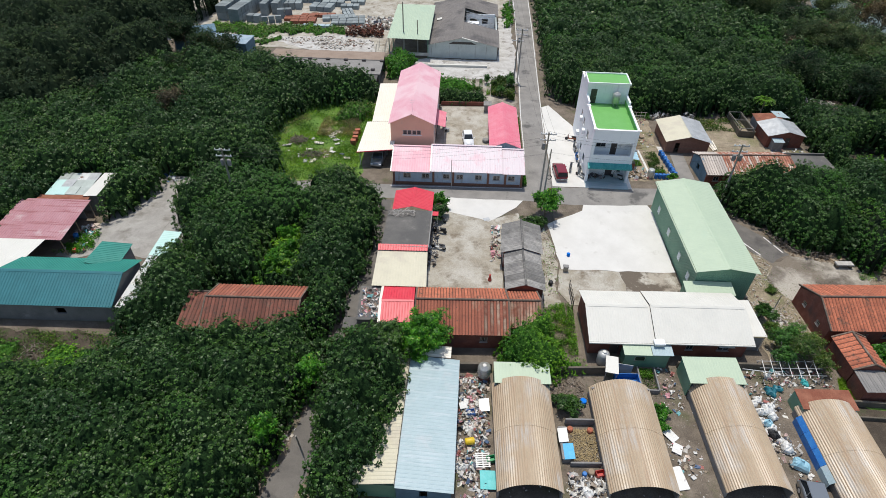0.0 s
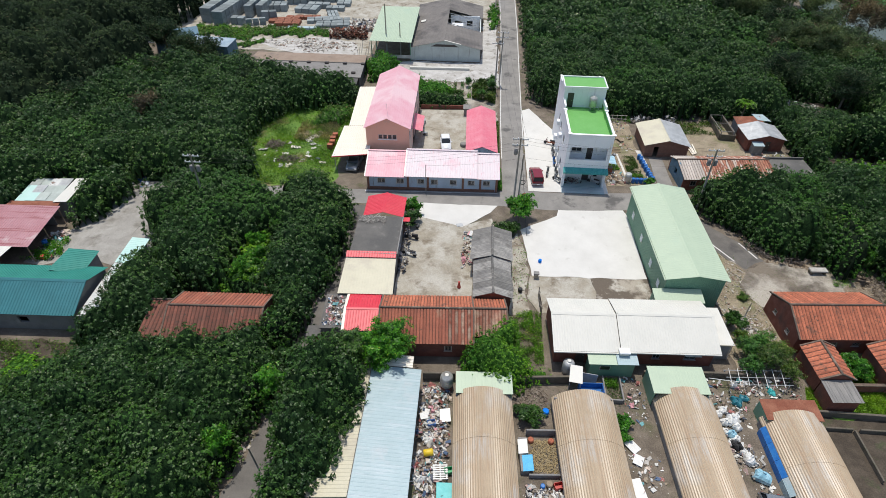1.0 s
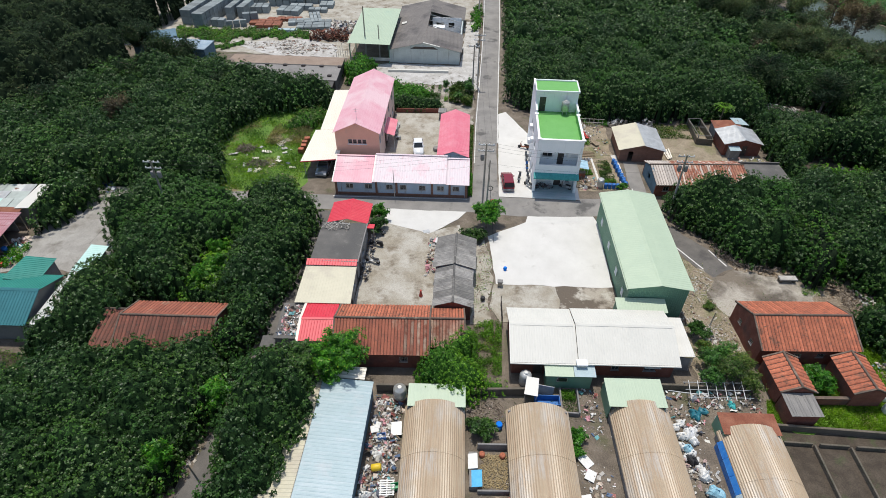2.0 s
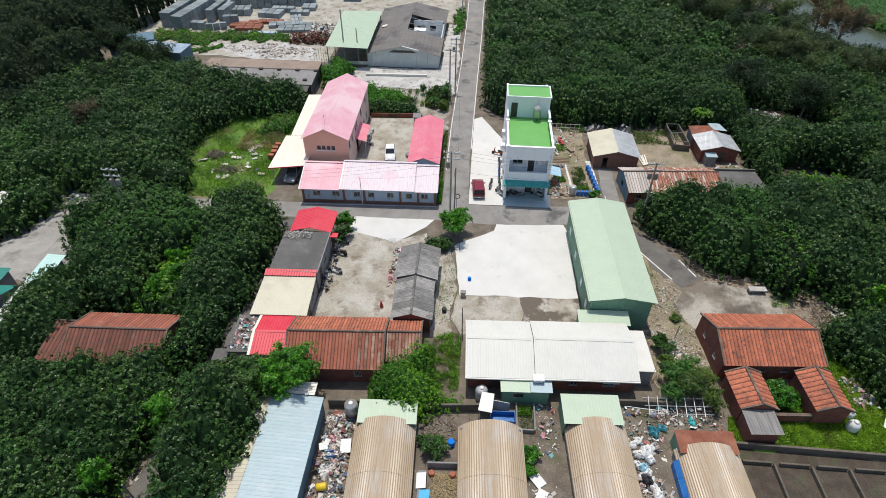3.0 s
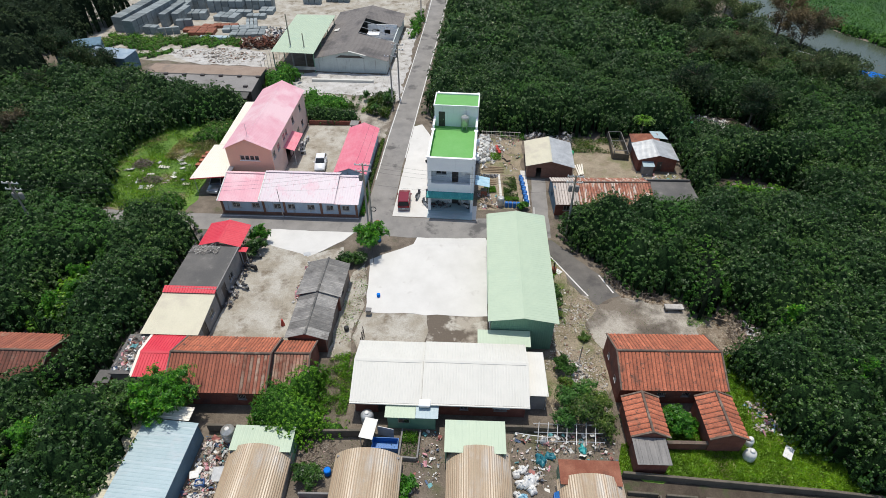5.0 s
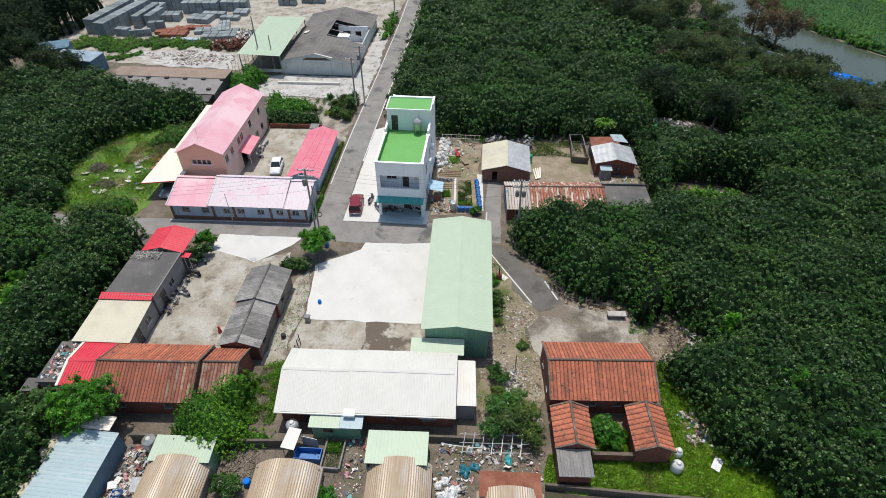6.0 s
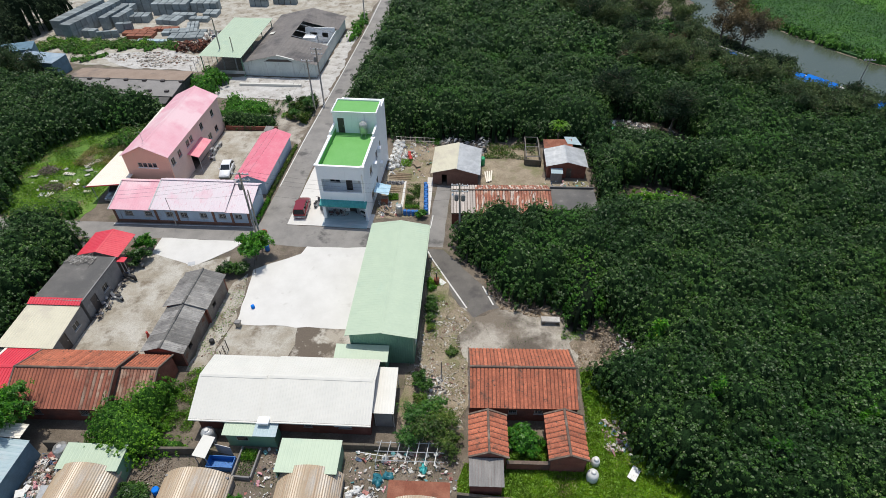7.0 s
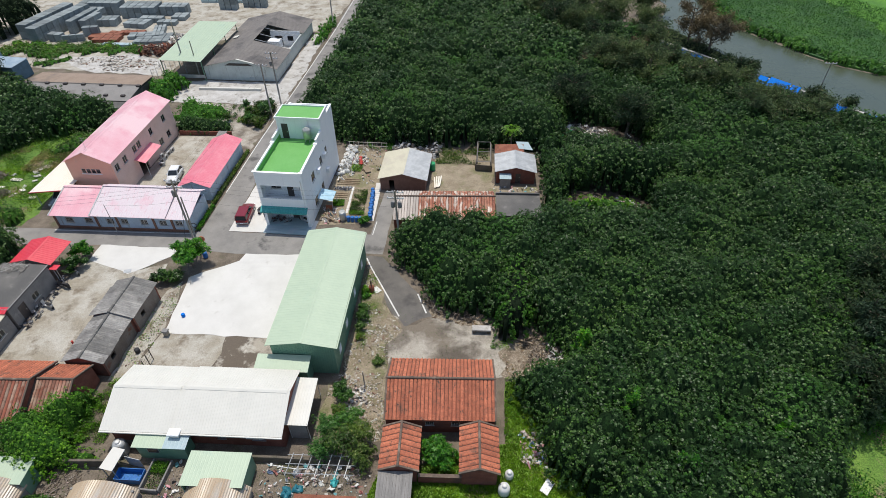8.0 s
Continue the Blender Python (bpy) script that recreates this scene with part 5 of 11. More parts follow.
def walls(parent, L, D, h, mat, openings=None, thick=0.18, gable=None, ridge=0, mats=None):
    """Four walls with openings; gable 'x': the ridge runs along x, so that the left and right walls rise to it."""
    openings = openings or {}
    out = []
    for k in range(4):
        ln = L if k % 2 == 0 else D
        m = side(k, L, D)
        inset = thick if k % 2 else 0
        g = Geo()
        mm = m @ pose(inset, 0, 0)
        holes = [(a - inset, b - inset, c, d) for a, b, c, d in openings.get(k, [])]
        g.wall(ln - 2 * inset, h, thick, holes, mm)
        if (gable == "x" and k % 2) or (gable == "y" and k % 2 == 0):
            a, b = 0, ln - 2 * inset
            p = [(a, 0, h), (b, 0, h), ((a + b) / 2, 0, ridge), (a, thick, h), (b, thick, h), ((a + b) / 2, thick, ridge)]
            g.add([tuple(mm @ Vector(q)) for q in p], [(0, 1, 2), (5, 4, 3), (0, 2, 5, 3), (1, 4, 5, 2)])
        out.append(part("wall", g, (mats or {}).get(k, mat), parent))
    return out


def gable_roof(parent, L, D, eave, ridge, mat, along="x", over=0.3, end=0.25, pitch=0.32, amp=0.035, shape="rib", cap=None, back=None, back_eave=None, mid=0.5, lift=0.06):
    """Two ribbed sheets and a ridge cap; along: the way the ridge runs."""
    cap = cap or mat
    if along == "x":
        f = lambda u, v, z: (u, v, z)
        A, B = L, D
    else:
        f = lambda u, v, z: (v, u, z)
        A, B = D, L
    be = back_eave if back_eave is not None else eave
    r = B * mid
    s1, s2 = (ridge - eave) / r, (ridge - be) / (B - r)
    z = lambda q: q + lift
    fr = [f(-end, -over, z(eave - s1 * over)), f(A + end, -over, z(eave - s1 * over)), f(A + end, r, z(ridge)), f(-end, r, z(ridge))]
    bk = [f(A + end, B + over, z(be - s2 * over)), f(-end, B + over, z(be - s2 * over)), f(-end, r, z(ridge)), f(A + end, r, z(ridge))]
    if along == "y":
        fr = [fr[1], fr[0], fr[3], fr[2]]
        bk = [bk[1], bk[0], bk[3], bk[2]]
    part("roof_slope", Geo().corrugated(*fr, pitch, amp, shape), mat, parent)
    part("roof_slope", Geo().corrugated(*bk, pitch, amp, shape), back or mat, parent)
    g = Geo()
    w, t = 0.2, amp + 0.012
    pr = [(r - w, z(ridge) - s1 * w + t), (r, z(ridge) + t + 0.01), (r + w, z(ridge) - s2 * w + t)]
    p = [f(a, v, zz) for a in (-end, A + end) for v, zz in pr] + [f(a, v, zz - 0.012) for a in (-end, A + end) for v, zz in pr]
    g.add(p, [(0, 3, 4, 1), (1, 4, 5, 2), (6, 7, 10, 9), (7, 8, 11, 10), (0, 1, 7, 6), (1, 2, 8, 7), (3, 9, 10, 4), (4, 10, 11, 5), (0, 6, 9, 3), (2, 5, 11, 8)])
    part("ridge_cap", g, cap, parent)


def tile_course(length, pitch, mat_name, mat, step=0.32):
    """One column of clay tiles, running up the slope along +y, a half round over a trough."""
    n = max(3, round(length / step))
    prof = [(-0.45, -0.032), (-0.35, 0.01), (-0.14, 0.034), (0.14, 0.034), (0.35, 0.01), (0.45, -0.032)]
    g = Geo()
    for i in range(n):
        y0, y1 = length * i / n, length * (i + 1) / n
        k = 0.009
        v = [(x * pitch, y0, z + k) for x, z in prof] + [(x * pitch, y1, z) for x, z in prof] + [(x * pitch, y0, z) for x, z in prof]
        m = len(prof)
        g.add(v, [(j, j + 1, m + j + 1, m + j) for j in range(m - 1)] + [(2 * m + j, 2 * m + j + 1, j + 1, j) for j in range(m - 1)])
    return mesh_of(g, mat_name, mat)


def tiled_roof(parent, L, D, eave, ridge, mat, along="x", over=0.35, end=0.05, pitch=0.36, mid=0.5, cap=M_MORTAR, edge=True, back_eave=None, other=None, split=0, far=None):
    """A clay roof: columns of tiles on each slope, with mortared ridge and verges."""
    A, B = (L, D) if along == "x" else (D, L)
    turn = Matrix.Identity(4) if along == "x" else (pose(0, 0, 0, 0, 0, 90) @ pose(0, -L, 0))
    r = B * mid
    be = eave if back_eave is None else back_eave
    n = round((A + 2 * end) / pitch)
    p = (A + 2 * end) / n
    for sgn, run, ev in ((1, r, eave), (-1, B - r, be)):
        rise = ridge - ev
        ang = math.atan2(rise, run)
        ln = (run + over) / math.cos(ang)
        # far: brighter tile for the back slope, sunlight put into its colour
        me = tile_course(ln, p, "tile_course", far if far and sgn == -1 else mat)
        me2 = tile_course(ln, p, "tile_course", other) if other else me
        deck = Geo()
        if sgn == 1:
            org = turn @ pose(-end, -over, ev - over * math.tan(ang) + 0.03) @ pose(0, 0, 0, math.degrees(ang))
        else:
            org = turn @ pose(A + end, B + over, ev - over * math.tan(ang) + 0.03, 0, 0, 180) @ pose(0, 0, 0, math.degrees(ang))
        deck.box(0, A + 2 * end, 0, ln, -0.09, -0.036, org)
        s = part("roof_slope", deck, M_GROOVE, parent)
        for i in range(n):
            part("tile_course", me2 if (sgn == 1 and i >= n - 9 and i % 2 == 0 if split < 0 else (i if sgn == 1 else n - 1 - i) < split) else me, mat, s, at=org @ pose((i + 0.5) * p, 0, 0))
        if edge:
            part("verge", Geo().box(-0.05, 0.1, 0, ln, 0.0, 0.1, org), cap, parent)
            part("verge", Geo().box(A + 2 * end - 0.1, A + 2 * end + 0.05, 0, ln, 0.0, 0.1, org), cap, parent)
    g = Geo().chamfer(-end - 0.08, A + end + 0.08, r - 0.1, r + 0.1, ridge - 0.02, ridge + 0.17, 0.05, turn)
    part("ridge", g, cap, parent)


def lean_roof(parent, a, b, c, d, mat, pitch=0.3, amp=0.016, shape="rib", name="roof_sheet"):
    return part(name, Geo().corrugated(a, b, c, d, pitch, amp, shape), mat, parent)


def clad_wall(g, length, height, m, pitch=0.22, amp=0.025):
    """Upright ribbed cladding, outer face towards -y of m."""
    p = [tuple(m @ Vector(q)) for q in ((0, 0, 0), (length, 0, 0), (length, 0, height), (0, 0, height))]
    return g.corrugated(*p, pitch, amp, "rib", 0.05)


# ---- white three-storey house ----
def town_house():
    W, YB, YT = 5.7, 9.4, 15.0
    t = thing("town_house", -0.13, 1.55, 0.05, 0, "white three-storey town house with bright green roof terrace", "house")
    # ground and first floor front: recessed porch and balcony behind the facade frame
    part("facade", Geo().wall(W, 7.9, 0.22, [(0.35, W - 0.35, 0.0, 2.75), (0.45, W - 0.45, 4.25, 6.1)]), M_WHITEWALL, t)
    dep = 1.7
    rec = pose(0.22, dep, 0)
    g = Geo().wall(W - 0.44, 3.3, 0.15, [(0.7, 2.1, 1.2, 2.3), (2.7, 3.6, 0.0, 2.3), (4.2, 4.75, 0.7, 2.2)], rec)
    inner = part("porch_wall", g, M_WHITEWALL, t)
    window(inner, 0.7, 2.1, 1.2, 2.3, rec, 2)
    door(inner, 2.7, 3.6, 2.3, rec)
    window(inner, 4.2, 4.75, 0.7, 2.2, rec, 1)
    rec2 = pose(0.22, dep, 3.45)
    g = Geo().wall(W - 0.44, 3.1, 0.15, [(0.7, 2.0, 1.1, 2.3), (2.7, 3.5, 0.0, 2.3)], rec2)
    inner2 = part("balcony_wall", g, M_WHITEWALL, t)
    window(inner2, 0.7, 2.0, 1.1, 2.3, rec2, 2)
    door(inner2, 2.7, 3.5, 2.3, rec2)
    part("wall_unit", Geo().chamfer(4.1, 4.6, dep - 0.3, dep - 0.002, 4.6, 5.5, 0.03), M_TRIMWHITE, t, "white gas water heater on the balcony wall")
    # the slab's pale blue carries the bluish shade before the facade in its colour
    part("porch_floor", Geo().box(0.0, W - 0.0, -1.5, -0.004, -0.05, 0.06).box(0.22, W - 0.22, 0.0, dep, -0.05, 0.1), M_PALEBLUE, t, "porch slab, pale blue-grey tint put in for house shade")
    part("balcony_floor", Geo().box(0.22, W - 0.22, 0.22, dep, 3.25, 3.45), M_WHITEWALL, t)
    part("floor_slab", Geo().box(0.22, W - 0.22, 0.22, YB, 6.72, 7.0), M_WHITEWALL, t)
    holesL = [(3.0, 4.2, 1.0, 2.2), (6.2, 7.2, 1.0, 2.2), (3.2, 4.4, 4.5, 5.7), (7.0, 8.0, 4.6, 5.7), (10.4, 11.2, 7.6, 8.6), (9.6, 10.4, 4.6, 5.7)]
    for k, x in ((3, 0.0), (1, W)):
        m = pose(0, YT, 0, 0, 0, -90) if k == 3 else pose(W, 0, 0, 0, 0, 90)
        hs = [(YT - b, YT - a, c, d) for a, b, c, d in holesL] if k == 3 else holesL
        m2 = m @ (pose(0, 0, 0) if k == 3 else pose(0.225, 0, 0))
        off = 0 if k == 3 else 0.225
        g = Geo().wall(YT - 0.225, 6.7, 0.22, [(a - off, b - off, c, min(d, 6.69)) for a, b, c, d in hs if c < 6.5], m2)
        sw = part("side_wall", g, M_WHITEWALL, t)
        for a, b, c, d in hs:
            if c < 6.5:
                window(sw, a - off, b - off, c, d, m2, 2)
    part("back_wall", Geo().box(0.22, W - 0.22, YT - 0.22, YT, 0, 6.7), M_WHITEWALL, t)
    # terrace with parapets
    part("terrace_floor", Geo().box(0.2, W - 0.2, 0.225, YB, 7.0, 7.05), M_GREENFLOOR, t, "bright green waterproof coating")
    for x0, x1 in ((0.0, 0.18), (W - 0.18, W)):
        s = part("parapet", Geo().box(x0, x1, 0.225, 7.0, 6.704, 7.9).box(x0, x1, 7.0, YB, 6.704, 8.35), M_WHITEWALL, t)
        xi = 0.18 if x0 == 0 else W - 0.18
        part("parapet_lining", Geo().box(min(xi, xi + (0.012 if x0 == 0 else -0.012)), max(xi, xi + (0.012 if x0 == 0 else -0.012)), 0.23, YB, 7.05, 7.7), M_GREENFLOOR, s, "green coating turned up the parapet")
        part("coping", Geo().box(x0 - 0.05, x1 + 0.05, -0.06, 6.98, 7.903, 7.98).box(x0 - 0.04, x1 + 0.04, 7.0, YB, 8.353, 8.42).box(x0 - 0.16, x1 + 0.16, 6.5, 6.98, 7.985, 8.06).box(x0 - 0.16, x1 + 0.16, -0.1, 0.3, 7.985, 8.05), M_TRIMWHITE, s)
    part("coping", Geo().box(0.24, W - 0.24, -0.06, 0.26, 7.903, 7.98), M_TRIMWHITE, t)
    part("parapet_lining", Geo().box(0.2, W - 0.2, 0.224, 0.236, 7.05, 7.85), M_GREENFLOOR, t)
    # stair house on the roof
    g = Geo().wall(W, 2.95, 0.2, [(0.55, 1.4, 0.0, 2.15)], pose(0, YB, 7.0))
    sf = part("stair_house_wall", g, M_WHITEWALL, t)
    door(sf, 0.55, 1.4, 2.15, pose(0, YB, 7.0))
    part("stair_house_wall", Geo().box(0, 0.2, YB + 0.2, 12.6, 6.704, 9.95).box(W - 0.2, W, YB + 0.2, 12.6, 6.704, 9.95).box(0.2, W - 0.2, 12.4, 12.6, 6.704, 9.95), M_WHITEWALL, t)
    part("stair_house_roof", Geo().box(0.0, W, YB, 12.6, 9.953, 10.02), M_GREENFLOOR, t, "green coated flat roof")
    g = Geo()
    for a in ((-0.1, W + 0.1, YB - 0.25, YB - 0.1), (-0.1, W + 0.1, 12.6, 12.75), (-0.1, 0.05, YB - 0.1, 12.6), (W - 0.05, W + 0.1, YB - 0.1, 12.6)):
        g.box(*a, 9.96, 10.18)
    part("roof_rim", g, M_TRIMWHITE, t)
    # lower rear part
    part("rear_wall", Geo().box(0, 0.2, 12.6, YT, 6.704, 9.2).box(W - 0.2, W, 12.6, YT, 6.704, 9.2).box(0.2, W - 0.2, YT - 0.2, YT, 6.704, 9.2), M_WHITEWALL, t)
    part("rear_roof", Geo().box(0.2, W - 0.2, 12.6, YT - 0.2, 8.3, 8.45), M_GREYWALL, t)
    for x in (-0.05, W - 0.25):
        part("rear_coping", Geo().box(x, x + 0.3, 12.8, YT + 0.05, 9.203, 9.28), M_TRIMWHITE, t)
    # awning over the porch
    aw = part("awning", Geo().corrugated((-0.1, -0.75, 2.72), (W + 0.05, -0.75, 2.72), (W + 0.05, -0.01, 3.08), (-0.1, -0.01, 3.08), 0.2, 0.03), M_TEAL, t, "teal ribbed awning over the porch")
    part("awning_fringe", Geo().box(-0.1, W + 0.05, -0.78, -0.755, 2.55, 2.72), M_TEAL, aw)
    g = Geo().tube([(W - 0.25, -0.06, 0.1), (W - 0.25, -0.06, 7.0)], 0.05, 6)
    part("drain_pipe", g, M_TRIMWHITE, t)
    for z, y in ((4.6, 5.2), (5.0, 8.2), (2.4, 8.8)):
        part("air_conditioner", Geo().chamfer(W + 0.02, W + 0.42, y, y + 0.8, z, z + 0.6, 0.03), M_TRIMWHITE, t, "white wall-hung air conditioner")
        part("air_conditioner", Geo().chamfer(-0.42, -0.02, y + 0.5, y + 1.3, z - 0.5, z + 0.1, 0.03), M_TRIMWHITE, t, "white wall-hung air conditioner")
    return t


town_house()
tank = thing("water_tank", 3.9, 10.3, 7.1, 0, "stainless steel roof water tank on a stand", "tank")
part("tank_body", Geo().spin([(0.4, 0.48), (0.52, 0.55), (0.52, 1.75), (0.42, 1.9), (0.2, 2.0), (0.18, 2.06)], n=18), M_STAINLESS, tank)
for a in range(4):
    part("leg", Geo().box(-0.03, 0.03, -0.03, 0.03, -0.003, 0.52, pose(0.36 * math.cos(a * 1.57 + 0.78), 0.36 * math.sin(a * 1.57 + 0.78), 0)), M_STEEL, tank)
part("pipe", Geo().tube([(0.5, 0, 0.6), (0.9, 0.0, 0.6), (0.9, 0, 0.05)], 0.025, 6), M_STEEL, tank)

# ---- mint green warehouse ----
def warehouse():
    L, D, e, r = 5.9, 16.0, 4.1, 4.6
    t = thing("warehouse", 8.25, -20.0, 0, 1.9, "long mint green sheet-metal warehouse with ribbed gable roof", "warehouse")
    for k in range(4):
        ln = L if k % 2 == 0 else D
        g = Geo()
        clad_wall(g, ln, e, side(k, L, D))
        if k % 2 == 0:
            m = side(k, L, D)
            g.add([tuple(m @ Vector(q)) for q in ((0, 0.0, e), (ln, 0.0, e), (ln / 2, 0.0, r), (0, 0.06, e), (ln, 0.06, e), (ln / 2, 0.06, r))], [(0, 1, 2), (5, 4, 3), (0, 2, 5, 3), (1, 4, 5, 2)])
        w = part("cladding", g, M_GREENWALL, t)
        if k in (1, 3):
            m = side(k, L, D)
            for u in (2.6, 6.9, 11.2, 14.4):
                uu = u if k == 3 else D - u
                part("louvre_window", Geo().box(uu - 0.4, uu + 0.4, -0.06, 0.02, 1.3, 2.3, m), M_MINT, w, "pale framed louvred window")
                g2 = Geo()
                for z in range(5):
                    g2.box(uu - 0.34, uu + 0.34, -0.09, -0.061, 1.36 + z * 0.18, 1.46 + z * 0.18, m)
                part("louvre", g2, M_TRIMWHITE, w)
    gable_roof(t, L, D, e, r, M_MINT, "y", 0.28, 0.28, 0.33, 0.012)
    part("gutter", Geo().box(-0.4, -0.28, -0.25, D + 0.25, e - 0.14, e - 0.05), M_MINT, t)
    part("gutter", Geo().box(L + 0.28, L + 0.4, -0.25, D + 0.25, e - 0.14, e - 0.05), M_MINT, t)
    part("floor", Geo().box(0.1, L - 0.1, 0.1, D - 0.1, -0.1, 0.08), M_OLDCON, t)


warehouse()
lean = thing("lean_to", 7.2, -21.6, 0, 2.4, "low mint green lean-to against the warehouse", "shed")
part("wall", Geo().box(0, 4.6, 0, 0.08, 0, 2.4).box(0, 0.08, 0.08, 1.5, 0, 2.5).box(4.52, 4.6, 0.08, 1.5, 0, 2.5), M_GREENWALL, lean)
lean_roof(lean, (-0.2, -0.3, 2.45), (4.8, -0.3, 2.45), (4.8, 1.4, 2.75), (-0.2, 1.4, 2.75), M_MINT, 0.3, 0.006)

# ---- white-roofed brick house ----
def white_house():
    L, D = 14.9, 5.8
    t = thing("brick_house", -3.45, -28.3, 0, 2.5, "long low brick house under a white ribbed metal roof", "house")
    op = {0: [(2.0, 2.9, 0.0, 2.0), (12.2, 13.3, 0.9, 1.7), (9.2, 9.9, 0.9, 1.7)], 2: [(3, 4, 0, 2.0), (7, 8.2, 0.9, 1.8)]}
    ws = walls(t, L, D, 2.4, M_BRICK, op, 0.2, "x", 3.4)
    door(ws[0], 2.0, 2.9, 2.0, side(0, L, D))
    window(ws[0], 12.2, 13.3, 0.9, 1.7, side(0, L, D), 2)
    window(ws[0], 9.2, 9.9, 0.9, 1.7, side(0, L, D), 2)
    window(ws[2], 7, 8.2, 0.9, 1.8, side(2, L, D), 2)
    door(ws[2], 3, 4, 2.0, side(2, L, D))
    hL = 5.9
    for x0, x1, dz in ((-0.3, hL, 0.0), (hL + 0.02, L + 0.25, 0.13)):
        lean_roof(t, (x0, -0.55, 2.33 + dz), (x1, -0.55, 2.33 + dz), (x1, 3.05, 3.6 + dz), (x0, 3.05, 3.6 + dz), M_WHITEROOF, 0.24, 0.012, name="roof_slope")
        lean_roof(t, (x1, D + 0.15, 2.62 + dz), (x0, D + 0.15, 2.62 + dz), (x0, 3.05, 3.6 + dz), (x1, 3.05, 3.6 + dz), M_WHITEROOF, 0.24, 0.016, name="roof_slope")
        part("ridge_flashing", Geo().slab((x0 + 0.1, 2.85, 3.57 + dz), (x1 - 0.2, 2.85, 3.57 + dz), (x1 - 0.2, 3.05, 3.65 + dz), (x0 + 0.1, 3.05, 3.65 + dz), 0.02).slab((x0 + 0.1, 3.05, 3.65 + dz), (x1 - 0.2, 3.05, 3.65 + dz), (x1 - 0.2, 3.26, 3.58 + dz), (x0 + 0.1, 3.26, 3.58 + dz), 0.02), M_WHITEROOF, t)
        part("gutter", Geo().box(x0, x1, -0.68, -0.56, 2.2 + dz, 2.31 + dz), M_WHITEROOF, t)
    part("window_hood", Geo().slab((12.0, -0.5, 1.9), (13.5, -0.5, 1.9), (13.5, -0.01, 2.02), (12.0, -0.01, 2.02), 0.03), M_WHITEROOF, t, "white metal hood over the window")
    part("floor", Geo().box(0.2, L - 0.2, 0.2, D - 0.2, -0.1, 0.1), M_OLDCON, t)
    c = thing("carport", 11.4, -26.9, 0, 2.5, "small white metal canopy on posts", "carport")
    lean_roof(c, (0, 0, 2.2), (2.0, 0, 2.2), (1.9, 4.7, 2.35), (-0.15, 4.7, 2.35), M_WHITEROOF, 0.24, 0.008)
    for x, y in ((1.9, 0.15), (1.8, 4.5), (0.3, 0.15)):
        part("post", Geo().tube([(x, y, -0.05), (x, y, 2.25)], 0.04, 8), M_STEEL, c)
    part("side_panel", Geo().box(0.35, 1.8, 0.12, 0.16, 0.02, 1.9), M_GREYWALL, c)
    k = thing("kitchen_extension", -0.45, -29.75, 0, 2.5, "dark green kitchen extension with mint and steel roof", "shed")
    part("wall", Geo().box(0.1, 4.2, 0.05, 0.13, 0, 1.95).box(0.1, 0.18, 0.13, 1.25, 0, 2.0).box(4.12, 4.2, 0.13, 1.25, 0, 2.0), M_GREENWALL, k)
    lean_roof(k, (-0.1, -0.15, 1.98), (2.5, -0.15, 1.98), (2.5, 1.3, 2.16), (-0.1, 1.3, 2.16), M_MINT, 0.3, 0.005)
    lean_roof(k, (2.52, -0.15, 2.02), (4.45, -0.15, 2.02), (4.45, 1.3, 2.2), (2.52, 1.3, 2.2), M_PALEBLUE, 0.3, 0.005)
    w = part("window", Geo().box(1.0, 2.0, 0.0, 0.045, 1.0, 1.6), M_ALU, k)
    part("pane", Geo().box(1.06, 1.94, -0.012, -0.003, 1.06, 1.54), M_GLASS, w)
    v = thing("roof_ventilator", 2.75, -28.62, 2.22, 2.5, "small white ventilator box on the eave", "ventilator")
    part("base", Geo().box(-0.4, 0.4, -0.25, 0.25, 0, 0.3), M_WHITEROOF, v)
    part("cap", Geo().chamfer(-0.5, 0.5, -0.35, 0.35, 0.303, 0.45, 0.05), M_TRIMWHITE, v)


white_house()

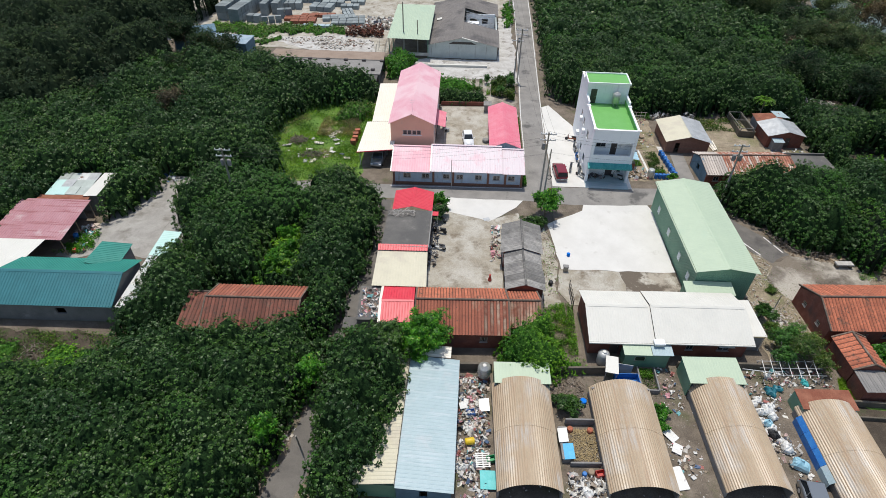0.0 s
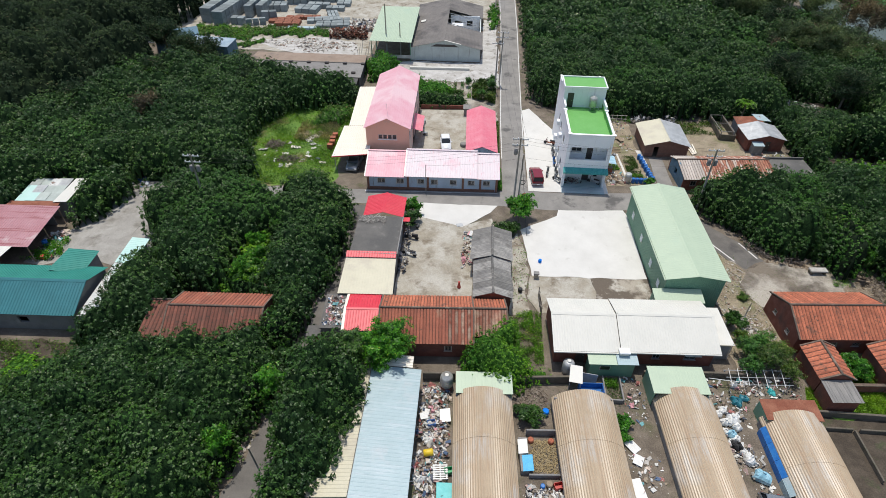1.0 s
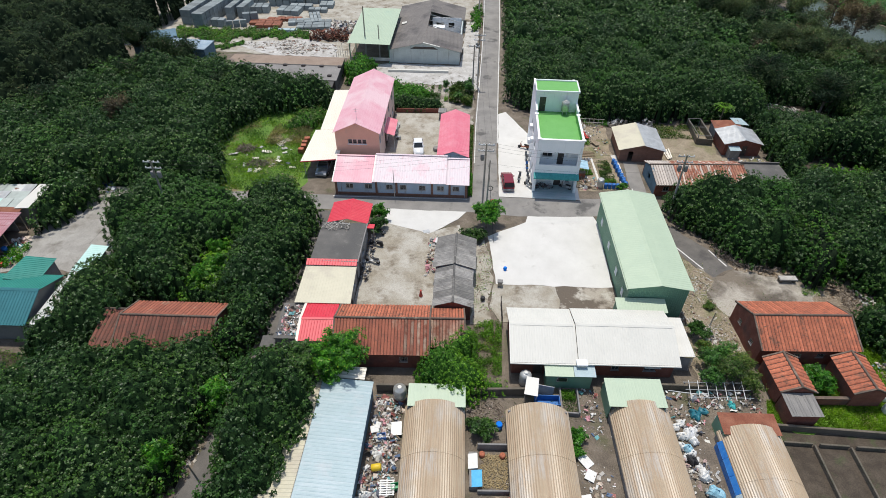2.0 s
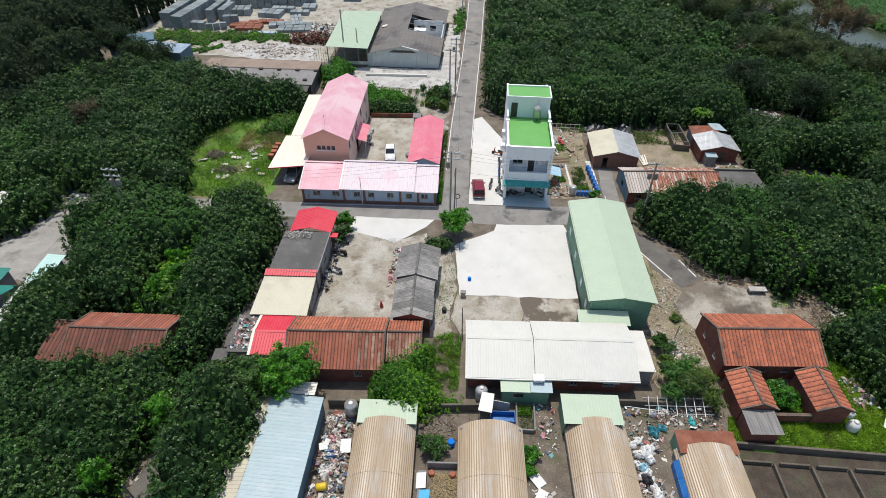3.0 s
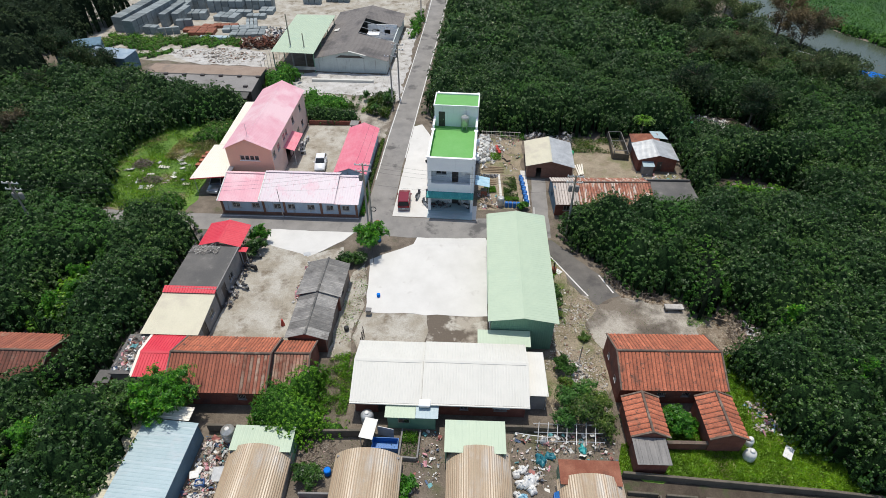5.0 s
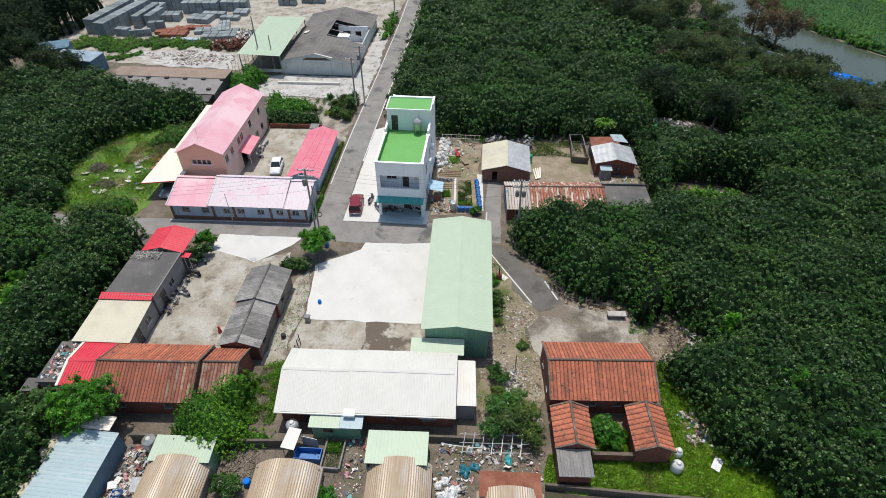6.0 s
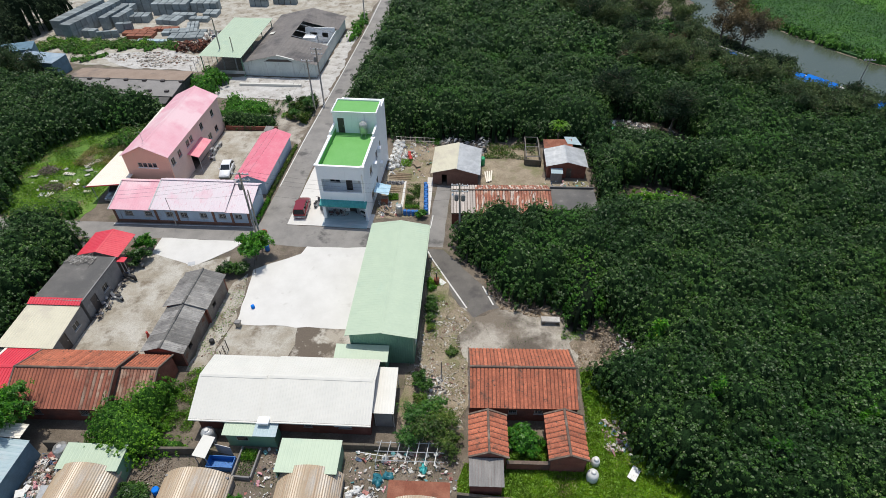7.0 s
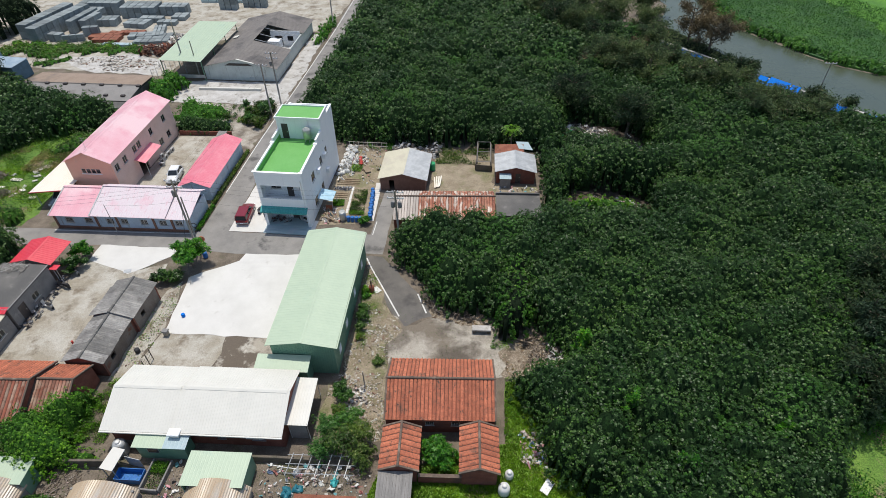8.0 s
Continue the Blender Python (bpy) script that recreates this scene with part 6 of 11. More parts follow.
# ---- pink house with its court ----
def pink_house():
    t = thing("pink_house", -27.2, 5.6, 0, 1.5, "two-storey salmon pink house with pink metal roof", "house")
    L, D, e, r = 6.0, 17.2, 5.5, 6.9
    op = {0: [(1.7, 2.3, 3.7, 4.4), (2.34, 2.94, 3.7, 4.4), (3.0, 3.6, 3.7, 4.4), (3.64, 4.24, 3.7, 4.4)],
          1: [(a, a + 0.9, 3.6, 4.6) for a in (0.6, 2.6, 5.2, 6.4, 10.0, 14.0)] + [(5.4, 7.4, 0.0, 2.3), (11.5, 12.6, 1.0, 2.0), (14.0, 15.0, 1.0, 2.0)]}
    ws = walls(t, L, D, e, M_BEIGEWALL, op, 0.2, "y", r - 0.06, {0: M_PINKWALL})
    for a, b, c, d in op[0]:
        window(ws[0], a, b, c, d, side(0, L, D), 1, sill=False)
    for a, b, c, d in op[1]:
        if c > 0:
            window(ws[1], a, b, c, d, side(1, L, D), 2)
    part("upper_floor", Geo().box(0.2, L - 0.2, 0.2, D - 0.2, 2.9, 3.1), M_OLDCON, t)
    part("string_course", Geo().box(1.6, 4.34, -0.05, 0.0, 3.58, 3.68), M_TRIMWHITE, t)
    gable_roof(t, L, D, e, r, M_PINK, "y", 0.25, 0.25, 0.3, 0.012)
    a = part("awning", Geo().corrugated((L + 1.5, 9.4, 2.5), (L + 1.5, 4.6, 2.5), (L + 0.01, 4.6, 2.95), (L + 0.01, 9.4, 2.95), 0.25, 0.03), M_HOTPINK, t, "rose pink awning over the side door")
    for y in (4.8, 9.2):
        part("post", Geo().tube([(L + 1.4, y, 0), (L + 1.4, y, 2.5)], 0.04, 6), M_STEEL, a)
    part("antenna", Geo().tube([(3.0, 0.9, r), (3.0, 0.9, r + 1.7)], 0.02, 5).tube([(2.6, 0.9, r + 1.5), (3.4, 0.9, r + 1.5)], 0.012, 4).tube([(2.75, 0.9, r + 1.2), (3.25, 0.9, r + 1.2)], 0.012, 4), M_STEEL, t)

    row = thing("row_house", -26.1, -1.15, 0, 1.8, "long single-storey row with pink metal roofs and blue-grey walls", "house")
    L2, D2 = 17.3, 5.0
    wins = [(1.4, 2.4), (3.9, 4.9), (6.7, 7.6), (8.5, 9.4), (11.0, 11.9), (13.4, 14.3), (15.4, 16.3)]
    ws = walls(row, L2, D2, 2.3, M_BLUEWALL, {0: [(a, b, 1.0, 1.75) for a, b in wins]}, 0.18)
    for a, b in wins:
        window(ws[0], a, b, 1.0, 1.75, side(0, L2, D2), 2, True)
    for x in (0.0, 5.3, 7.95, 12.6, 14.9, L2 - 0.25):
        part("pillar", Geo().box(x, x + 0.28, -0.09, -0.003, 0, 2.3), M_BROWNTRIM, row)
    part("plinth", Geo().box(0.3, L2 - 0.3, -0.04, -0.003, 0, 0.42), M_BROWNTRIM, row, "dark plinth band")
    for x0, x1, e2, r2, mt in ((-0.25, 5.2, 2.25, 3.45, M_PINK), (5.0, 14.6, 2.4, 3.75, M_PALEPINK), (14.45, L2 + 0.3, 2.3, 3.4, M_PALEPINK)):
        lean_roof(row, (x0, -0.45, e2), (x1, -0.45, e2), (x1, 4.1, r2), (x0, 4.1, r2), mt, 0.32, 0.018, name="roof_slope")
        lean_roof(row, (x1, 5.2, r2 - 0.5), (x0, 5.2, r2 - 0.5), (x0, 4.1, r2), (x1, 4.1, r2), mt, 0.32, 0.018, name="roof_slope")
        part("ridge_cap", Geo().box(x0, x1, 3.95, 4.25, r2 + 0.02, r2 + 0.09), mt, row)
        part("verge_trim", Geo().slab((x0 - 0.03, -0.47, e2 + 0.06), (x0 + 0.12, -0.47, e2 + 0.06), (x0 + 0.12, 4.1, r2 + 0.06), (x0 - 0.03, 4.1, r2 + 0.06), 0.1), M_STEEL, row, "pale metal verge trim")
    wing = thing("side_wing", -13.0, 6.0, 0, 1.5, "narrow single-storey wing with rose pink metal roof", "house")
    ws = walls(wing, 3.9, 12.0, 2.2, M_BLUEWALL, {3: [(2, 3, 1, 1.8), (5, 6, 0, 2.0), (8, 9, 1, 1.8)]}, 0.18, "y", 2.94)
    window(ws[3], 2, 3, 1, 1.8, side(3, 3.9, 12.0), 2)
    door(ws[3], 5, 6, 2.0, side(3, 3.9, 12.0))
    window(ws[3], 8, 9, 1, 1.8, side(3, 3.9, 12.0), 2)
    gable_roof(wing, 3.9, 12.0, 2.25, 3.0, M_HOTPINK, "y", 0.3, 0.25, 0.3, 0.012)
    cp = thing("carport", -31.6, 2.9, 0, 1.5, "large ivory metal carport roof on posts", "carport")
    lean_roof(cp, (0, -0.3, 2.4), (5.0, 0.4, 2.55), (4.9, 8.0, 2.75), (0.3, 8.0, 2.6), M_IVORY, 0.3, 0.03)
    lean_roof(cp, (1.0, 8.05, 2.62), (4.55, 8.05, 2.74), (3.9, 21.0, 2.85), (0.6, 21.0, 2.72), M_IVORY, 0.3, 0.03)
    for x, y in ((0.3, 0.2), (0.5, 7.6), (1.2, 12.0), (1.0, 20.5)):
        part("post", Geo().tube([(x, y, -0.05), (x, y, 2.5)], 0.05, 8), M_STEEL, cp)
    part("edge_beam", Geo().slab((-0.05, -0.36, 2.4), (5.0, 0.34, 2.55), (5.0, 0.4, 2.55), (-0.05, -0.3, 2.4), 0.12), M_RED, cp)


pink_house()

# ---- old courtyard house with clay roof ----
def courtyard_house():
    t = thing("tile_house", -20.1, -28.9, 0, 3.4, "old brick house with rows of orange clay tiles", "house")
    ws = walls(t, 8.9, 5.6, 2.35, M_BRICK, {0: [(2.0, 2.7, 0.9, 1.6), (6.2, 6.9, 0.9, 1.6)], 2: [(4, 5, 0, 2)]}, 0.25, "x", 3.72)
    window(ws[0], 2.0, 2.7, 0.9, 1.6, side(0, 8.9, 5.6), 1, True)
    window(ws[0], 6.2, 6.9, 0.9, 1.6, side(0, 8.9, 5.6), 1, True)
    door(ws[2], 4, 5, 2.0, side(2, 8.9, 5.6))
    # darker near tile, orange far tile: sun and shade put into slope colours, wing too
    tiled_roof(t, 8.9, 5.6, 2.42, 3.8, M_DARKTILE, "x", 0.35, 0.08, 0.3, far=M_TILE, other=M_WORNTILE, split=-1)
    s = thing("tile_wing", -11.2, -27.2, 0, 3.4, "lower side room with clay tile roof", "house")
    walls(s, 3.25, 4.4, 2.05, M_BRICK, None, 0.22, "x", 3.12)
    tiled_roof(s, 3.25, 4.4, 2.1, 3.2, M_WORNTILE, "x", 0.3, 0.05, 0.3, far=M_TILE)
    a = thing("red_annex", -23.55, -27.8, 0, 3.4, "small annex with glossy red ribbed roof", "shed")
    walls(a, 3.0, 4.6, 2.2, M_GREYWALL, None, 0.15, "x", 2.7)
    gable_roof(a, 3.0, 4.6, 2.25, 2.75, M_RED, "x", 0.15, 0.12, 0.28, 0.04)
    part("verge_trim", Geo().slab((-0.35, -0.2, 2.28), (-0.1, -0.2, 2.28), (-0.1, 2.3, 2.85), (-0.35, 2.3, 2.85), 0.06).slab((-0.35, 2.3, 2.85), (-0.1, 2.3, 2.85), (-0.1, 4.75, 2.32), (-0.35, 4.75, 2.32), 0.06), M_IVORY, a, "pale verge trim")
    j = thing("flat_roof_shed", -25.95, -27.6, 0, 3.4, "low concrete shed with junk on its flat roof", "shed")
    part("wall", Geo().box(0, 2.2, 0, 4.4, 0, 2.0), M_GREYWALL, j)
    part("flat_roof", Geo().box(-0.1, 2.3, -0.1, 4.5, 2.003, 2.12), M_TARROOF, j)
    b = thing("brick_hut", -27.2, -28.3, 0, 3.4, "tiny dark brick hut", "hut")
    part("wall", Geo().box(0, 1.2, 0, 1.2, 0, 1.5), M_BRICK, b)
    part("flat_roof", Geo().box(-0.1, 1.3, -0.1, 1.3, 1.503, 1.6), M_TARROOF, b)
    c = thing("cream_wing", -25.1, -22.9, 0, 2.6, "side wing with cream ribbed metal roof", "house")
    ws = walls(c, 5.2, 5.2, 2.3, M_GREYWALL, {1: [(1, 2, 0, 2), (3, 4, 0.9, 1.7)]}, 0.18)
    door(ws[1], 1, 2, 2, side(1, 5.2, 5.2))
    window(ws[1], 3, 4, 0.9, 1.7, side(1, 5.2, 5.2), 2)
    lean_roof(c, (-0.15, -0.3, 2.4), (5.5, -0.3, 2.4), (5.4, 5.0, 2.62), (-0.05, 5.0, 2.62), M_CREAM, 0.3, 0.012)
    lean_roof(c, (-0.05, 4.9, 2.75), (5.4, 4.9, 2.75), (5.4, 5.7, 2.95), (-0.05, 5.7, 2.95), M_RED, 0.28, 0.04)
    d = thing("grey_wing", -24.95, -17.3, 0, 1.0, "side wing with flat dark grey felt roof", "house")
    ws = walls(d, 4.9, 6.5, 2.7, M_GREYWALL, {1: [(1, 2, 0, 2), (3, 4, 0.9, 1.7)]}, 0.18)
    door(ws[1], 1, 2, 2, side(1, 4.9, 6.5))
    window(ws[1], 3, 4, 0.9, 1.7, side(1, 4.9, 6.5), 2)
    part("flat_roof", Geo().box(-0.15, 5.05, -0.1, 6.6, 2.703, 2.85), M_TARROOF, d)
    part("kerb", Geo().box(5.0, 5.12, -0.1, 6.6, 2.853, 2.92).box(-0.15, 5.0, -0.1, 0.0, 2.853, 2.9), M_GREYWALL, d)
    e = thing("red_canopy", -24.7, -10.3, 0, 1.0, "bright red metal gable canopy", "canopy")
    gable_roof(e, 4.5, 3.8, 2.55, 3.15, M_RED, "y", 0.15, 0.1, 0.28, 0.016)
    for x, y in ((0.1, 0.1), (4.4, 0.1), (0.1, 3.7), (4.4, 3.7)):
        part("post", Geo().tube([(x, y, -0.02), (x, y, 2.55)], 0.05, 8), M_STEEL, e)
    part("side_panel", Geo().box(4.5, 5.4, -0.5, 0.3, 2.2, 2.26), M_RED, e, "small red sheet at the corner")
    part("post", Geo().tube([(5.3, -0.4, -0.02), (5.3, -0.4, 2.2)], 0.04, 6), M_STEEL, e)
    part("side_panel", Geo().box(0.08, 0.14, 0.2, 3.6, 0, 2.3), M_GREYWALL, e)


courtyard_house()


def grey_barn(x, y, L, D, e, r, rz, seed, label):
    rr = np.random.default_rng(seed)
    t = thing("grey_barn", x, y, 0, rz, label, "barn", "grey barns by the court")
    walls(t, L, D, e, M_BRICK, {1: [(1.2, 1.9, 0.9, 1.5)]}, 0.2, "y", r - 0.05, {1: M_GRIMEWALL, 3: M_GREYWALL})
    n = int(D / 0.82)
    for sgn in (0, 1):
        for i in range(n):
            y0 = -0.15 + (D + 0.3) * i / n
            y1 = -0.15 + (D + 0.3) * (i + 1) / n + 0.08
            dz = rr.uniform(0.03, 0.06) + 0.012 * (i % 2)
            lo, hi = (-0.25, L / 2) if sgn == 0 else (L + 0.25, L / 2)
            zl = e - 0.25 * (r - e) / (L / 2)
            j = rr.normal(0, 0.04)
            if sgn == 0:
                part("roof_sheet", Geo().corrugated((lo + j, y1, zl + dz), (lo + j, y0, zl + dz), (hi, y0, r + dz), (hi, y1, r + dz), 0.2, 0.035), M_ASBESTOS, t)
            else:
                part("roof_sheet", Geo().corrugated((lo + j, y0, zl + dz), (lo + j, y1, zl + dz), (hi, y1, r + dz), (hi, y0, r + dz), 0.2, 0.035), M_ASBESTOS, t)
    part("ridge_cap", Geo().tube([(L / 2, -0.2, r + 0.08), (L / 2, D + 0.2, r + 0.08)], 0.12, 8), M_ASBESTOS, t)


grey_barn(-11.55, -16.6, 4.1, 4.7, 2.3, 2.95, 0.5, 3, "old barn with dark grey cement sheet roof")
grey_barn(-11.2, -22.15, 3.65, 5.5, 2.1, 2.75, 1.5, 4, "lower barn with patched grey cement sheet roof")

# ---- brick compound in the east ----
def brick_compound():
    t = thing("tile_house", 19.75, -25.4, 0, 4.0, "brick main house with bright orange clay tile roof", "house")
    ws = walls(t, 9.3, 5.8, 2.35, M_BRICK, {0: [(3.4, 4.1, 1.1, 1.6), (5.6, 6.3, 1.1, 1.6)], 3: [(1.4, 1.9, 1.2, 1.7), (4.0, 4.5, 1.2, 1.7)]}, 0.25, "x", 3.7)
    for k, hs in ((0, [(3.4, 4.1, 1.1, 1.6), (5.6, 6.3, 1.1, 1.6)]), (3, [(1.4, 1.9, 1.2, 1.7), (4.0, 4.5, 1.2, 1.7)])):
        for h in hs:
            window(ws[k], *h, side(k, 9.3, 5.8), 1, True)
    tiled_roof(t, 9.3, 5.8, 2.42, 3.75, M_TILE, "x", 0.3, 0.06, 0.34)
    for x, y, dd in ((20.15, -29.9, 3.7), (26.55, -29.6, 4.0)):
        s = thing("tile_wing", x, y, 0, 3.5, "narrow brick side wing with orange tile roof", "house", "wings of the brick compound")
        walls(s, 2.8, dd, 2.0, M_BRICK, None, 0.22, "y", 2.66)
        tiled_roof(s, 2.8, dd, 2.05, 2.75, M_TILE, "y", 0.22, 0.1, 0.46)
    b = thing("board_shed", 20.1, -32.2, 0, 3.2, "brick lean-to with grey weathered board roof", "shed")
    part("wall", Geo().box(0.1, 2.6, 0.1, 2.1, 0, 1.75), M_BRICK, b)
    for i in range(11):
        part("roof_board", Geo().slab((i * 0.25, -0.1, 1.86 + 0.01 * (i % 3)), (i * 0.25 + 0.24, -0.1, 1.86 + 0.01 * (i % 3)), (i * 0.25 + 0.24, 2.2, 1.98 + 0.01 * (i % 3)), (i * 0.25, 2.2, 1.98 + 0.01 * (i % 3)), 0.04), M_GREYWOOD, b)
    w = thing("courtyard_wall", 23.05, -29.75, 0, 3.5, "low brick wall closing the small court", "wall")
    part("wall", Geo().box(0, 3.55, 0, 0.22, 0, 1.0), M_BRICK, w)
    part("coping", Geo().box(-0.0, 3.55, -0.04, 0.26, 1.003, 1.08), M_MORTAR, w)
    for x, y, r, h in ((29.95, -29.9, 0.48, 1.1), (30.35, -28.6, 0.36, 0.8)):
        k = thing("water_tank", x, y, 0, 0, "white round plastic water tank on the grass", "tank", "white tanks")
        part("tank_body", Geo().spin([(r * 0.9, -0.02), (r, 0.1), (r, h * 0.65), (r * 0.86, h * 0.85), (r * 0.45, h), (r * 0.2, h + 0.04)], n=20), M_WHITEP, k)
        part("lid", Geo().spin([(0.2, h + 0.02), (0.22, h + 0.1), (0.05, h + 0.13)], n=14), M_WHITEP, k)


brick_compound()


# ---- farm sheds with arched roofs ----
def arched_shed(x, y, rz, W, D, e, rise, mat, label):
    t = thing("arched_shed", x, y, 0, rz, label, "shed", "arched farm sheds")
    R = (W * W / 4 + rise * rise) / (2 * rise)
    half = math.asin(W / 2 / R)
    # ribs run over the arch; the fine waves lie side by side across the length
    m = 31
    v = []
    for j in (0, 1):
        for i in range(m * 2 + 1):
            a = -half + 2 * half * i / (m * 2)
            rr = R + (0.026 if i % 2 else -0.012)
            v.append((W / 2 + rr * math.sin(a), D * j, e + rise - R + rr * math.cos(a)))
    k = m * 2 + 1
    f = [(i, i + 1, k + i + 1, k + i) for i in range(k - 1)]
    mm = len(v)
    v2 = [(p[0], p[1], p[2] - 0.05) for p in v]
    f2 = [tuple(mm + i for i in reversed(q)) for q in f]
    f3 = [(i + 1, i, mm + i, mm + i + 1) for i in range(k - 1)] + [(k + i, k + i + 1, mm + k + i + 1, mm + k + i) for i in range(k - 1)]
    half_len = D * 0.52
    front = [(p[0], min(p[1], half_len), p[2]) for p in v + v2]
    back = [(p[0], max(p[1], half_len - 0.12), p[2] + 0.025) for p in v + v2]
    part("roof_arch", Geo().add(front, f + f2 + f3), mat, t)
    part("roof_arch", Geo().add(back, f + f2 + f3), mat, t)
    part("wall", Geo().box(0.08, 0.22, 0.1, D - 0.1, 0, e), M_GREYWALL, t)
    part("wall", Geo().box(W - 0.22, W - 0.08, 0.1, D - 0.1, 0, e), M_GREYWALL, t)
    for q in range(5):
        yy = 0.2 + (D - 0.4) * q / 4
        pts = [(W / 2 + (R - 0.09) * math.sin(a), yy, e + rise - R + (R - 0.09) * math.cos(a)) for a in [-half + 2 * half * i / 10 for i in range(11)]]
        part("arch_rib", Geo().tube(pts, 0.03, 5), M_STEEL, t)
    part("back_wall", Geo().box(0.22, W - 0.22, D - 0.4, D - 0.25, 0, e + 0.5), M_GREYWALL, t)


Q_LABEL = "farm shed with arched weathered tan corrugated roof"
arched_shed(-12.35, -43.3, 2.6, 5.2, 9.8, 1.1, 1.35, M_TAN, Q_LABEL)
arched_shed(-3.68, -42.7, 2.6, 5.5, 9.7, 0.85, 1.4, M_TAN, Q_LABEL)
arched_shed(5.4, -41.9, 3.0, 5.25, 9.9, 0.8, 1.4, M_TAN, Q_LABEL)
arched_shed(14.15, -43.2, 2.6, 5.3, 9.6, 0.8, 1.35, M_TAN, Q_LABEL)


def mint_lean(x, y, rz, L, D, mat, label, e=1.95):
    t = thing("lean_to", x, y, 0, rz, label, "shed", "lean-tos of the farm sheds")
    part("wall", Geo().box(0.08, 0.18, 0.1, D - 0.1, 0, e - 0.1).box(L - 0.18, L - 0.08, 0.1, D - 0.1, 0, e - 0.1).box(0.18, L - 0.18, D - 0.2, D - 0.1, 0, e), M_GREENWALL, t)
    lean_roof(t, (0, 0, e), (L, 0, e), (L, D, e + 0.14), (0, D, e + 0.14), mat, 0.3, 0.005)


mint_lean(-12.55, -33.9, 2.6, 5.0, 2.2, M_MINT, "pale mint lean-to roof overgrown by a tree")
mint_lean(4.75, -32.6, 2.8, 5.0, 2.85, M_MINT, "pale mint lean-to roof")
mint_lean(13.95, -34.3, 2.6, 4.8, 2.0, M_RUST, "rusty brown lean-to roof", 1.6)


def blue_shed():
    t = thing("long_shed", -20.0, -44.0, 0, 0.6, "long shed with pale blue and cream ribbed roofs", "shed")
    L, D = 4.2, 12.0
    walls(t, L, D, 2.2, M_CLAD, {0: [(1.8, 2.4, 0.8, 1.7)]}, 0.12)
    # ribs run down the slope to the right
    part("roof_slope", Geo().corrugated((L + 0.2, -0.3, 2.3), (L + 0.2, D, 2.3), (0.0, D, 2.62), (0.0, -0.3, 2.62), 0.32, 0.014, "rib"), M_PALEBLUE, t)
    part("roof_slope", Geo().corrugated((0.0, D + 1.0, 2.42), (0.0, -0.1, 2.42), (-0.05, -0.1, 2.55), (-0.05, D + 1.0, 2.55), 0.32, 0.005, "rib"), M_STEEL, t)
    part("cream_roof", Geo().corrugated((-3.6, D - 0.2, 1.9), (-3.6, 0.1, 1.9), (-0.1, 0.1, 2.45), (-0.1, D - 0.2, 2.45), 0.32, 0.022, "rib"), M_CREAM, t, "cream ribbed roof")
    part("back_roof", Geo().corrugated((3.6, D + 0.02, 2.5), (3.6, D + 1.3, 2.5), (-0.6, D + 1.3, 2.7), (-0.6, D + 0.02, 2.7), 0.32, 0.035, "rib"), M_IVORY, t, "ivory ribbed roof end")
    part("wall", Geo().box(-3.4, 0.0, 0.2, 0.32, 0, 1.9).box(-3.4, -3.28, 0.32, D - 0.3, 0, 1.85), M_GREENWALL, t)


blue_shed()


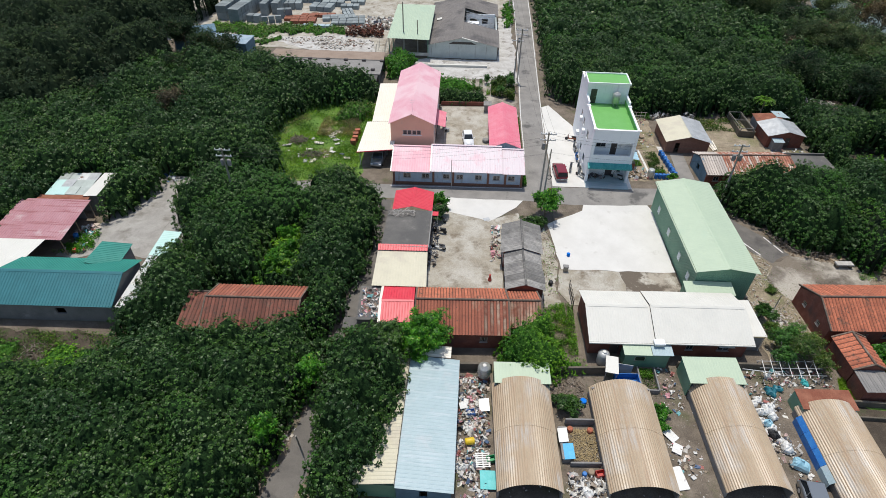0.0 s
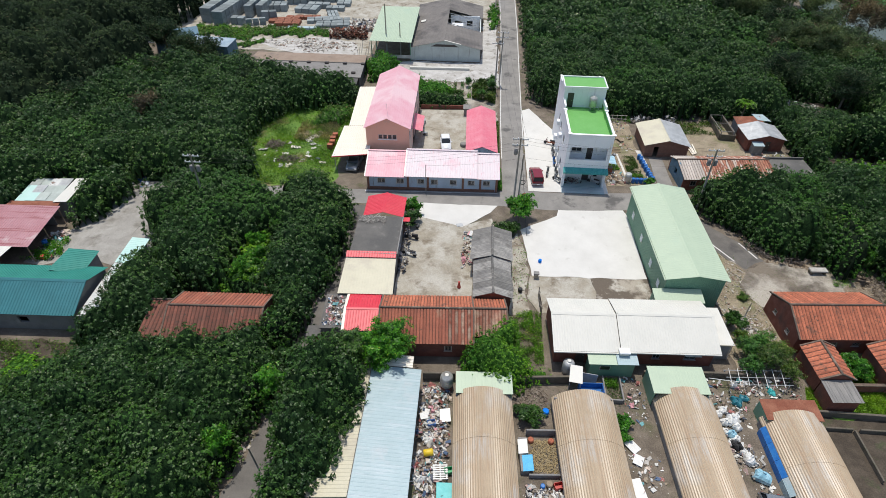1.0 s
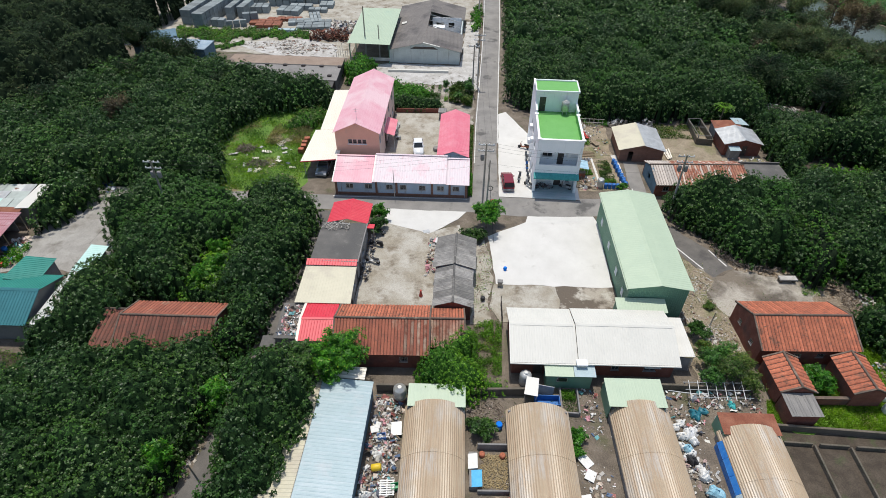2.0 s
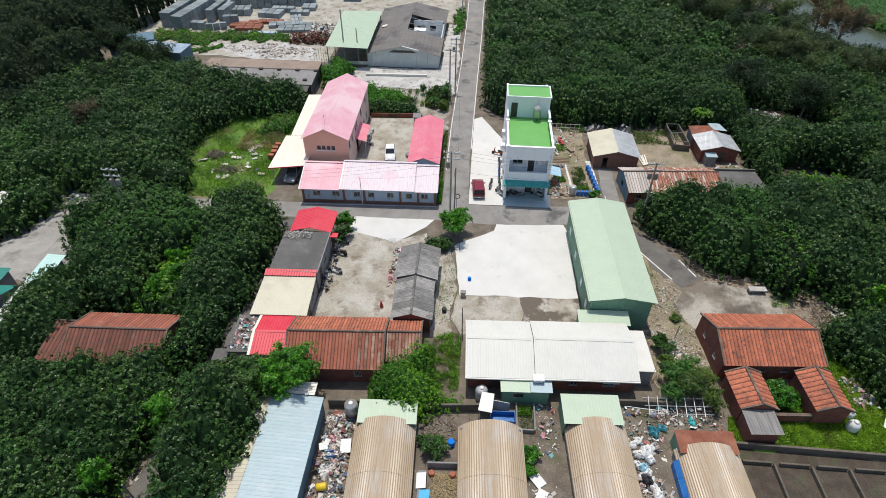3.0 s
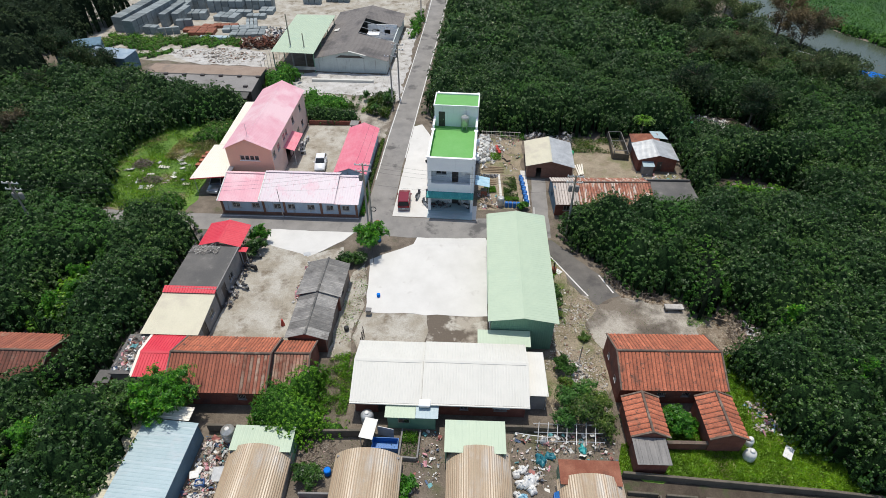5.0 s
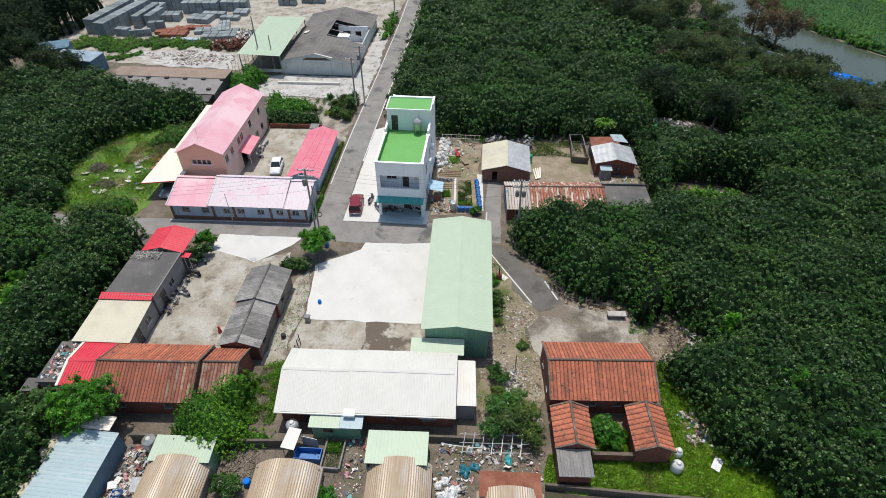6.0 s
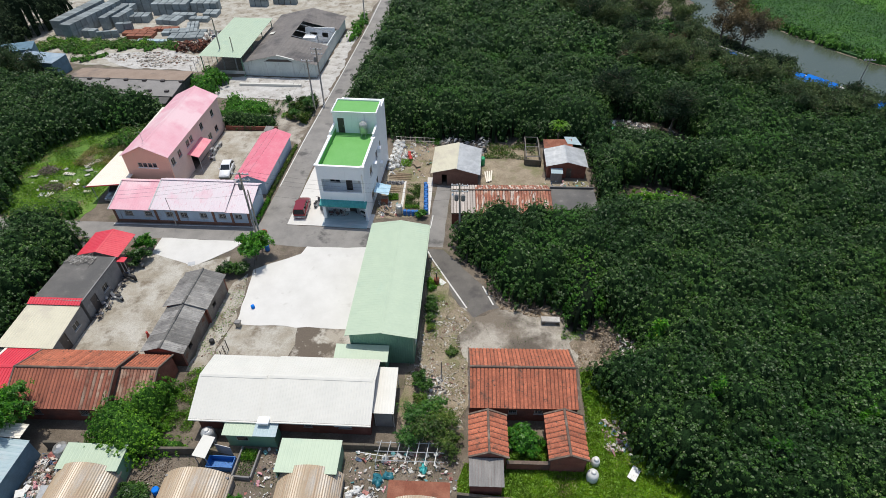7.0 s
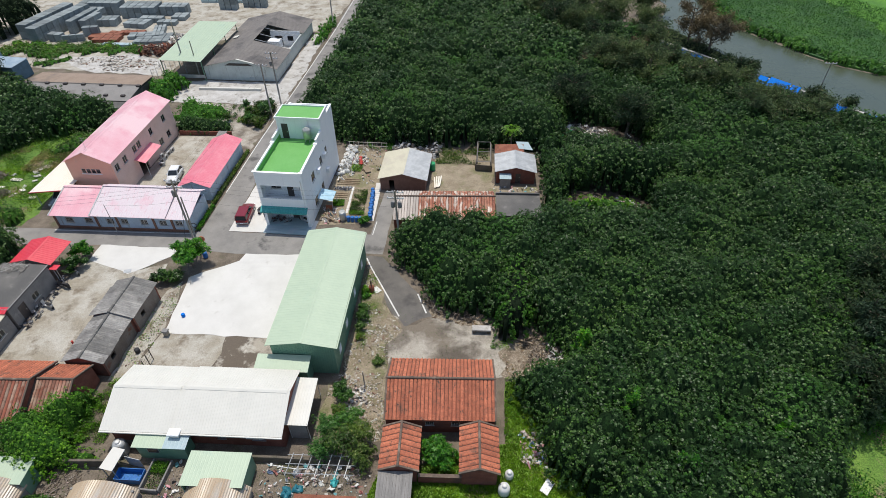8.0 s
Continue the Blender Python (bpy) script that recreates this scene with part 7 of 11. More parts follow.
# ---- far sheds, east side ----
def east_sheds():
    t = thing("cream_shed", 12.75, 10.5, 0, 0.5, "brick shed with cream and grey metal gable roof", "shed")
    walls(t, 6.1, 6.4, 1.85, M_BROWNTRIM, {0: [(1.2, 1.9, 0.0, 1.6)]}, 0.18, "y", 2.62)
    gable_roof(t, 6.1, 6.4, 1.9, 2.7, M_CREAM, "y", 0.3, 0.2, 0.3, 0.012, back=M_STEEL)
    r = thing("rust_roof_house", 16.0, 2.0, 0, 4.5, "brick house with streaky rust-red corrugated roof", "house")
    walls(r, 12.4, 5.4, 1.95, M_BRICK, {0: [(1.0, 1.8, 0.8, 1.5)], 3: [(2, 2.8, 0.8, 1.6)]}, 0.2, "x", 2.72, {3: M_CLAD})
    window(r, 1.0, 1.8, 0.8, 1.5, side(0, 12.4, 5.4), 2)
    tiled_roof(r, 12.4, 5.4, 2.0, 2.78, M_STREAKY, "x", 0.35, 0.1, 0.34, 0.62, edge=False, other=M_PALETILE, split=9)
    f = thing("flat_roof_shed", 28.6, 3.6, 0, 3.0, "dark grey flat-roofed shed", "shed")
    part("wall", Geo().box(0, 5.4, 0, 4.4, 0, 1.85), M_GREYWALL, f)
    part("flat_roof", Geo().box(-0.1, 5.5, -0.1, 4.5, 1.853, 1.98), M_TARROOF, f)
    part("kerb", Geo().box(-0.1, 5.5, 4.3, 4.5, 1.983, 2.25), M_TARROOF, f)
    h = thing("brick_shed", 28.3, 13.4, 0, 2.0, "small brick shed with grey metal gable roof", "shed")
    ws = walls(h, 5.2, 4.2, 1.9, M_BRICK, {0: [(2.6, 3.3, 0, 1.6)]}, 0.18, "y", 2.55)
    gable_roof(h, 5.2, 4.2, 1.95, 2.62, M_STEEL, "y", 0.25, 0.2, 0.26, 0.012)
    door(ws[0], 2.6, 3.3, 1.6, side(0, 5.2, 4.2))
    lean_roof(h, (-0.2, 4.5, 2.0), (3.9, 4.5, 2.15), (3.9, 6.6, 2.35), (-0.2, 6.6, 2.2), M_RUST)
    lean_roof(h, (3.2, 5.4, 2.3), (5.2, 5.2, 2.2), (4.6, 7.2, 2.35), (2.8, 7.2, 2.4), M_PALEBLUE)
    part("wall", Geo().box(0, 0.1, 4.25, 6.5, 0, 1.98).box(0.1, 3.8, 6.4, 6.5, 0, 2.1), M_GREYWALL, h)
    lean_roof(h, (0.4, -1.2, 1.5), (2.0, -1.2, 1.5), (2.0, -0.02, 1.62), (0.4, -0.02, 1.62), M_PALEBLUE)
    part("hatch", Geo().box(0.5, 1.9, -1.1, -0.02, 0, 1.45), M_GREYWALL, h)


east_sheds()


# ---- factory in the distance ----
def factory():
    t = thing("open_warehouse", -32.9, 41.2, 0, 1.0, "open-sided store with mint green metal roof", "warehouse")
    lean_roof(t, (0, 0, 3.9), (8.0, -0.4, 3.9), (8.0, 18.6, 4.3), (0, 18.6, 4.3), M_MINT, 0.3, 0.03)
    for y in (0.3, 6, 12, 18):
        for x in (0.3, 7.7):
            part("post", Geo().tube([(x, y, -0.05), (x, y, 3.9)], 0.09, 8), M_GREENWALL, t)
    part("side_cladding", Geo().box(0.2, 7.8, 0.2, 0.26, 0.6, 1.2), M_STEEL, t)
    f = thing("factory", -25.4, 42.4, 0, 0.5, "old factory hall with grey-brown roof, partly fallen in", "factory")
    L, D = 13.4, 24.6
    walls(f, L, D, 2.4, M_PLASTER, {}, 0.2, "y", 4.0, {0: M_PLASTER})
    for x in (3.2, 6.6, 10.0):
        part("wall_pilaster", Geo().box(x, x + 0.25, -0.06, -0.002, 0, 2.5), M_PLASTER, f)
    # dark plate on the solid gable, its colour standing in for shade
    part("gable_shade_plate", Geo().slab((4.0, -0.03, 2.75), (9.4, -0.03, 2.75), (8.4, -0.03, 3.2), (5.0, -0.03, 3.2), 0.02), M_DARKDOOR, f, "dark plate for the shaded gap under the gable")
    part("hall_floor", Geo().box(0.21, L - 0.21, 0.21, D - 0.21, -0.05, 0.03), M_PALEFLOOR, f)
    e, r = 2.5, 4.1
    cx = L / 2
    for y0, y1 in ((-0.4, 6.4), (6.4, 10.0), (16.8, 20.0), (20.0, D + 0.4)):
        lean_roof(f, (-0.4, y1, e), (-0.4, y0, e), (cx, y0, r), (cx, y1, r), M_FACTROOF, 0.5, 0.03, name="roof_slope")
    lean_roof(f, (-0.4, 16.8, e), (-0.4, 10.0, e), (cx, 10.0, r), (cx, 16.8, r), M_FACTROOF, 0.5, 0.03, name="roof_slope")
    for y0, y1 in ((-0.4, 8.6), (17.0, D + 0.4)):
        lean_roof(f, (L + 0.4, y0, e), (L + 0.4, y1, e), (cx + 0.02, y1, r), (cx + 0.02, y0, r), M_FACTROOF, 0.5, 0.03, name="roof_slope")
    for y in (9.4, 12.2, 15.4):
        part("truss", Geo().tube([(cx, y, r - 0.1), (L - 0.2, y, e)], 0.07, 5), M_STEEL, f)
    part("inner_wall", Geo().wall(L - cx - 0.6, 3.0, 0.15, [(0.8, 2.4, 0.0, 2.0), (3.4, 4.6, 1.0, 2.0)], pose(cx + 0.3, 16.7, 0)).box(cx + 0.6, cx + 3.0, 13.6, 15.4, 0.03, 2.0), M_WHITEWALL, f, "whitewashed inner wall open to the sky")

    part("skylight", Geo().slab((1.0, 12.2, 2.98), (2.0, 12.2, 3.22), (2.0, 13.4, 3.22), (1.0, 13.4, 2.98), 0.03), M_WHITEROOF, f)
    part("gable_flashing", Geo().slab((cx - 0.1, -0.5, r + 0.06), (cx + 3.0, -0.5, r - 0.66), (cx + 3.0, -0.2, r - 0.66), (cx - 0.1, -0.2, r + 0.06), 0.06), M_WHITEROOF, f)
    lo = thing("long_shed", -53.4, 28.6, 0, 0.6, "long low shed with brownish roof and skylight boxes", "shed")
    part("wall", Geo().box(0.2, 20.6, 0.4, 9.0, 0, 2.1), M_TARROOF, lo)
    part("roof", Geo().slab((0, -0.2, 2.2), (21.0, -0.2, 2.2), (21.0, 4.6, 2.7), (0, 4.6, 2.7), 0.12), M_GREYROOF, lo, "grey sheet roof slope")
    part("roof", Geo().slab((0, 4.61, 2.7), (21.0, 4.61, 2.7), (20.6, 9.4, 2.3), (0, 9.4, 2.3), 0.12), M_BROWNROOF, lo, "dusty brown roof slope")
    part("ridge", Geo().box(0, 21.0, 4.5, 4.72, 2.703, 2.76), M_TARROOF, lo)
    for i in range(7):
        part("skylight_box", Geo().chamfer(0.9 + i * 3.25, 1.6 + i * 3.25, 4.0, 4.5, 2.6, 2.95, 0.05), M_DARKDOOR, lo)
    for i in range(2):
        part("skylight_box", Geo().chamfer(16.2 + i * 3.0, 16.9 + i * 3.0, 0.9, 1.4, 2.3, 2.62, 0.05), M_DARKDOOR, lo)
    part("canopy", Geo().slab((13.5, -2.0, 1.8), (20.6, -2.0, 1.8), (20.6, -0.25, 2.05), (13.5, -0.25, 2.05), 0.08), M_TARROOF, lo)
    part("canopy_edge", Geo().box(13.5, 20.0, -2.1, -2.01, 1.75, 1.88), M_STEEL, lo)
    part("canopy_wall", Geo().box(13.7, 20.4, -1.0, -0.9, 0, 1.85), M_TARROOF, lo)
    for x, y, rz, s, lab in ((-67.5, 38.9, -5.0, 8.2, "blue portable office with pale roof"), (-74.4, 40.6, 27.0, 8.0, "blue-green portable office half hidden by trees")):
        b = thing("portable_office", x, y, 0, rz, lab, "office", "portable offices")
        part("body", Geo().box(0, s, 0, 3.9, 0, 2.8), M_CLAD, b)
        part("roof", Geo().slab((-0.1, -0.1, 2.86), (s + 0.1, -0.1, 2.86), (s + 0.1, 4.0, 3.02), (-0.1, 4.0, 3.02), 0.06), M_OFFICEROOF if s > 8.1 else M_CLAD, b)
        w = part("window", Geo().box(s - 3.2, s - 2.0, -0.04, -0.003, 1.1, 2.0), M_ALU, b)
        part("pane", Geo().box(s - 3.1, s - 2.1, -0.055, -0.043, 1.2, 1.9), M_GLASS, w)


factory()


# ---- western farmstead ----
def west_farm():
    t = thing("teal_house", -62.6, -28.6, 0, 2.4, "farmhouse with dark teal ribbed metal roof", "house")
    L, D = 12.4, 6.3
    walls(t, L, D, 2.5, M_GREYWALL, {0: [(6.5, 7.5, 1, 1.8)]}, 0.18, "x", 3.7)
    gable_roof(t, L, D, 2.55, 3.8, M_DARKTEAL, "x", 0.35, 0.25, 0.3, 0.035, back=M_TEALGREEN)
    part("wing_roof", Geo().corrugated((10.6, 5.2, 2.65), (10.6, 9.0, 2.65), (7.3, 9.0, 2.9), (7.3, 5.2, 3.25), 0.3, 0.035, "rib"), M_TEALGREEN, t, "teal green roof of the small wing")
    part("wing_wall", Geo().box(7.6, 10.3, 6.4, 6.5, 0, 2.6).box(7.6, 10.3, 8.7, 8.8, 0, 2.6).box(10.2, 10.3, 6.5, 8.7, 0, 2.6), M_GREYWALL, t)
    w2 = thing("teal_house", -76.0, -30.2, 0, 2.4, "continuing farmhouse end with dark teal roof", "house")
    walls(w2, 13.0, 6.0, 2.3, M_GREYWALL, None, 0.18, "x", 3.4)
    gable_roof(w2, 13.0, 6.0, 2.35, 3.5, M_DARKTEAL, "x", 0.35, 0.25, 0.3, 0.035, back=M_TEALGREEN)
    s = thing("side_shed", -49.7, -28.3, 0, 1.6, "narrow shed with worn white and aqua corrugated roof", "shed")
    part("wall", Geo().box(0.1, 1.7, 0.1, 11.2, 0, 2.2), M_GREYWALL, s)
    lean_roof(s, (-0.05, 7.6, 2.45), (-0.05, 0, 2.45), (1.9, 0, 2.3), (1.9, 7.6, 2.3), M_PEELED)
    lean_roof(s, (-0.05, 11.8, 2.55), (-0.05, 7.65, 2.5), (1.9, 7.65, 2.35), (1.9, 11.8, 2.4), M_PAVILION)
    r = thing("maroon_shed", -69.4, -19.3, 0, 2.2, "open shed with faded maroon corrugated roof", "shed")
    lean_roof(r, (0, 0, 2.4), (8.6, 0, 2.4), (8.4, 7.2, 2.7), (0, 7.2, 2.7), M_MAROON, 0.3, 0.03)
    for x, y in ((8.3, 0.2), (8.2, 3.6), (8.1, 7.0), (0.2, 0.2), (0.2, 7.0)):
        part("post", Geo().tube([(x, y, 0), (x, y, 2.4)], 0.06, 6), M_WOOD, r)
    part("back_wall", Geo().box(0.3, 0.4, 0.2, 7.0, 0, 2.3).box(0.4, 7.0, 6.9, 7.0, 0, 2.4), M_GREYWALL, r)
    w = thing("white_shed", -71.0, -25.0, 0, 2.2, "shed with grimy white corrugated roof", "shed")
    lean_roof(w, (0, 0, 2.45), (7.9, 0, 2.45), (8.9, 5.4, 2.65), (0, 5.4, 2.65), M_WHITEROOF, 0.3, 0.012)
    part("wall", Geo().box(0.2, 0.3, 0.2, 5.2, 0, 2.35).box(0.3, 7.6, 0.2, 0.3, 0, 2.35).box(7.5, 7.6, 0.3, 3.0, 0, 2.35), M_GREYWALL, w)
    p = thing("patchwork_shed", -67.6, -10.9, 0, 4.0, "shed roofed with patches of old metal sheets", "shed")
    part("wall", Geo().box(0.1, 6.4, 0.1, 4.2, 0, 2.3), M_GREYWALL, p)
    rr = np.random.default_rng(5)
    mats = [M_PATCHGREY, M_PATCHGREY, M_STEEL, M_PATCHGREY, M_PAVILION, M_PEELED]
    for i in range(4):
        for j in range(3):
            part("roof_sheet", Geo().slab((i * 1.2 - 0.1, j * 1.55, 2.5 + 0.03 * ((i + j) % 3)), (i * 1.2 + 1.22, j * 1.55 - 0.05, 2.5 + 0.03 * ((i + j) % 3)), (i * 1.2 + 1.22, j * 1.55 + 1.6, 2.56 + 0.03 * ((i + j) % 3)), (i * 1.2 - 0.1, j * 1.55 + 1.6, 2.56 + 0.03 * ((i + j) % 3)), 0.02), mats[int(rr.integers(0, 6))], p)
    part("white_sheet", Geo().slab((4.75, -0.4, 2.6), (6.4, -0.3, 2.6), (6.8, 4.6, 2.7), (5.2, 4.6, 2.7), 0.02), M_WHITEROOF, p, "white metal sheet")
    part("rust_sheet", Geo().slab((-0.8, -1.1, 2.44), (5.6, -0.9, 2.44), (5.6, -0.05, 2.5), (-0.6, -0.05, 2.5), 0.02), M_RUST, p, "rusty metal sheet")
    o = thing("tile_house", -40.6, -29.95, 0, 2.4, "abandoned brick house with dark clay tile roof among trees", "house")
    walls(o, 9.2, 5.5, 2.3, M_BRICK, None, 0.22, "x", 3.5)
    tiled_roof(o, 9.2, 5.5, 2.38, 3.58, M_GRIMETILE, "x", 0.3, 0.06, 0.36, far=M_DARKTILE)
    o2 = thing("tile_wing", -42.9, -30.1, 0, 2.4, "lower end room with dark tile roof", "house")
    walls(o2, 2.2, 4.6, 1.9, M_BRICK, None, 0.22)
    tiled_roof(o2, 2.2, 4.6, 2.3, 2.85, M_GRIMETILE, "x", 0.25, 0.04, 0.36, 0.9, edge=False)


west_farm()

# ---- single trees, shrubs and grass ----
tree("roadside_tree", -6.1, -6.7, 3.9, 1.9, L_BRIGHT, 7500, 0.2, 41, "small bright green tree beside the utility pole", clumps=24)
tree("shrub", -8.3, -9.4, 1.7, 1.2, L_WOOD, 2200, 0.2, 42, "dark green shrub behind the grey barn", 0.07, 0.1, "shrub", 9)
tree("shrub", -6.9, -9.0, 1.5, 1.0, L_WOOD, 1700, 0.2, 43, "dark green shrub beside the pole", 0.07, 0.1, "shrub", 8)
woods("creeper", [[(-12.0, -30.2), (-11.2, -28.9), (-9.6, -27.2), (-8.8, -25.2), (-7.9, -25.3), (-6.9, -28.6), (-6.4, -30.4), (-7.0, -31.4), (-7.8, -32.1), (-8.8, -32.3), (-10.2, -31.9), (-11.6, -30.9)]], [], 1.1, 0.9, 3.7, 420, 0.1, L_VINE, "bright yellow-green creeper sprawling over wall and roofs", 44, "creeper", step=0.25, relief=1.2, ragged=0.5)
woods("creeper", [[(-11.4, -30.6), (-10.9, -29.3), (-9.6, -28.2), (-8.8, -29.0), (-9.0, -30.6), (-10.2, -31.2)]], [], 1.0, 0.85, 3.75, 220, 0.105, L_BRIGHT, "darker green tree smothered by the creeper", 45, "tree", step=0.25, relief=1.2, ragged=0.5)
woods("creeper", [[(-7.0, -30.0), (-4.4, -29.8), (-4.4, -30.5), (-7.0, -30.9)]], [], 0.6, 0.5, 1.2, 200, 0.105, L_VINE, "creeper trailing along the garden wall", 46, "creeper", step=0.2, relief=0.6, ragged=0.2)
tree("garden_tree", -19.2, -30.4, 6.0, 2.5, L_BRIGHT, 22000, 0.17, 46, "fresh green tree beside the long shed", clumps=34)
tree("garden_tree", -22.0, -31.2, 5.6, 2.2, L_WOOD, 16000, 0.17, 47, "dark broad-leaved tree over the shed roof", clumps=34)
for k, (x, y, h, r) in enumerate(((-28.6, -34.6, 5.3, 1.5), (-31.0, -40.6, 5.2, 1.3), (-36.6, -19.6, 3.4, 1.2), (-35.4, -17.4, 3.0, 1.1), (-36.4, -14.9, 3.2, 1.1), (39.6, -23.7, 7.0, 1.25), (43.2, -28.6, 6.9, 1.2), (36.8, -17.0, 6.4, 0.9), (51.5, -25.1, 6.4, 0.9))):
    tree("thicket_tree", x, y, h, r, L_BRIGHT, int(3000 * r), 0.17, 240 + k, "fresh green young tree among the dark thicket", 0.08, 0.1, "tree", 18)
tree("canopy_bush", -19.5, -6.2, 2.5, 1.15, L_BRIGHT, 2600, 0.22, 48, "leafy green bush by the red canopy", 0.07, 0.1, "shrub", 9)
tree("canopy_bush", -19.4, -8.3, 2.3, 1.2, L_WOOD, 2600, 0.22, 49, "green bush by the red canopy", 0.07, 0.1, "shrub", 9)
for k, (x, y, h, r) in enumerate(((15.0, -26.4, 3.0, 1.4), (16.4, -27.6, 3.4, 1.7), (17.8, -26.8, 2.9, 1.5), (16.8, -25.4, 2.6, 1.3), (15.4, -24.4, 1.6, 0.9), (18.3, -28.4, 2.2, 1.2), (14.9, -28.2, 2.4, 1.3))):
    tree("bamboo_shrub", x, y, h, r, (L_CROP, L_WEED, L_OLIVE)[k % 3], int(3600 * r), 0.1, 160 + k, "tall loose dusty shrub on rubble beside the brick house", 0.05, 0.08, "shrub", 11, loose=1.5)
tree("shrub", 15.0, -22.3, 2.1, 0.9, L_WOOD, 1700, 0.2, 52, "dark shrub at the corner of the warehouse", 0.06, 0.15, "shrub", 8)
tree("court_bush", 24.5, -27.4, 2.0, 1.5, L_BRIGHT, 9000, 0.14, 53, "green weeds filling the small brick court", 0.06, 0.05, "shrub", 24)
tree("farm_bush", -6.2, -34.7, 1.5, 1.25, L_WOOD, 4200, 0.18, 54, "round green bush between the farm sheds", 0.06, 0.05, "shrub", 12)
tree("farm_bush", 1.95, -34.9, 1.1, 0.95, L_BRIGHT, 2600, 0.16, 55, "low bright green bush beside the arched shed", 0.05, 0.05, "shrub", 10)
tree("farm_bush", 1.8, -36.2, 0.9, 0.7, L_BRIGHT, 1500, 0.16, 56, "low bright green bush beside the arched shed", 0.05, 0.05, "shrub", 8)
for k, (x, y, h, r, mt) in enumerate(((14.55, -8.8, 0.8, 0.45, L_VINE), (14.7, -9.6, 0.6, 0.4, L_BRIGHT), (14.9, -11.8, 1.3, 0.6, L_WOOD), (15.0, -12.9, 1.5, 0.75, L_WOOD), (15.1, -14.3, 1.2, 0.6, L_WOOD), (15.2, -15.4, 0.7, 0.45, L_WEED), (17.6, -18.2, 0.6, 0.6, L_WEED), (15.6, -22.8, 1.9, 0.8, L_WOOD))):
    tree("verge_shrub", x, y, h, r, mt, int(2600 * r), 0.12, 60 + k, "small weedy shrub on the gravel beside the warehouse", 0.03, 0.05, "shrub", 9, loose=1.6)
low_plants("verge_weeds", [(14.2, -5.0), (15.4, -6.4), (16.2, -10.0), (16.0, -16.6), (14.8, -16.8), (14.2, -9.0)], 1500, 0.12, 0.3, L_VINE, "patches of green weeds along the warehouse", 160, "weeds", 1.3)
woods("garden_hedge", [[(-21.6, 22.9), (-14.2, 23.4), (-14.3, 25.6), (-21.4, 25.2)]], [], 0.9, 0.7, 1.9, 140, 0.14, L_WOOD, "thick dark green clipped hedge behind the court", 71, "hedge", relief=0.7, ragged=0.2, step=0.25)
woods("yard_shrubs", [[(-31.0, 32.0), (-28.6, 32.6), (-27.6, 39.6), (-31.5, 40.6), (-32.5, 36.0)]], [], 1.4, 1.2, 2.2, 60, 0.24, L_BRIGHT, "bright bushes beside the long shed", 72, "shrubs")
woods("road_hedge", [[(-9.7, 60.0), (-8.9, 60.0), (-8.8, 74.0), (-9.7, 74.0)]], [], 0.9, 0.8, 1.5, 90, 0.24, L_BRIGHT, "clipped hedge along the road", 73, "hedge")
woods("field_reeds", [[(75.2, 98), (76.2, 86), (77.4, 81), (80.4, 74.4), (88.4, 62.4), (92.5, 57.8), (98.8, 54), (128, 28), (130, 31), (100, 56.4), (93.8, 60), (90, 64.4), (82.4, 76), (79, 83), (77.6, 98)]], [], 1.5, 1.2, 1.3, 44, 0.28, L_CROP, "reedy green bank across the river", 74, "reeds")
woods("yard_weeds", [[(-73, 50.0), (-66.0, 51.0), (-62.6, 48.4), (-59.0, 51.6), (-43.4, 53.2), (-44.6, 55.6), (-58, 56.4), (-66.0, 55.0), (-73, 56)], [(-62, 45.4), (-56.6, 46.6), (-56.2, 48.8), (-61, 47.6)]], [], 1.4, 1.0, 0.55, 60, 0.2, L_WEED, "overgrown bank of olive weeds in the factory yard", 75, "weeds", ragged=1.3, relief=1.2)
woods("yard_weeds", [[(-71, 52.0), (-66, 53.2), (-62, 50.4), (-60, 53), (-64, 55), (-70, 55)], [(-56, 53.4), (-50, 53.8), (-50, 55.2), (-55, 55)]], [], 1.2, 0.9, 0.6, 60, 0.2, L_VINE, "bright patch of weeds in the factory yard", 77, "weeds", ragged=1.3, relief=1.2)
woods("bright_saplings", [[(-31.6, -35.5), (-29.6, -35.0), (-29.6, -31.4), (-31.8, -31.6)], [(-37.9, -22.0), (-38.4, -18.0), (-37.0, -13.8), (-35.2, -13.0), (-34.6, -15.0), (-34.4, -21.2)], [(37.0, 7.2), (42.0, 7.6), (46.0, 7.2), (46.0, 8.8), (40.0, 9.2)]], [], 1.2, 1.05, 1.6, 80, 0.22, L_VINE, "bright young growth in gaps of the thicket", 76, "bushes")


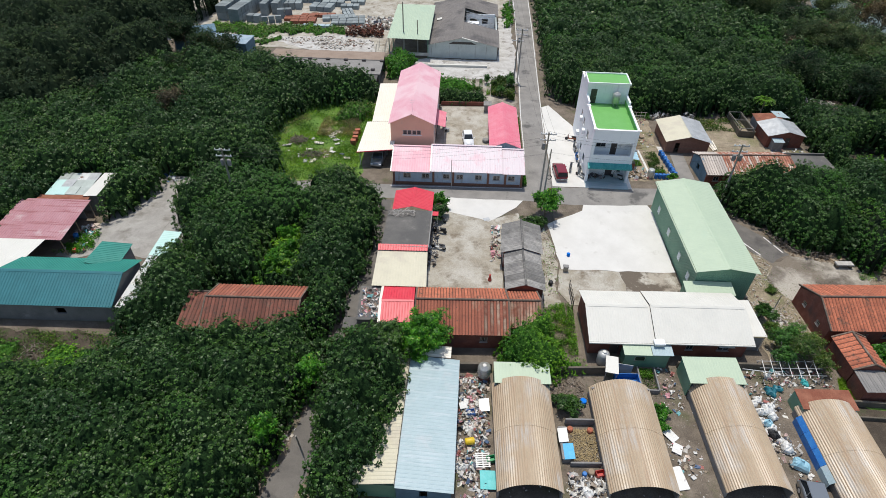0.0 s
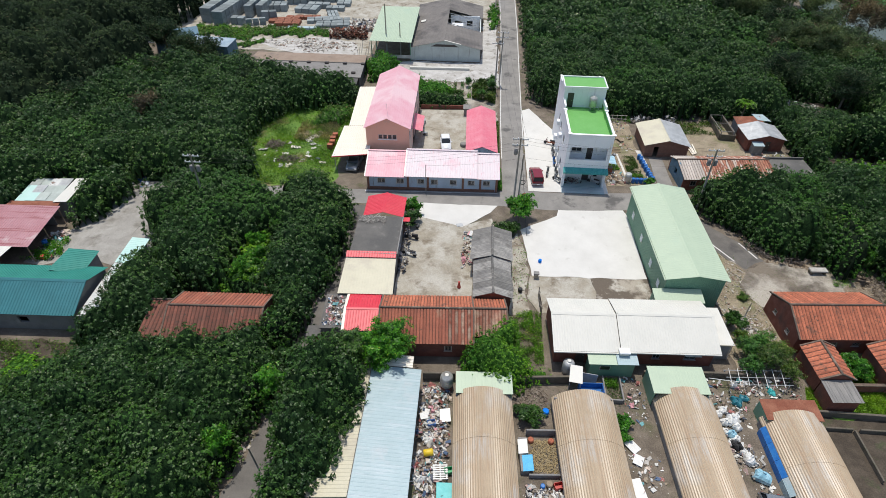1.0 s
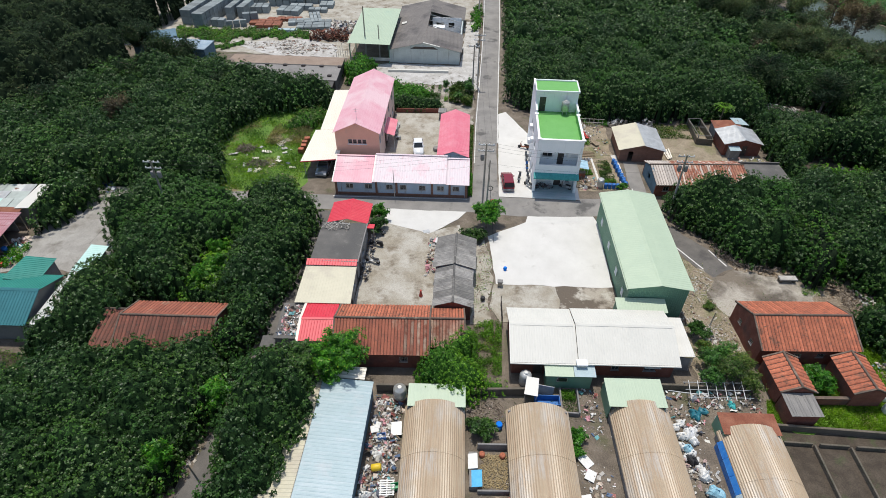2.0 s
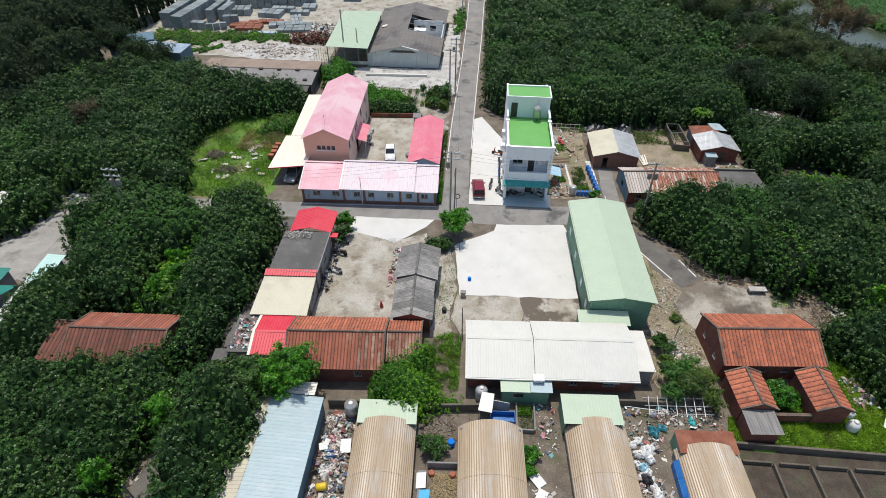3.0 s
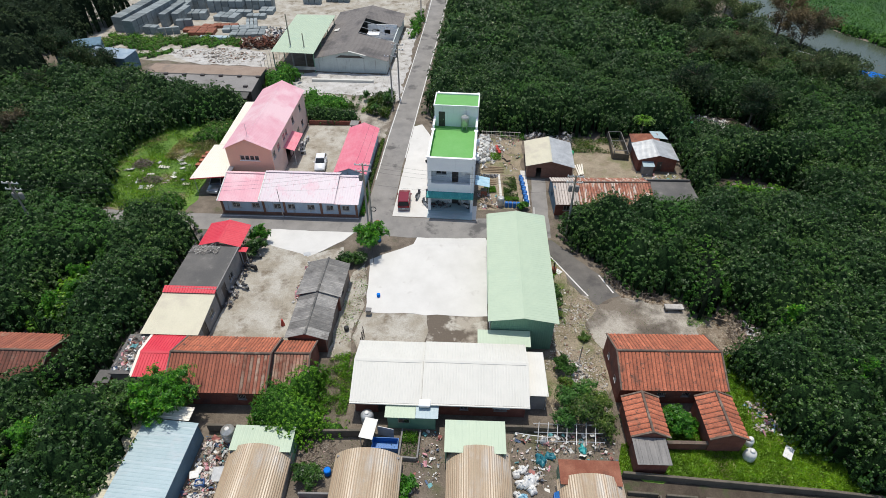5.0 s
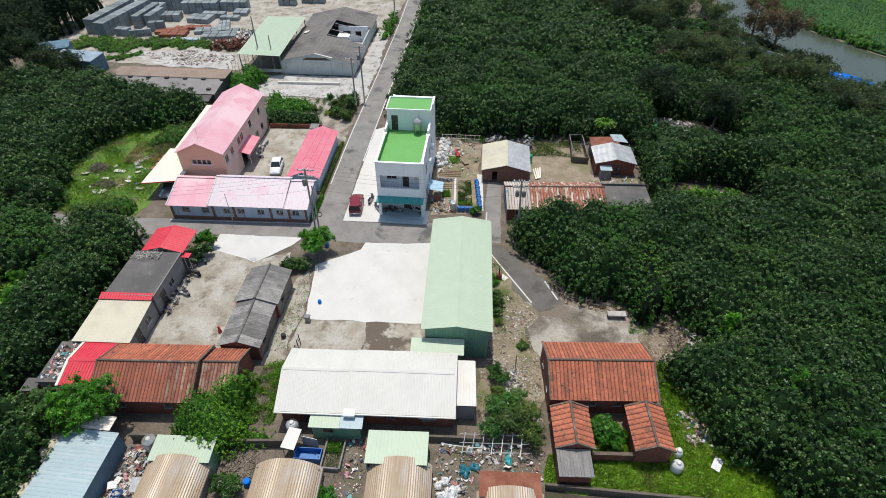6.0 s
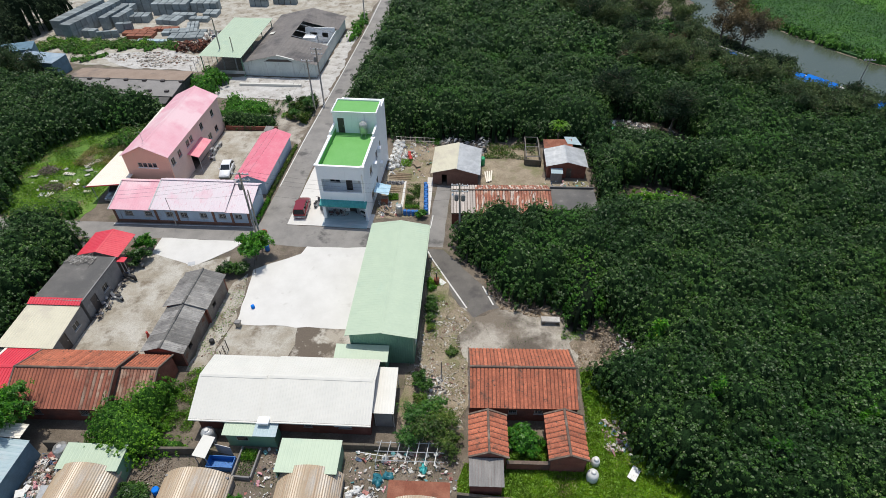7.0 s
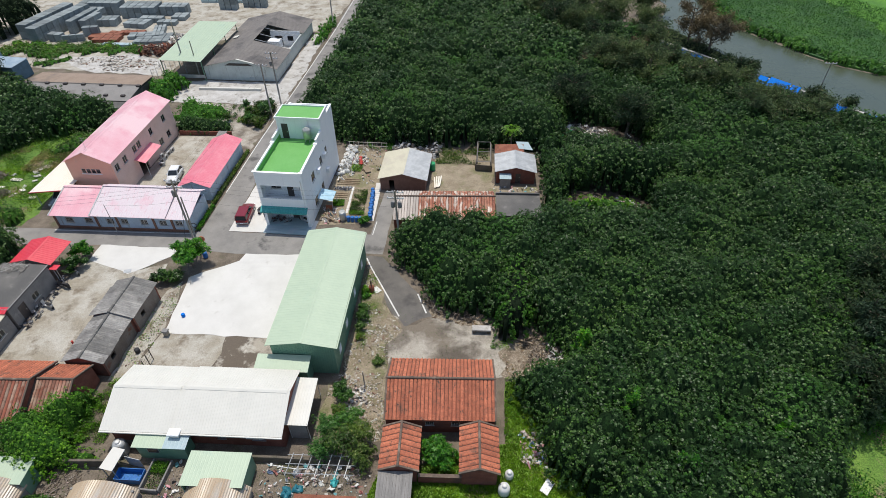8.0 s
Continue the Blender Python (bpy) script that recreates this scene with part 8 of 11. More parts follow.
def casuarina(x, y, h, r, mat, seed, label, sparse=False):
    """A feathery tree: stem, rising limbs and many thin drooping sprays; a sparse one shows its limbs."""
    rr = np.random.default_rng(seed)
    t = thing("casuarina", x, y, 0, 0, label, "tree", "feathery trees")
    g = Geo()
    g.tube([(0, 0, -0.2), (rr.normal(0, 0.2), rr.normal(0, 0.2), h * 0.5), (rr.normal(0, 0.3), rr.normal(0, 0.3), h * 0.92)], [0.24 if sparse else 0.2, 0.14, 0.03], 7)
    pts = []
    for k in range(30 if sparse else 40):
        a, z = rr.uniform(0, 6.28), h * rr.uniform(0.16 if sparse else 0.3, 0.8)
        ln = r * (1.12 - 1.0 * abs(z / h - 0.45) ** 1.1) * rr.uniform(0.5, 1.05)
        e = Vector((ln * math.cos(a), ln * math.sin(a), min(h, z + ln * rr.uniform(0.25, 0.9 if sparse else 0.6))))
        g.tube([(0, 0, z - 0.25), (e.x * 0.5, e.y * 0.5, z + (e.z - z) * 0.42), tuple(e)], [0.1 if sparse else 0.07, 0.05, 0.014], 4, False)
        for q in np.linspace(0.55 if sparse else 0.3, 1.08, 7):
            pts.append((e.x * q, e.y * q, z + (e.z - z) * q))
    part("trunk", g, M_BARK, t)
    pts = np.array(pts)
    n = int((300 if sparse else 560) * r * r) + 500
    c = pts[rr.integers(0, len(pts), n)] + rr.normal(0, 0.26 + 0.03 * r, (n, 3))
    nr = rr.normal(0, 0.8, (n, 3)) + c * np.array([0.3, 0.3, 0.0]) / r + np.array([0, 0, 0.5])
    part("crown", quads_mesh("crown", leaf_cards(c, nr, rr.uniform(0.3, 0.7, n), rr, 0.3)[:, :3], mat, 3), mat, t)


SAGE_TREES = ((42.4, 62.2, 8.4, 3.2), (38.4, 63.5, 8.2, 2.8), (49.1, 45.1, 8.2, 4.0), (52.4, 41.0, 7.6, 3.2), (45.6, 47.4, 7.4, 2.8), (60.4, 40.5, 7.4, 2.6), (64.7, 36.8, 7.2, 3.0), (67.1, 29.4, 6.8, 3.4), (70.6, 31.4, 6.4, 2.6),
              (39.5, 32.7, 7.0, 2.8), (47.8, 27.3, 6.6, 2.4), (55.4, 55.2, 7.6, 2.8), (50.0, 68.0, 8.6, 3.4), (46.4, 56.0, 7.8, 3.0), (75.0, 29.5, 6.2, 2.8), (56.0, 62.6, 8.0, 3.0), (58.2, 77.0, 8.6, 3.2), (61.0, 84.0, 8.6, 3.4),
              (44.0, 72.0, 8.6, 3.4), (36.0, 72.0, 8.4, 3.2), (52.0, 82.0, 9.0, 3.6), (30.0, 84.0, 9.0, 3.6), (40.0, 86.0, 9.0, 3.6), (57.4, 46.6, 6.8, 2.4))
for k, (x, y, h, r) in enumerate(SAGE_TREES):
    casuarina(x, y, h + 1.1, r * 1.15, L_FEATHER if k in (1, 9, 10, 13) else L_SAGE, 100 + k, "feathery olive-grey casuarina standing above the woods")
for k, (x, y, h, r) in enumerate(((43.5, 44.7, 6.6, 1.9), (52.6, 51.6, 6.8, 2.2), (-61.5, 12.3, 6.2, 2.0))):
    casuarina(x, y, h, r, L_BROWN, 130 + k, "dry brownish casuarina among green trees")
for k, (x, y, h, r) in enumerate(((65.8, 65.9, 9.2, 3.6), (68.8, 61.5, 8.4, 4.3))):
    casuarina(x, y, h, r, L_BROWN, 140 + k, "bare-limbed dry brownish casuarina by the river", True)
for k, (x, y, h, r) in enumerate(((68.6, 50.6, 4.2, 1.5), (71.6, 51.4, 3.6, 1.3), (73.4, 51.2, 3.4, 1.2), (80.4, 41.0, 3.2, 1.4), (70.2, 54.4, 2.6, 1.1), (85.2, 39.0, 2.4, 1.0))):
    casuarina(x, y, h, r, L_FEATHER, 150 + k, "low feathery dark green bush on the river bank")
for k, (x, y, h, r) in enumerate(((63, -13.5, 8, 3.4), (67, -8, 8.5, 3.6), (60.5, -19, 7, 3), (-66, 36.0, 6, 2.8), (-62.0, 36.0, 5.4, 2.4), (-72, 40, 7, 3.2), (-66, 26, 6.4, 2.4), (-50, 24, 5.5, 2.4), (-73, 14, 6.6, 2.4))):
    casuarina(x, y, h, r, L_FEATHER, 170 + k, "feathery dark grey-green casuarina")

papaya = thing("papaya_tree", 30.2, 22.2, 0, 0, "pale-stemmed palm-like tree with drooping fronds", "tree")
part("trunk", Geo().tube([(0, 0, -0.1), (0.1, 0, 1.8), (0.05, 0.1, 3.4)], [0.11, 0.09, 0.06], 7), M_BARK, papaya)
for k in range(11):
    a = k * 0.571
    g = Geo()
    g.tube([(0.05, 0.1, 3.3), (0.05 + 0.8 * math.cos(a), 0.1 + 0.8 * math.sin(a), 3.75), (0.05 + 1.6 * math.cos(a), 0.1 + 1.6 * math.sin(a), 3.2)], [0.03, 0.02, 0.01], 4)
    for q in range(7):
        u = 0.35 + q * 0.1
        bx, by, bz = 0.05 + 1.6 * u * math.cos(a), 0.1 + 1.6 * u * math.sin(a), 3.3 + 1.1 * u * (1 - u) * 1.6 - 0.1 * u
        for s in (-1, 1):
            nx, ny = -math.sin(a) * s, math.cos(a) * s
            g.add([(bx, by, bz), (bx + nx * 0.35 + 0.1 * math.cos(a), by + ny * 0.35 + 0.1 * math.sin(a), bz - 0.12), (bx + 0.14 * math.cos(a), by + 0.14 * math.sin(a), bz)], [(0, 1, 2)])
    part("frond", g, L_VINE, papaya)

low_plants("meadow_grass", [(-47, -0.6), (-40, -1.3), (-31.6, -0.9), (-31.6, 4.0), (-31.4, 24.0), (-35, 25.5), (-46, 20.0), (-50, 12.0)], 20000, 0.11, 0.26, L_GRASS, "rough tufts of bright meadow grass", 81, "grass", 0.55, True)
low_plants("meadow_weeds", [(-47, -0.6), (-40, -1.3), (-31.6, -0.9), (-31.6, 4.0), (-31.4, 24.0), (-35, 25.5), (-46, 20.0), (-50, 12.0)], 8000, 0.16, 0.45, L_VINE, "leafy bright weeds in the meadow", 181, "weeds", 0.9)
low_plants("meadow_weeds", [(-47, -0.6), (-40, -1.3), (-31.6, -0.9), (-31.6, 4.0), (-31.4, 24.0), (-35, 25.5), (-46, 20.0), (-50, 12.0)], 9000, 0.15, 0.7, L_FRESH, "taller green weeds in the meadow", 281, "weeds", 0.6)
low_plants("dry_weeds", [(-39.5, 10.4), (-39.4, 15.6), (-36.8, 18.2), (-33.4, 16.4), (-33.0, 11.0), (-35.4, 10.2)], 6500, 0.15, 0.5, L_STRAW, "pale straw-coloured weeds in the meadow", 182, "weeds", 1.0)
low_plants("dry_weeds", [(-44.6, 11.0), (-41.4, 15.6), (-42.6, 17.4), (-45.6, 13.6)], 1200, 0.12, 0.2, L_STRAW, "pale straw-coloured weeds in the meadow", 183, "weeds", 0.9)
low_plants("lush_grass", [(19.6, -29.6), (30.1, -25.7), (33.3, -25.5), (35.6, -25.2), (37.2, -29.0), (40.5, -31.6), (52, -32.6), (52, -33.4), (35, -32.4), (19.2, -32.2), (19.2, -31.0)], 34000, 0.1, 0.24, L_GRASS, "thick bright green grass", 82, "grass", 0.0, True)
low_plants("strip_grass", [(30.0, -25.6), (30.0, -19.4), (32.4, -18.8), (35.6, -20.0), (35.2, -25.1), (33.2, -25.4)], 9000, 0.09, 0.24, L_GRASS, "bright green grass beside the tiled house", 83, "grass", 0.0, True)
low_plants("path_weeds", [(-7.4, -24.8), (-6.8, -22.5), (-5.2, -22.2), (-5.0, -25.2), (-4.9, -27.5), (-6.0, -28.8), (-7.0, -29.3), (-7.4, -26.9)], 4200, 0.14, 0.5, L_VINE, "lush weeds along the back path", 84, "weeds", 2.1)
low_plants("path_weeds", [(-7.3, -29.0), (-7.1, -22.0), (-4.6, -21.9), (-4.5, -28.9)], 3000, 0.11, 0.3, L_OLIVE, "yellowish weeds on the trodden garden soil", 284, "weeds", 1.2)
low_plants("path_weeds", [(-5.2, -28.9), (-4.9, -22.2), (-4.3, -22.2), (-4.3, -28.9)], 1800, 0.13, 0.4, L_VINE, "green weeds along the wall of the white house", 285, "weeds", 0.9)
low_plants("path_weeds", [(-7.4, -22.5), (-5.0, -20.5), (-5.3, -12.8), (-6.2, -9.4), (-7.3, -11.5)], 520, 0.13, 0.28, L_VINE, "sparse weeds between barn and slab", 85, "weeds", 1.4)
low_plants("gravel_weeds", [(14.0, -4.6), (17.4, -11.0), (19.4, -14.0), (18.0, -16.0), (19.3, -19.2), (19.4, -26.4), (14.0, -29.0), (13.4, -21.0)], 3600, 0.09, 0.16, L_WEED, "sparse dusty weeds on gravel", 86, "weeds", 1.1)
low_plants("farmyard_weeds", [(-15.5, -31), (2, -29.8), (10, -29.3), (19, -28.8), (19, -33), (2.5, -33.5), (-13, -34)], 3000, 0.09, 0.14, L_WEED, "sparse weeds in the farmyard", 87, "weeds", 1.3)
low_plants("clearing_grass", [(28.7, -13.6), (28.4, -15.6), (30.2, -15.6), (30.9, -12.6), (29.4, -11.6)], 1500, 0.1, 0.3, L_VINE, "bright weeds beside the bench at the wood edge", 286, "weeds", 1.0)
low_plants("clearing_grass", [(29.9, -25.0), (29.9, -19.0), (31.2, -18.8), (31.4, -25.0)], 1500, 0.12, 0.35, L_VINE, "tall bright weeds beside the tiled house", 287, "weeds", 0.8)
low_plants("clearing_weeds", [(15.2, -9.8), (22.4, -11.9), (28.5, -12.6), (34, -14.0), (34, -19), (29.8, -19.2), (19.2, -19.2)], 1300, 0.09, 0.14, L_WEED, "scattered weeds at the edge of the clearing", 88, "weeds", 0.9)
low_plants("garden_beds", [(9.4, 9.8), (11.1, 10.0), (11.5, 5.4), (9.6, 5.3)], 3600, 0.13, 0.4, L_WEED, "vegetable bed with leafy plants", 89, "vegetables", 2.2)
low_plants("garden_beds", [(9.6, 5.2), (11.5, 5.3), (11.6, 4.6), (9.7, 4.5)], 900, 0.13, 0.35, L_VINE, "bright green row at the end of the bed", 188, "vegetables")
low_plants("garden_beds", [(6.9, 7.5), (8.4, 7.7), (8.6, 6.3), (7.1, 6.1)], 1700, 0.13, 0.25, L_VINE, "small bright vegetable bed", 90, "vegetables")
low_plants("garden_weeds", [(8.9, 22.6), (12.4, 23.0), (12.9, 20.4), (10.8, 20.2), (9.0, 21.0)], 1800, 0.15, 0.5, L_BRIGHT, "green weeds at the end of the garden", 189, "weeds", 1.2)
tree("shrub", 12.1, 3.0, 1.2, 0.7, L_BRIGHT, 2600, 0.14, 57, "round bright green bush by the footpath", 0.05, 0.05, "shrub", 10)
low_plants("garden_beds", [(7.6, 14.4), (9.2, 14.4), (9.2, 16.2), (7.6, 16.2)], 900, 0.15, 0.25, L_VINE, "patch of bright leaves in the garden", 91, "vegetables")
low_plants("garden_beds", [(-13.0, 26.6), (-9.0, 25.0), (-8.9, 33.2), (-13.0, 33.4)], 5200, 0.26, 0.9, L_WEED, "rows of garden plants and young trees", 92, "vegetables", 1.9)
low_plants("verge_plants", [(-8.9, 5.0), (-8.35, 5.0), (-8.5, 18.5), (-9.0, 18.5)], 2600, 0.2, 0.5, L_WEED, "weedy verge along the wing", 93, "weeds")
low_plants("verge_plants", [(-8.6, -0.4), (-8.1, -0.3), (-8.2, 4.8), (-8.7, 4.8)], 1300, 0.18, 0.5, L_BRIGHT, "potted plants and weeds beside the row", 94, "weeds")
low_plants("yard_plants", [(-66, -36.0), (-49, -35.4), (-49, -29.6), (-66, -30.4)], 1800, 0.15, 0.6, L_VINE, "rank weeds behind the farmhouse", 95, "weeds", 0.8)
low_plants("yard_plants", [(-63, -18.8), (-58.6, -18.4), (-59.4, -14.6), (-61.4, -14.4)], 1500, 0.22, 0.6, L_BRIGHT, "potted plants in the western yard", 96, "weeds", 1.6)
low_plants("shed_yard_weeds", [(19.4, 17.6), (27, 17.6), (27, 22), (19.6, 22)], 2200, 0.22, 0.25, L_WEED, "weeds at the edge of the shed yard", 97, "weeds", 1.0)
low_plants("farm_vegetables", [(1.05, -31.0), (2.35, -31.0), (2.3, -30.0), (1.0, -30.0)], 900, 0.13, 0.4, L_VINE, "green vegetables in a brick bed", 98, "vegetables")
low_plants("farm_vegetables", [(1.15, -32.3), (2.4, -32.3), (2.4, -31.0), (1.1, -31.0)], 260, 0.13, 0.4, L_WEED, "sparse vegetables in a brick bed", 99, "vegetables")

low_plants("far_east_grass", [(53, -32), (70, -32), (70, -18), (61, -19), (56, -22.5)], 12000, 0.2, 0.7, L_BRIGHT, "tall green weeds beside the woods", 121, "weeds", 0.3)
woods("meadow_shrubs", [[(-37.6, 15.6), (-34.0, 15.4), (-32.4, 19.0), (-33.4, 22.0), (-36.8, 19.4)], [(-35.4, -1.0), (-32.4, -1.0), (-32.2, 1.6), (-34.8, 1.4)]], [], 1.2, 1.0, 1.3, 70, 0.2, L_WEED, "grey-green shrubs and brush in the meadow", 122, "shrubs")
woods("garden_shrubs", [[(-23.6, 26.0), (-17.2, 26.2), (-16.6, 29.6), (-20, 31.4), (-24.0, 30.4)]], [], 1.2, 0.9, 1.5, 90, 0.17, L_BRIGHT, "mixed green garden shrubs behind the hedge", 123, "shrubs", relief=1.2, ragged=0.9)
for k, (x, y, h, r) in enumerate(((-11.4, 26.8, 2.2, 0.8), (-9.9, 25.6, 2.4, 0.8), (-9.7, 29.0, 2.9, 1.0), (-12.6, 29.6, 1.8, 0.7), (-9.6, 31.6, 2.6, 0.9), (-11.6, 31.8, 1.6, 0.6), (-13.8, 31.6, 1.9, 0.7), (-15.4, 27.4, 1.6, 0.7))):
    tree("garden_tree", x, y, h, r, L_WEED if k % 2 else L_CROP, 1900, 0.13, 140 + k, "thin young tree in the garden by the road", 0.05, 0.15, "tree", 12, loose=1.6)
for k in range(5):
    low_plants("garden_rows", [(-16.4 + 1.3 * k, 26.8), (-15.8 + 1.3 * k, 26.8), (-15.8 + 1.3 * k, 32.6), (-16.4 + 1.3 * k, 32.6)], 420, 0.16, 0.55, (L_WEED, L_CROP, L_VINE)[k % 3], "row of garden plants on brown soil", 190 + k, "vegetables", 1.2)
woods("rank_weeds", [[(-64, -35.2), (-58.0, -35.6), (-57.0, -33.0), (-62.0, -31.6)], [(-55.6, -35.4), (-50.4, -35.0), (-49.6, -32.2), (-53.8, -31.4)]], [], 1.1, 0.8, 0.6, 90, 0.16, L_VINE, "lush bright weeds behind the farmhouse", 152, "weeds", relief=0.9, ragged=1.1, step=0.3)
low_plants("rank_weeds", [(-66, -36.0), (-49, -35.4), (-49, -29.6), (-66, -30.4)], 8000, 0.15, 0.5, L_WEED, "rank weeds behind the farmhouse", 150, "weeds", 0.9)

crop = low_plants("field_crop", [(77, 98), (78, 84), (82, 76), (89.6, 65), (94, 60), (100, 56), (132, 28), (134, 60), (110, 98)], 36000, 0.3, 0.4, L_CROP, "leafy green crop across the river", 151, "crop")
crop.matrix_basis = pose(0, 0, 0.33)

# ---- heaps and rubble ----
def panel(name, x, y, z, rx, ry, rz, w, d, mat, label, category="board", t=0.03):
    ob = single(name, Geo().chamfer(-w / 2, w / 2, -d / 2, d / 2, 0, t, min(0.012, t / 3)), mat, label=label, category=category)
    ob.matrix_basis = pose(x, y, z, rx, ry, rz)
    return ob


def heap(name, poly, n, small, large, height, mat, label, seed, category="rubbish", mix=(0.34, 0.54, 0.12), clump=0.0, base=0.0, thin=False):
    """Loose pieces lying over an area: splinters and boards, crumpled sheets, bags and lumps."""
    r = np.random.default_rng(seed)
    if not thin and mat is not H_STONES:
        n, small = int(n * 1.25), small * 0.7
    xs, ys = [p[0] for p in poly], [p[1] for p in poly]
    px, py = r.uniform(min(xs), max(xs), n * 6), r.uniform(min(ys), max(ys), n * 6)
    ok = inside(px, py, poly)
    if clump:
        ok &= (np.sin(px * clump + 1.7 * np.sin(py * clump)) + np.cos(py * clump * 1.3)) > r.uniform(-1.2, 1.0, n * 6)
    px, py = px[ok][:n], py[ok][:n]
    g = Geo()
    for x, y in zip(px, py):
        s = small + (large - small) * r.random() ** 2.8
        z = base + height * r.random() ** 2
        kind = r.random()
        tilt = 12 if height < 0.15 else 32
        m = pose(x, y, z, r.normal(0, tilt), r.normal(0, tilt), r.uniform(0, 360))
        if kind < mix[0]:
            b, c = (r.uniform(0.03, 0.07), r.uniform(0.03, 0.06)) if thin else (s * r.uniform(0.12, 0.7), s * r.uniform(0.04, 0.25))
            k = [r.uniform(0.75, 1.1) for _ in range(4)]
            v = [(-s / 2 * k[0], -b / 2, 0), (s / 2, -b / 2 * k[1], 0), (s / 2 * k[2], b / 2, 0), (-s / 2, b / 2 * k[3], 0)]
            v += [(p[0], p[1], c) for p in v]
            g.add([tuple(m @ Vector(q)) for q in v], [(3, 2, 1, 0), (4, 5, 6, 7), (0, 1, 5, 4), (1, 2, 6, 5), (2, 3, 7, 6), (3, 0, 4, 7)])
        elif kind < mix[0] + mix[1]:
            # a crumpled sheet of three by three points
            a, b = s * 1.1, s * r.uniform(0.4, 1.0)
            v = [tuple(m @ Vector(((i - 1) * a / 2 * r.uniform(0.6, 1.15), (j - 1) * b / 2 * r.uniform(0.6, 1.15), r.normal(0, 0.16) * s))) for j in range(3) for i in range(3)]
            v = [(q[0], q[1], max(q[2], base + 0.02)) for q in v]
            g.add(v, [(j * 3 + i, j * 3 + i + 1, j * 3 + i + 4, j * 3 + i + 3) for j in range(2) for i in range(2)])
        else:
            m2 = pose(x, y, max(base, z * 0.6), r.normal(0, 18), r.normal(0, 18), r.uniform(0, 360))
            v = []
            ln = r.uniform(0.5, 0.95)
            for hh, rad in ((0.0, 0.34), (0.14, 0.5), (0.32, 0.4), (0.46, 0.14)):
                for q in range(7):
                    k = rad * r.uniform(0.55, 1.25)
                    v.append(tuple(m2 @ Vector((k * s * math.cos(q * 0.8976), k * s * ln * math.sin(q * 0.8976), hh * s * r.uniform(0.6, 1.3)))))
            f = [(i * 7 + q, i * 7 + (q + 1) % 7, i * 7 + 7 + (q + 1) % 7, i * 7 + 7 + q) for i in range(3) for q in range(7)]
            g.add(v, f + [tuple(range(21, 28)), (6, 5, 4, 3, 2, 1, 0)])
    return single(name, g, mat, label=label, category=category, kind="stuff")


def bag(name, x, y, r, h, mat, label, seed, z=0.0, category="bag"):
    """A full sack with a crumpled, tied top."""
    q = np.random.default_rng(seed)
    n = 14
    rings = [(0.75, -0.01), (0.98, 0.1 * h), (1.0, 0.3 * h), (0.92, 0.55 * h), (0.66, 0.78 * h), (0.32, 0.9 * h), (0.14, 0.98 * h), (0.2, 1.1 * h)]
    fold = q.uniform(0.6, 1.25, n)
    v = []
    for i, (k, hh) in enumerate(rings):
        for j in range(n):
            w = k * r * (1 + (fold[j] - 1) * (0.6 + 0.14 * i)) * q.uniform(0.93, 1.07)
            v.append((w * math.cos(6.2832 * j / n), w * 0.86 * math.sin(6.2832 * j / n), hh * (1 if i < 2 else q.uniform(0.9, 1.08))))
    f = [(i * n + j, i * n + (j + 1) % n, (i + 1) * n + (j + 1) % n, (i + 1) * n + j) for i in range(len(rings) - 1) for j in range(n)]
    f += [tuple(range(n - 1, -1, -1)), tuple(range(len(v) - n, len(v)))]
    return single(name, Geo().add(v, f), mat, x, y, z, q.uniform(0, 360), label, category, "", "")


heap("rubbish_heap", [(-15.7, -43.5), (-12.9, -43.5), (-13.0, -31.9), (-15.6, -31.9)], 1000, 0.05, 0.55, 0.3, H_RUBBISH, "heap of household rubbish, bags and broken boards", 1, clump=1.2)
heap("rubbish_heap", [(-15.4, -42.4), (-13.0, -42.4), (-13.2, -32.8), (-15.4, -33.2)], 230, 0.1, 0.7, 0.4, H_PALE, "white bags and foam thrown among rubbish", 2)
heap("rubbish_heap", [(-7.0, -44.5), (-3.8, -44.5), (-3.6, -41.0), (-6.8, -41.0)], 220, 0.1, 0.7, 0.4, H_PALE, "white bags and scraps between sheds", 3)
heap("rubbish_heap", [(10.4, -43.5), (13.1, -43.5), (13.2, -33.0), (10.3, -32.4)], 240, 0.1, 0.6, 0.4, H_PALE, "pile of white sacks and foam boxes", 4, clump=0.9)
heap("rubbish_heap", [(10.4, -33.0), (19.0, -32.4), (19.2, -29.0), (10.2, -29.4)], 300, 0.06, 0.6, 0.3, H_RUBBISH, "scattered farm junk and broken fittings", 5, clump=0.8)
heap("rubbish_heap", [(2.2, -42.5), (4.8, -42.5), (4.6, -33.2), (2.0, -33.4)], 130, 0.06, 0.5, 0.1, H_RUBBISH, "scraps trodden into the farm path", 6, clump=1.0)
heap("rubbish_heap", [(2.6, -33.0), (4.5, -33.0), (4.3, -29.6), (2.8, -29.6)], 80, 0.08, 0.5, 0.25, H_RUBBISH, "junk beside the vegetable bed", 7)
heap("rubbish_heap", [(-7.2, -34.5), (-4.2, -34.3), (-4.2, -31.6), (-7.2, -31.6)], 260, 0.1, 0.7, 0.12, H_TWIGS, "brush and dry stalks by the garden wall", 8, "brush", (1.0, 0.0, 0.0), thin=True)
heap("garden_junk", [(5.8, 12.0), (7.3, 12.0), (9.8, 17.0), (9.0, 20.4), (5.8, 20.4)], 240, 0.1, 0.8, 0.4, H_PALE, "white sacks and sheets piled behind the house", 9)
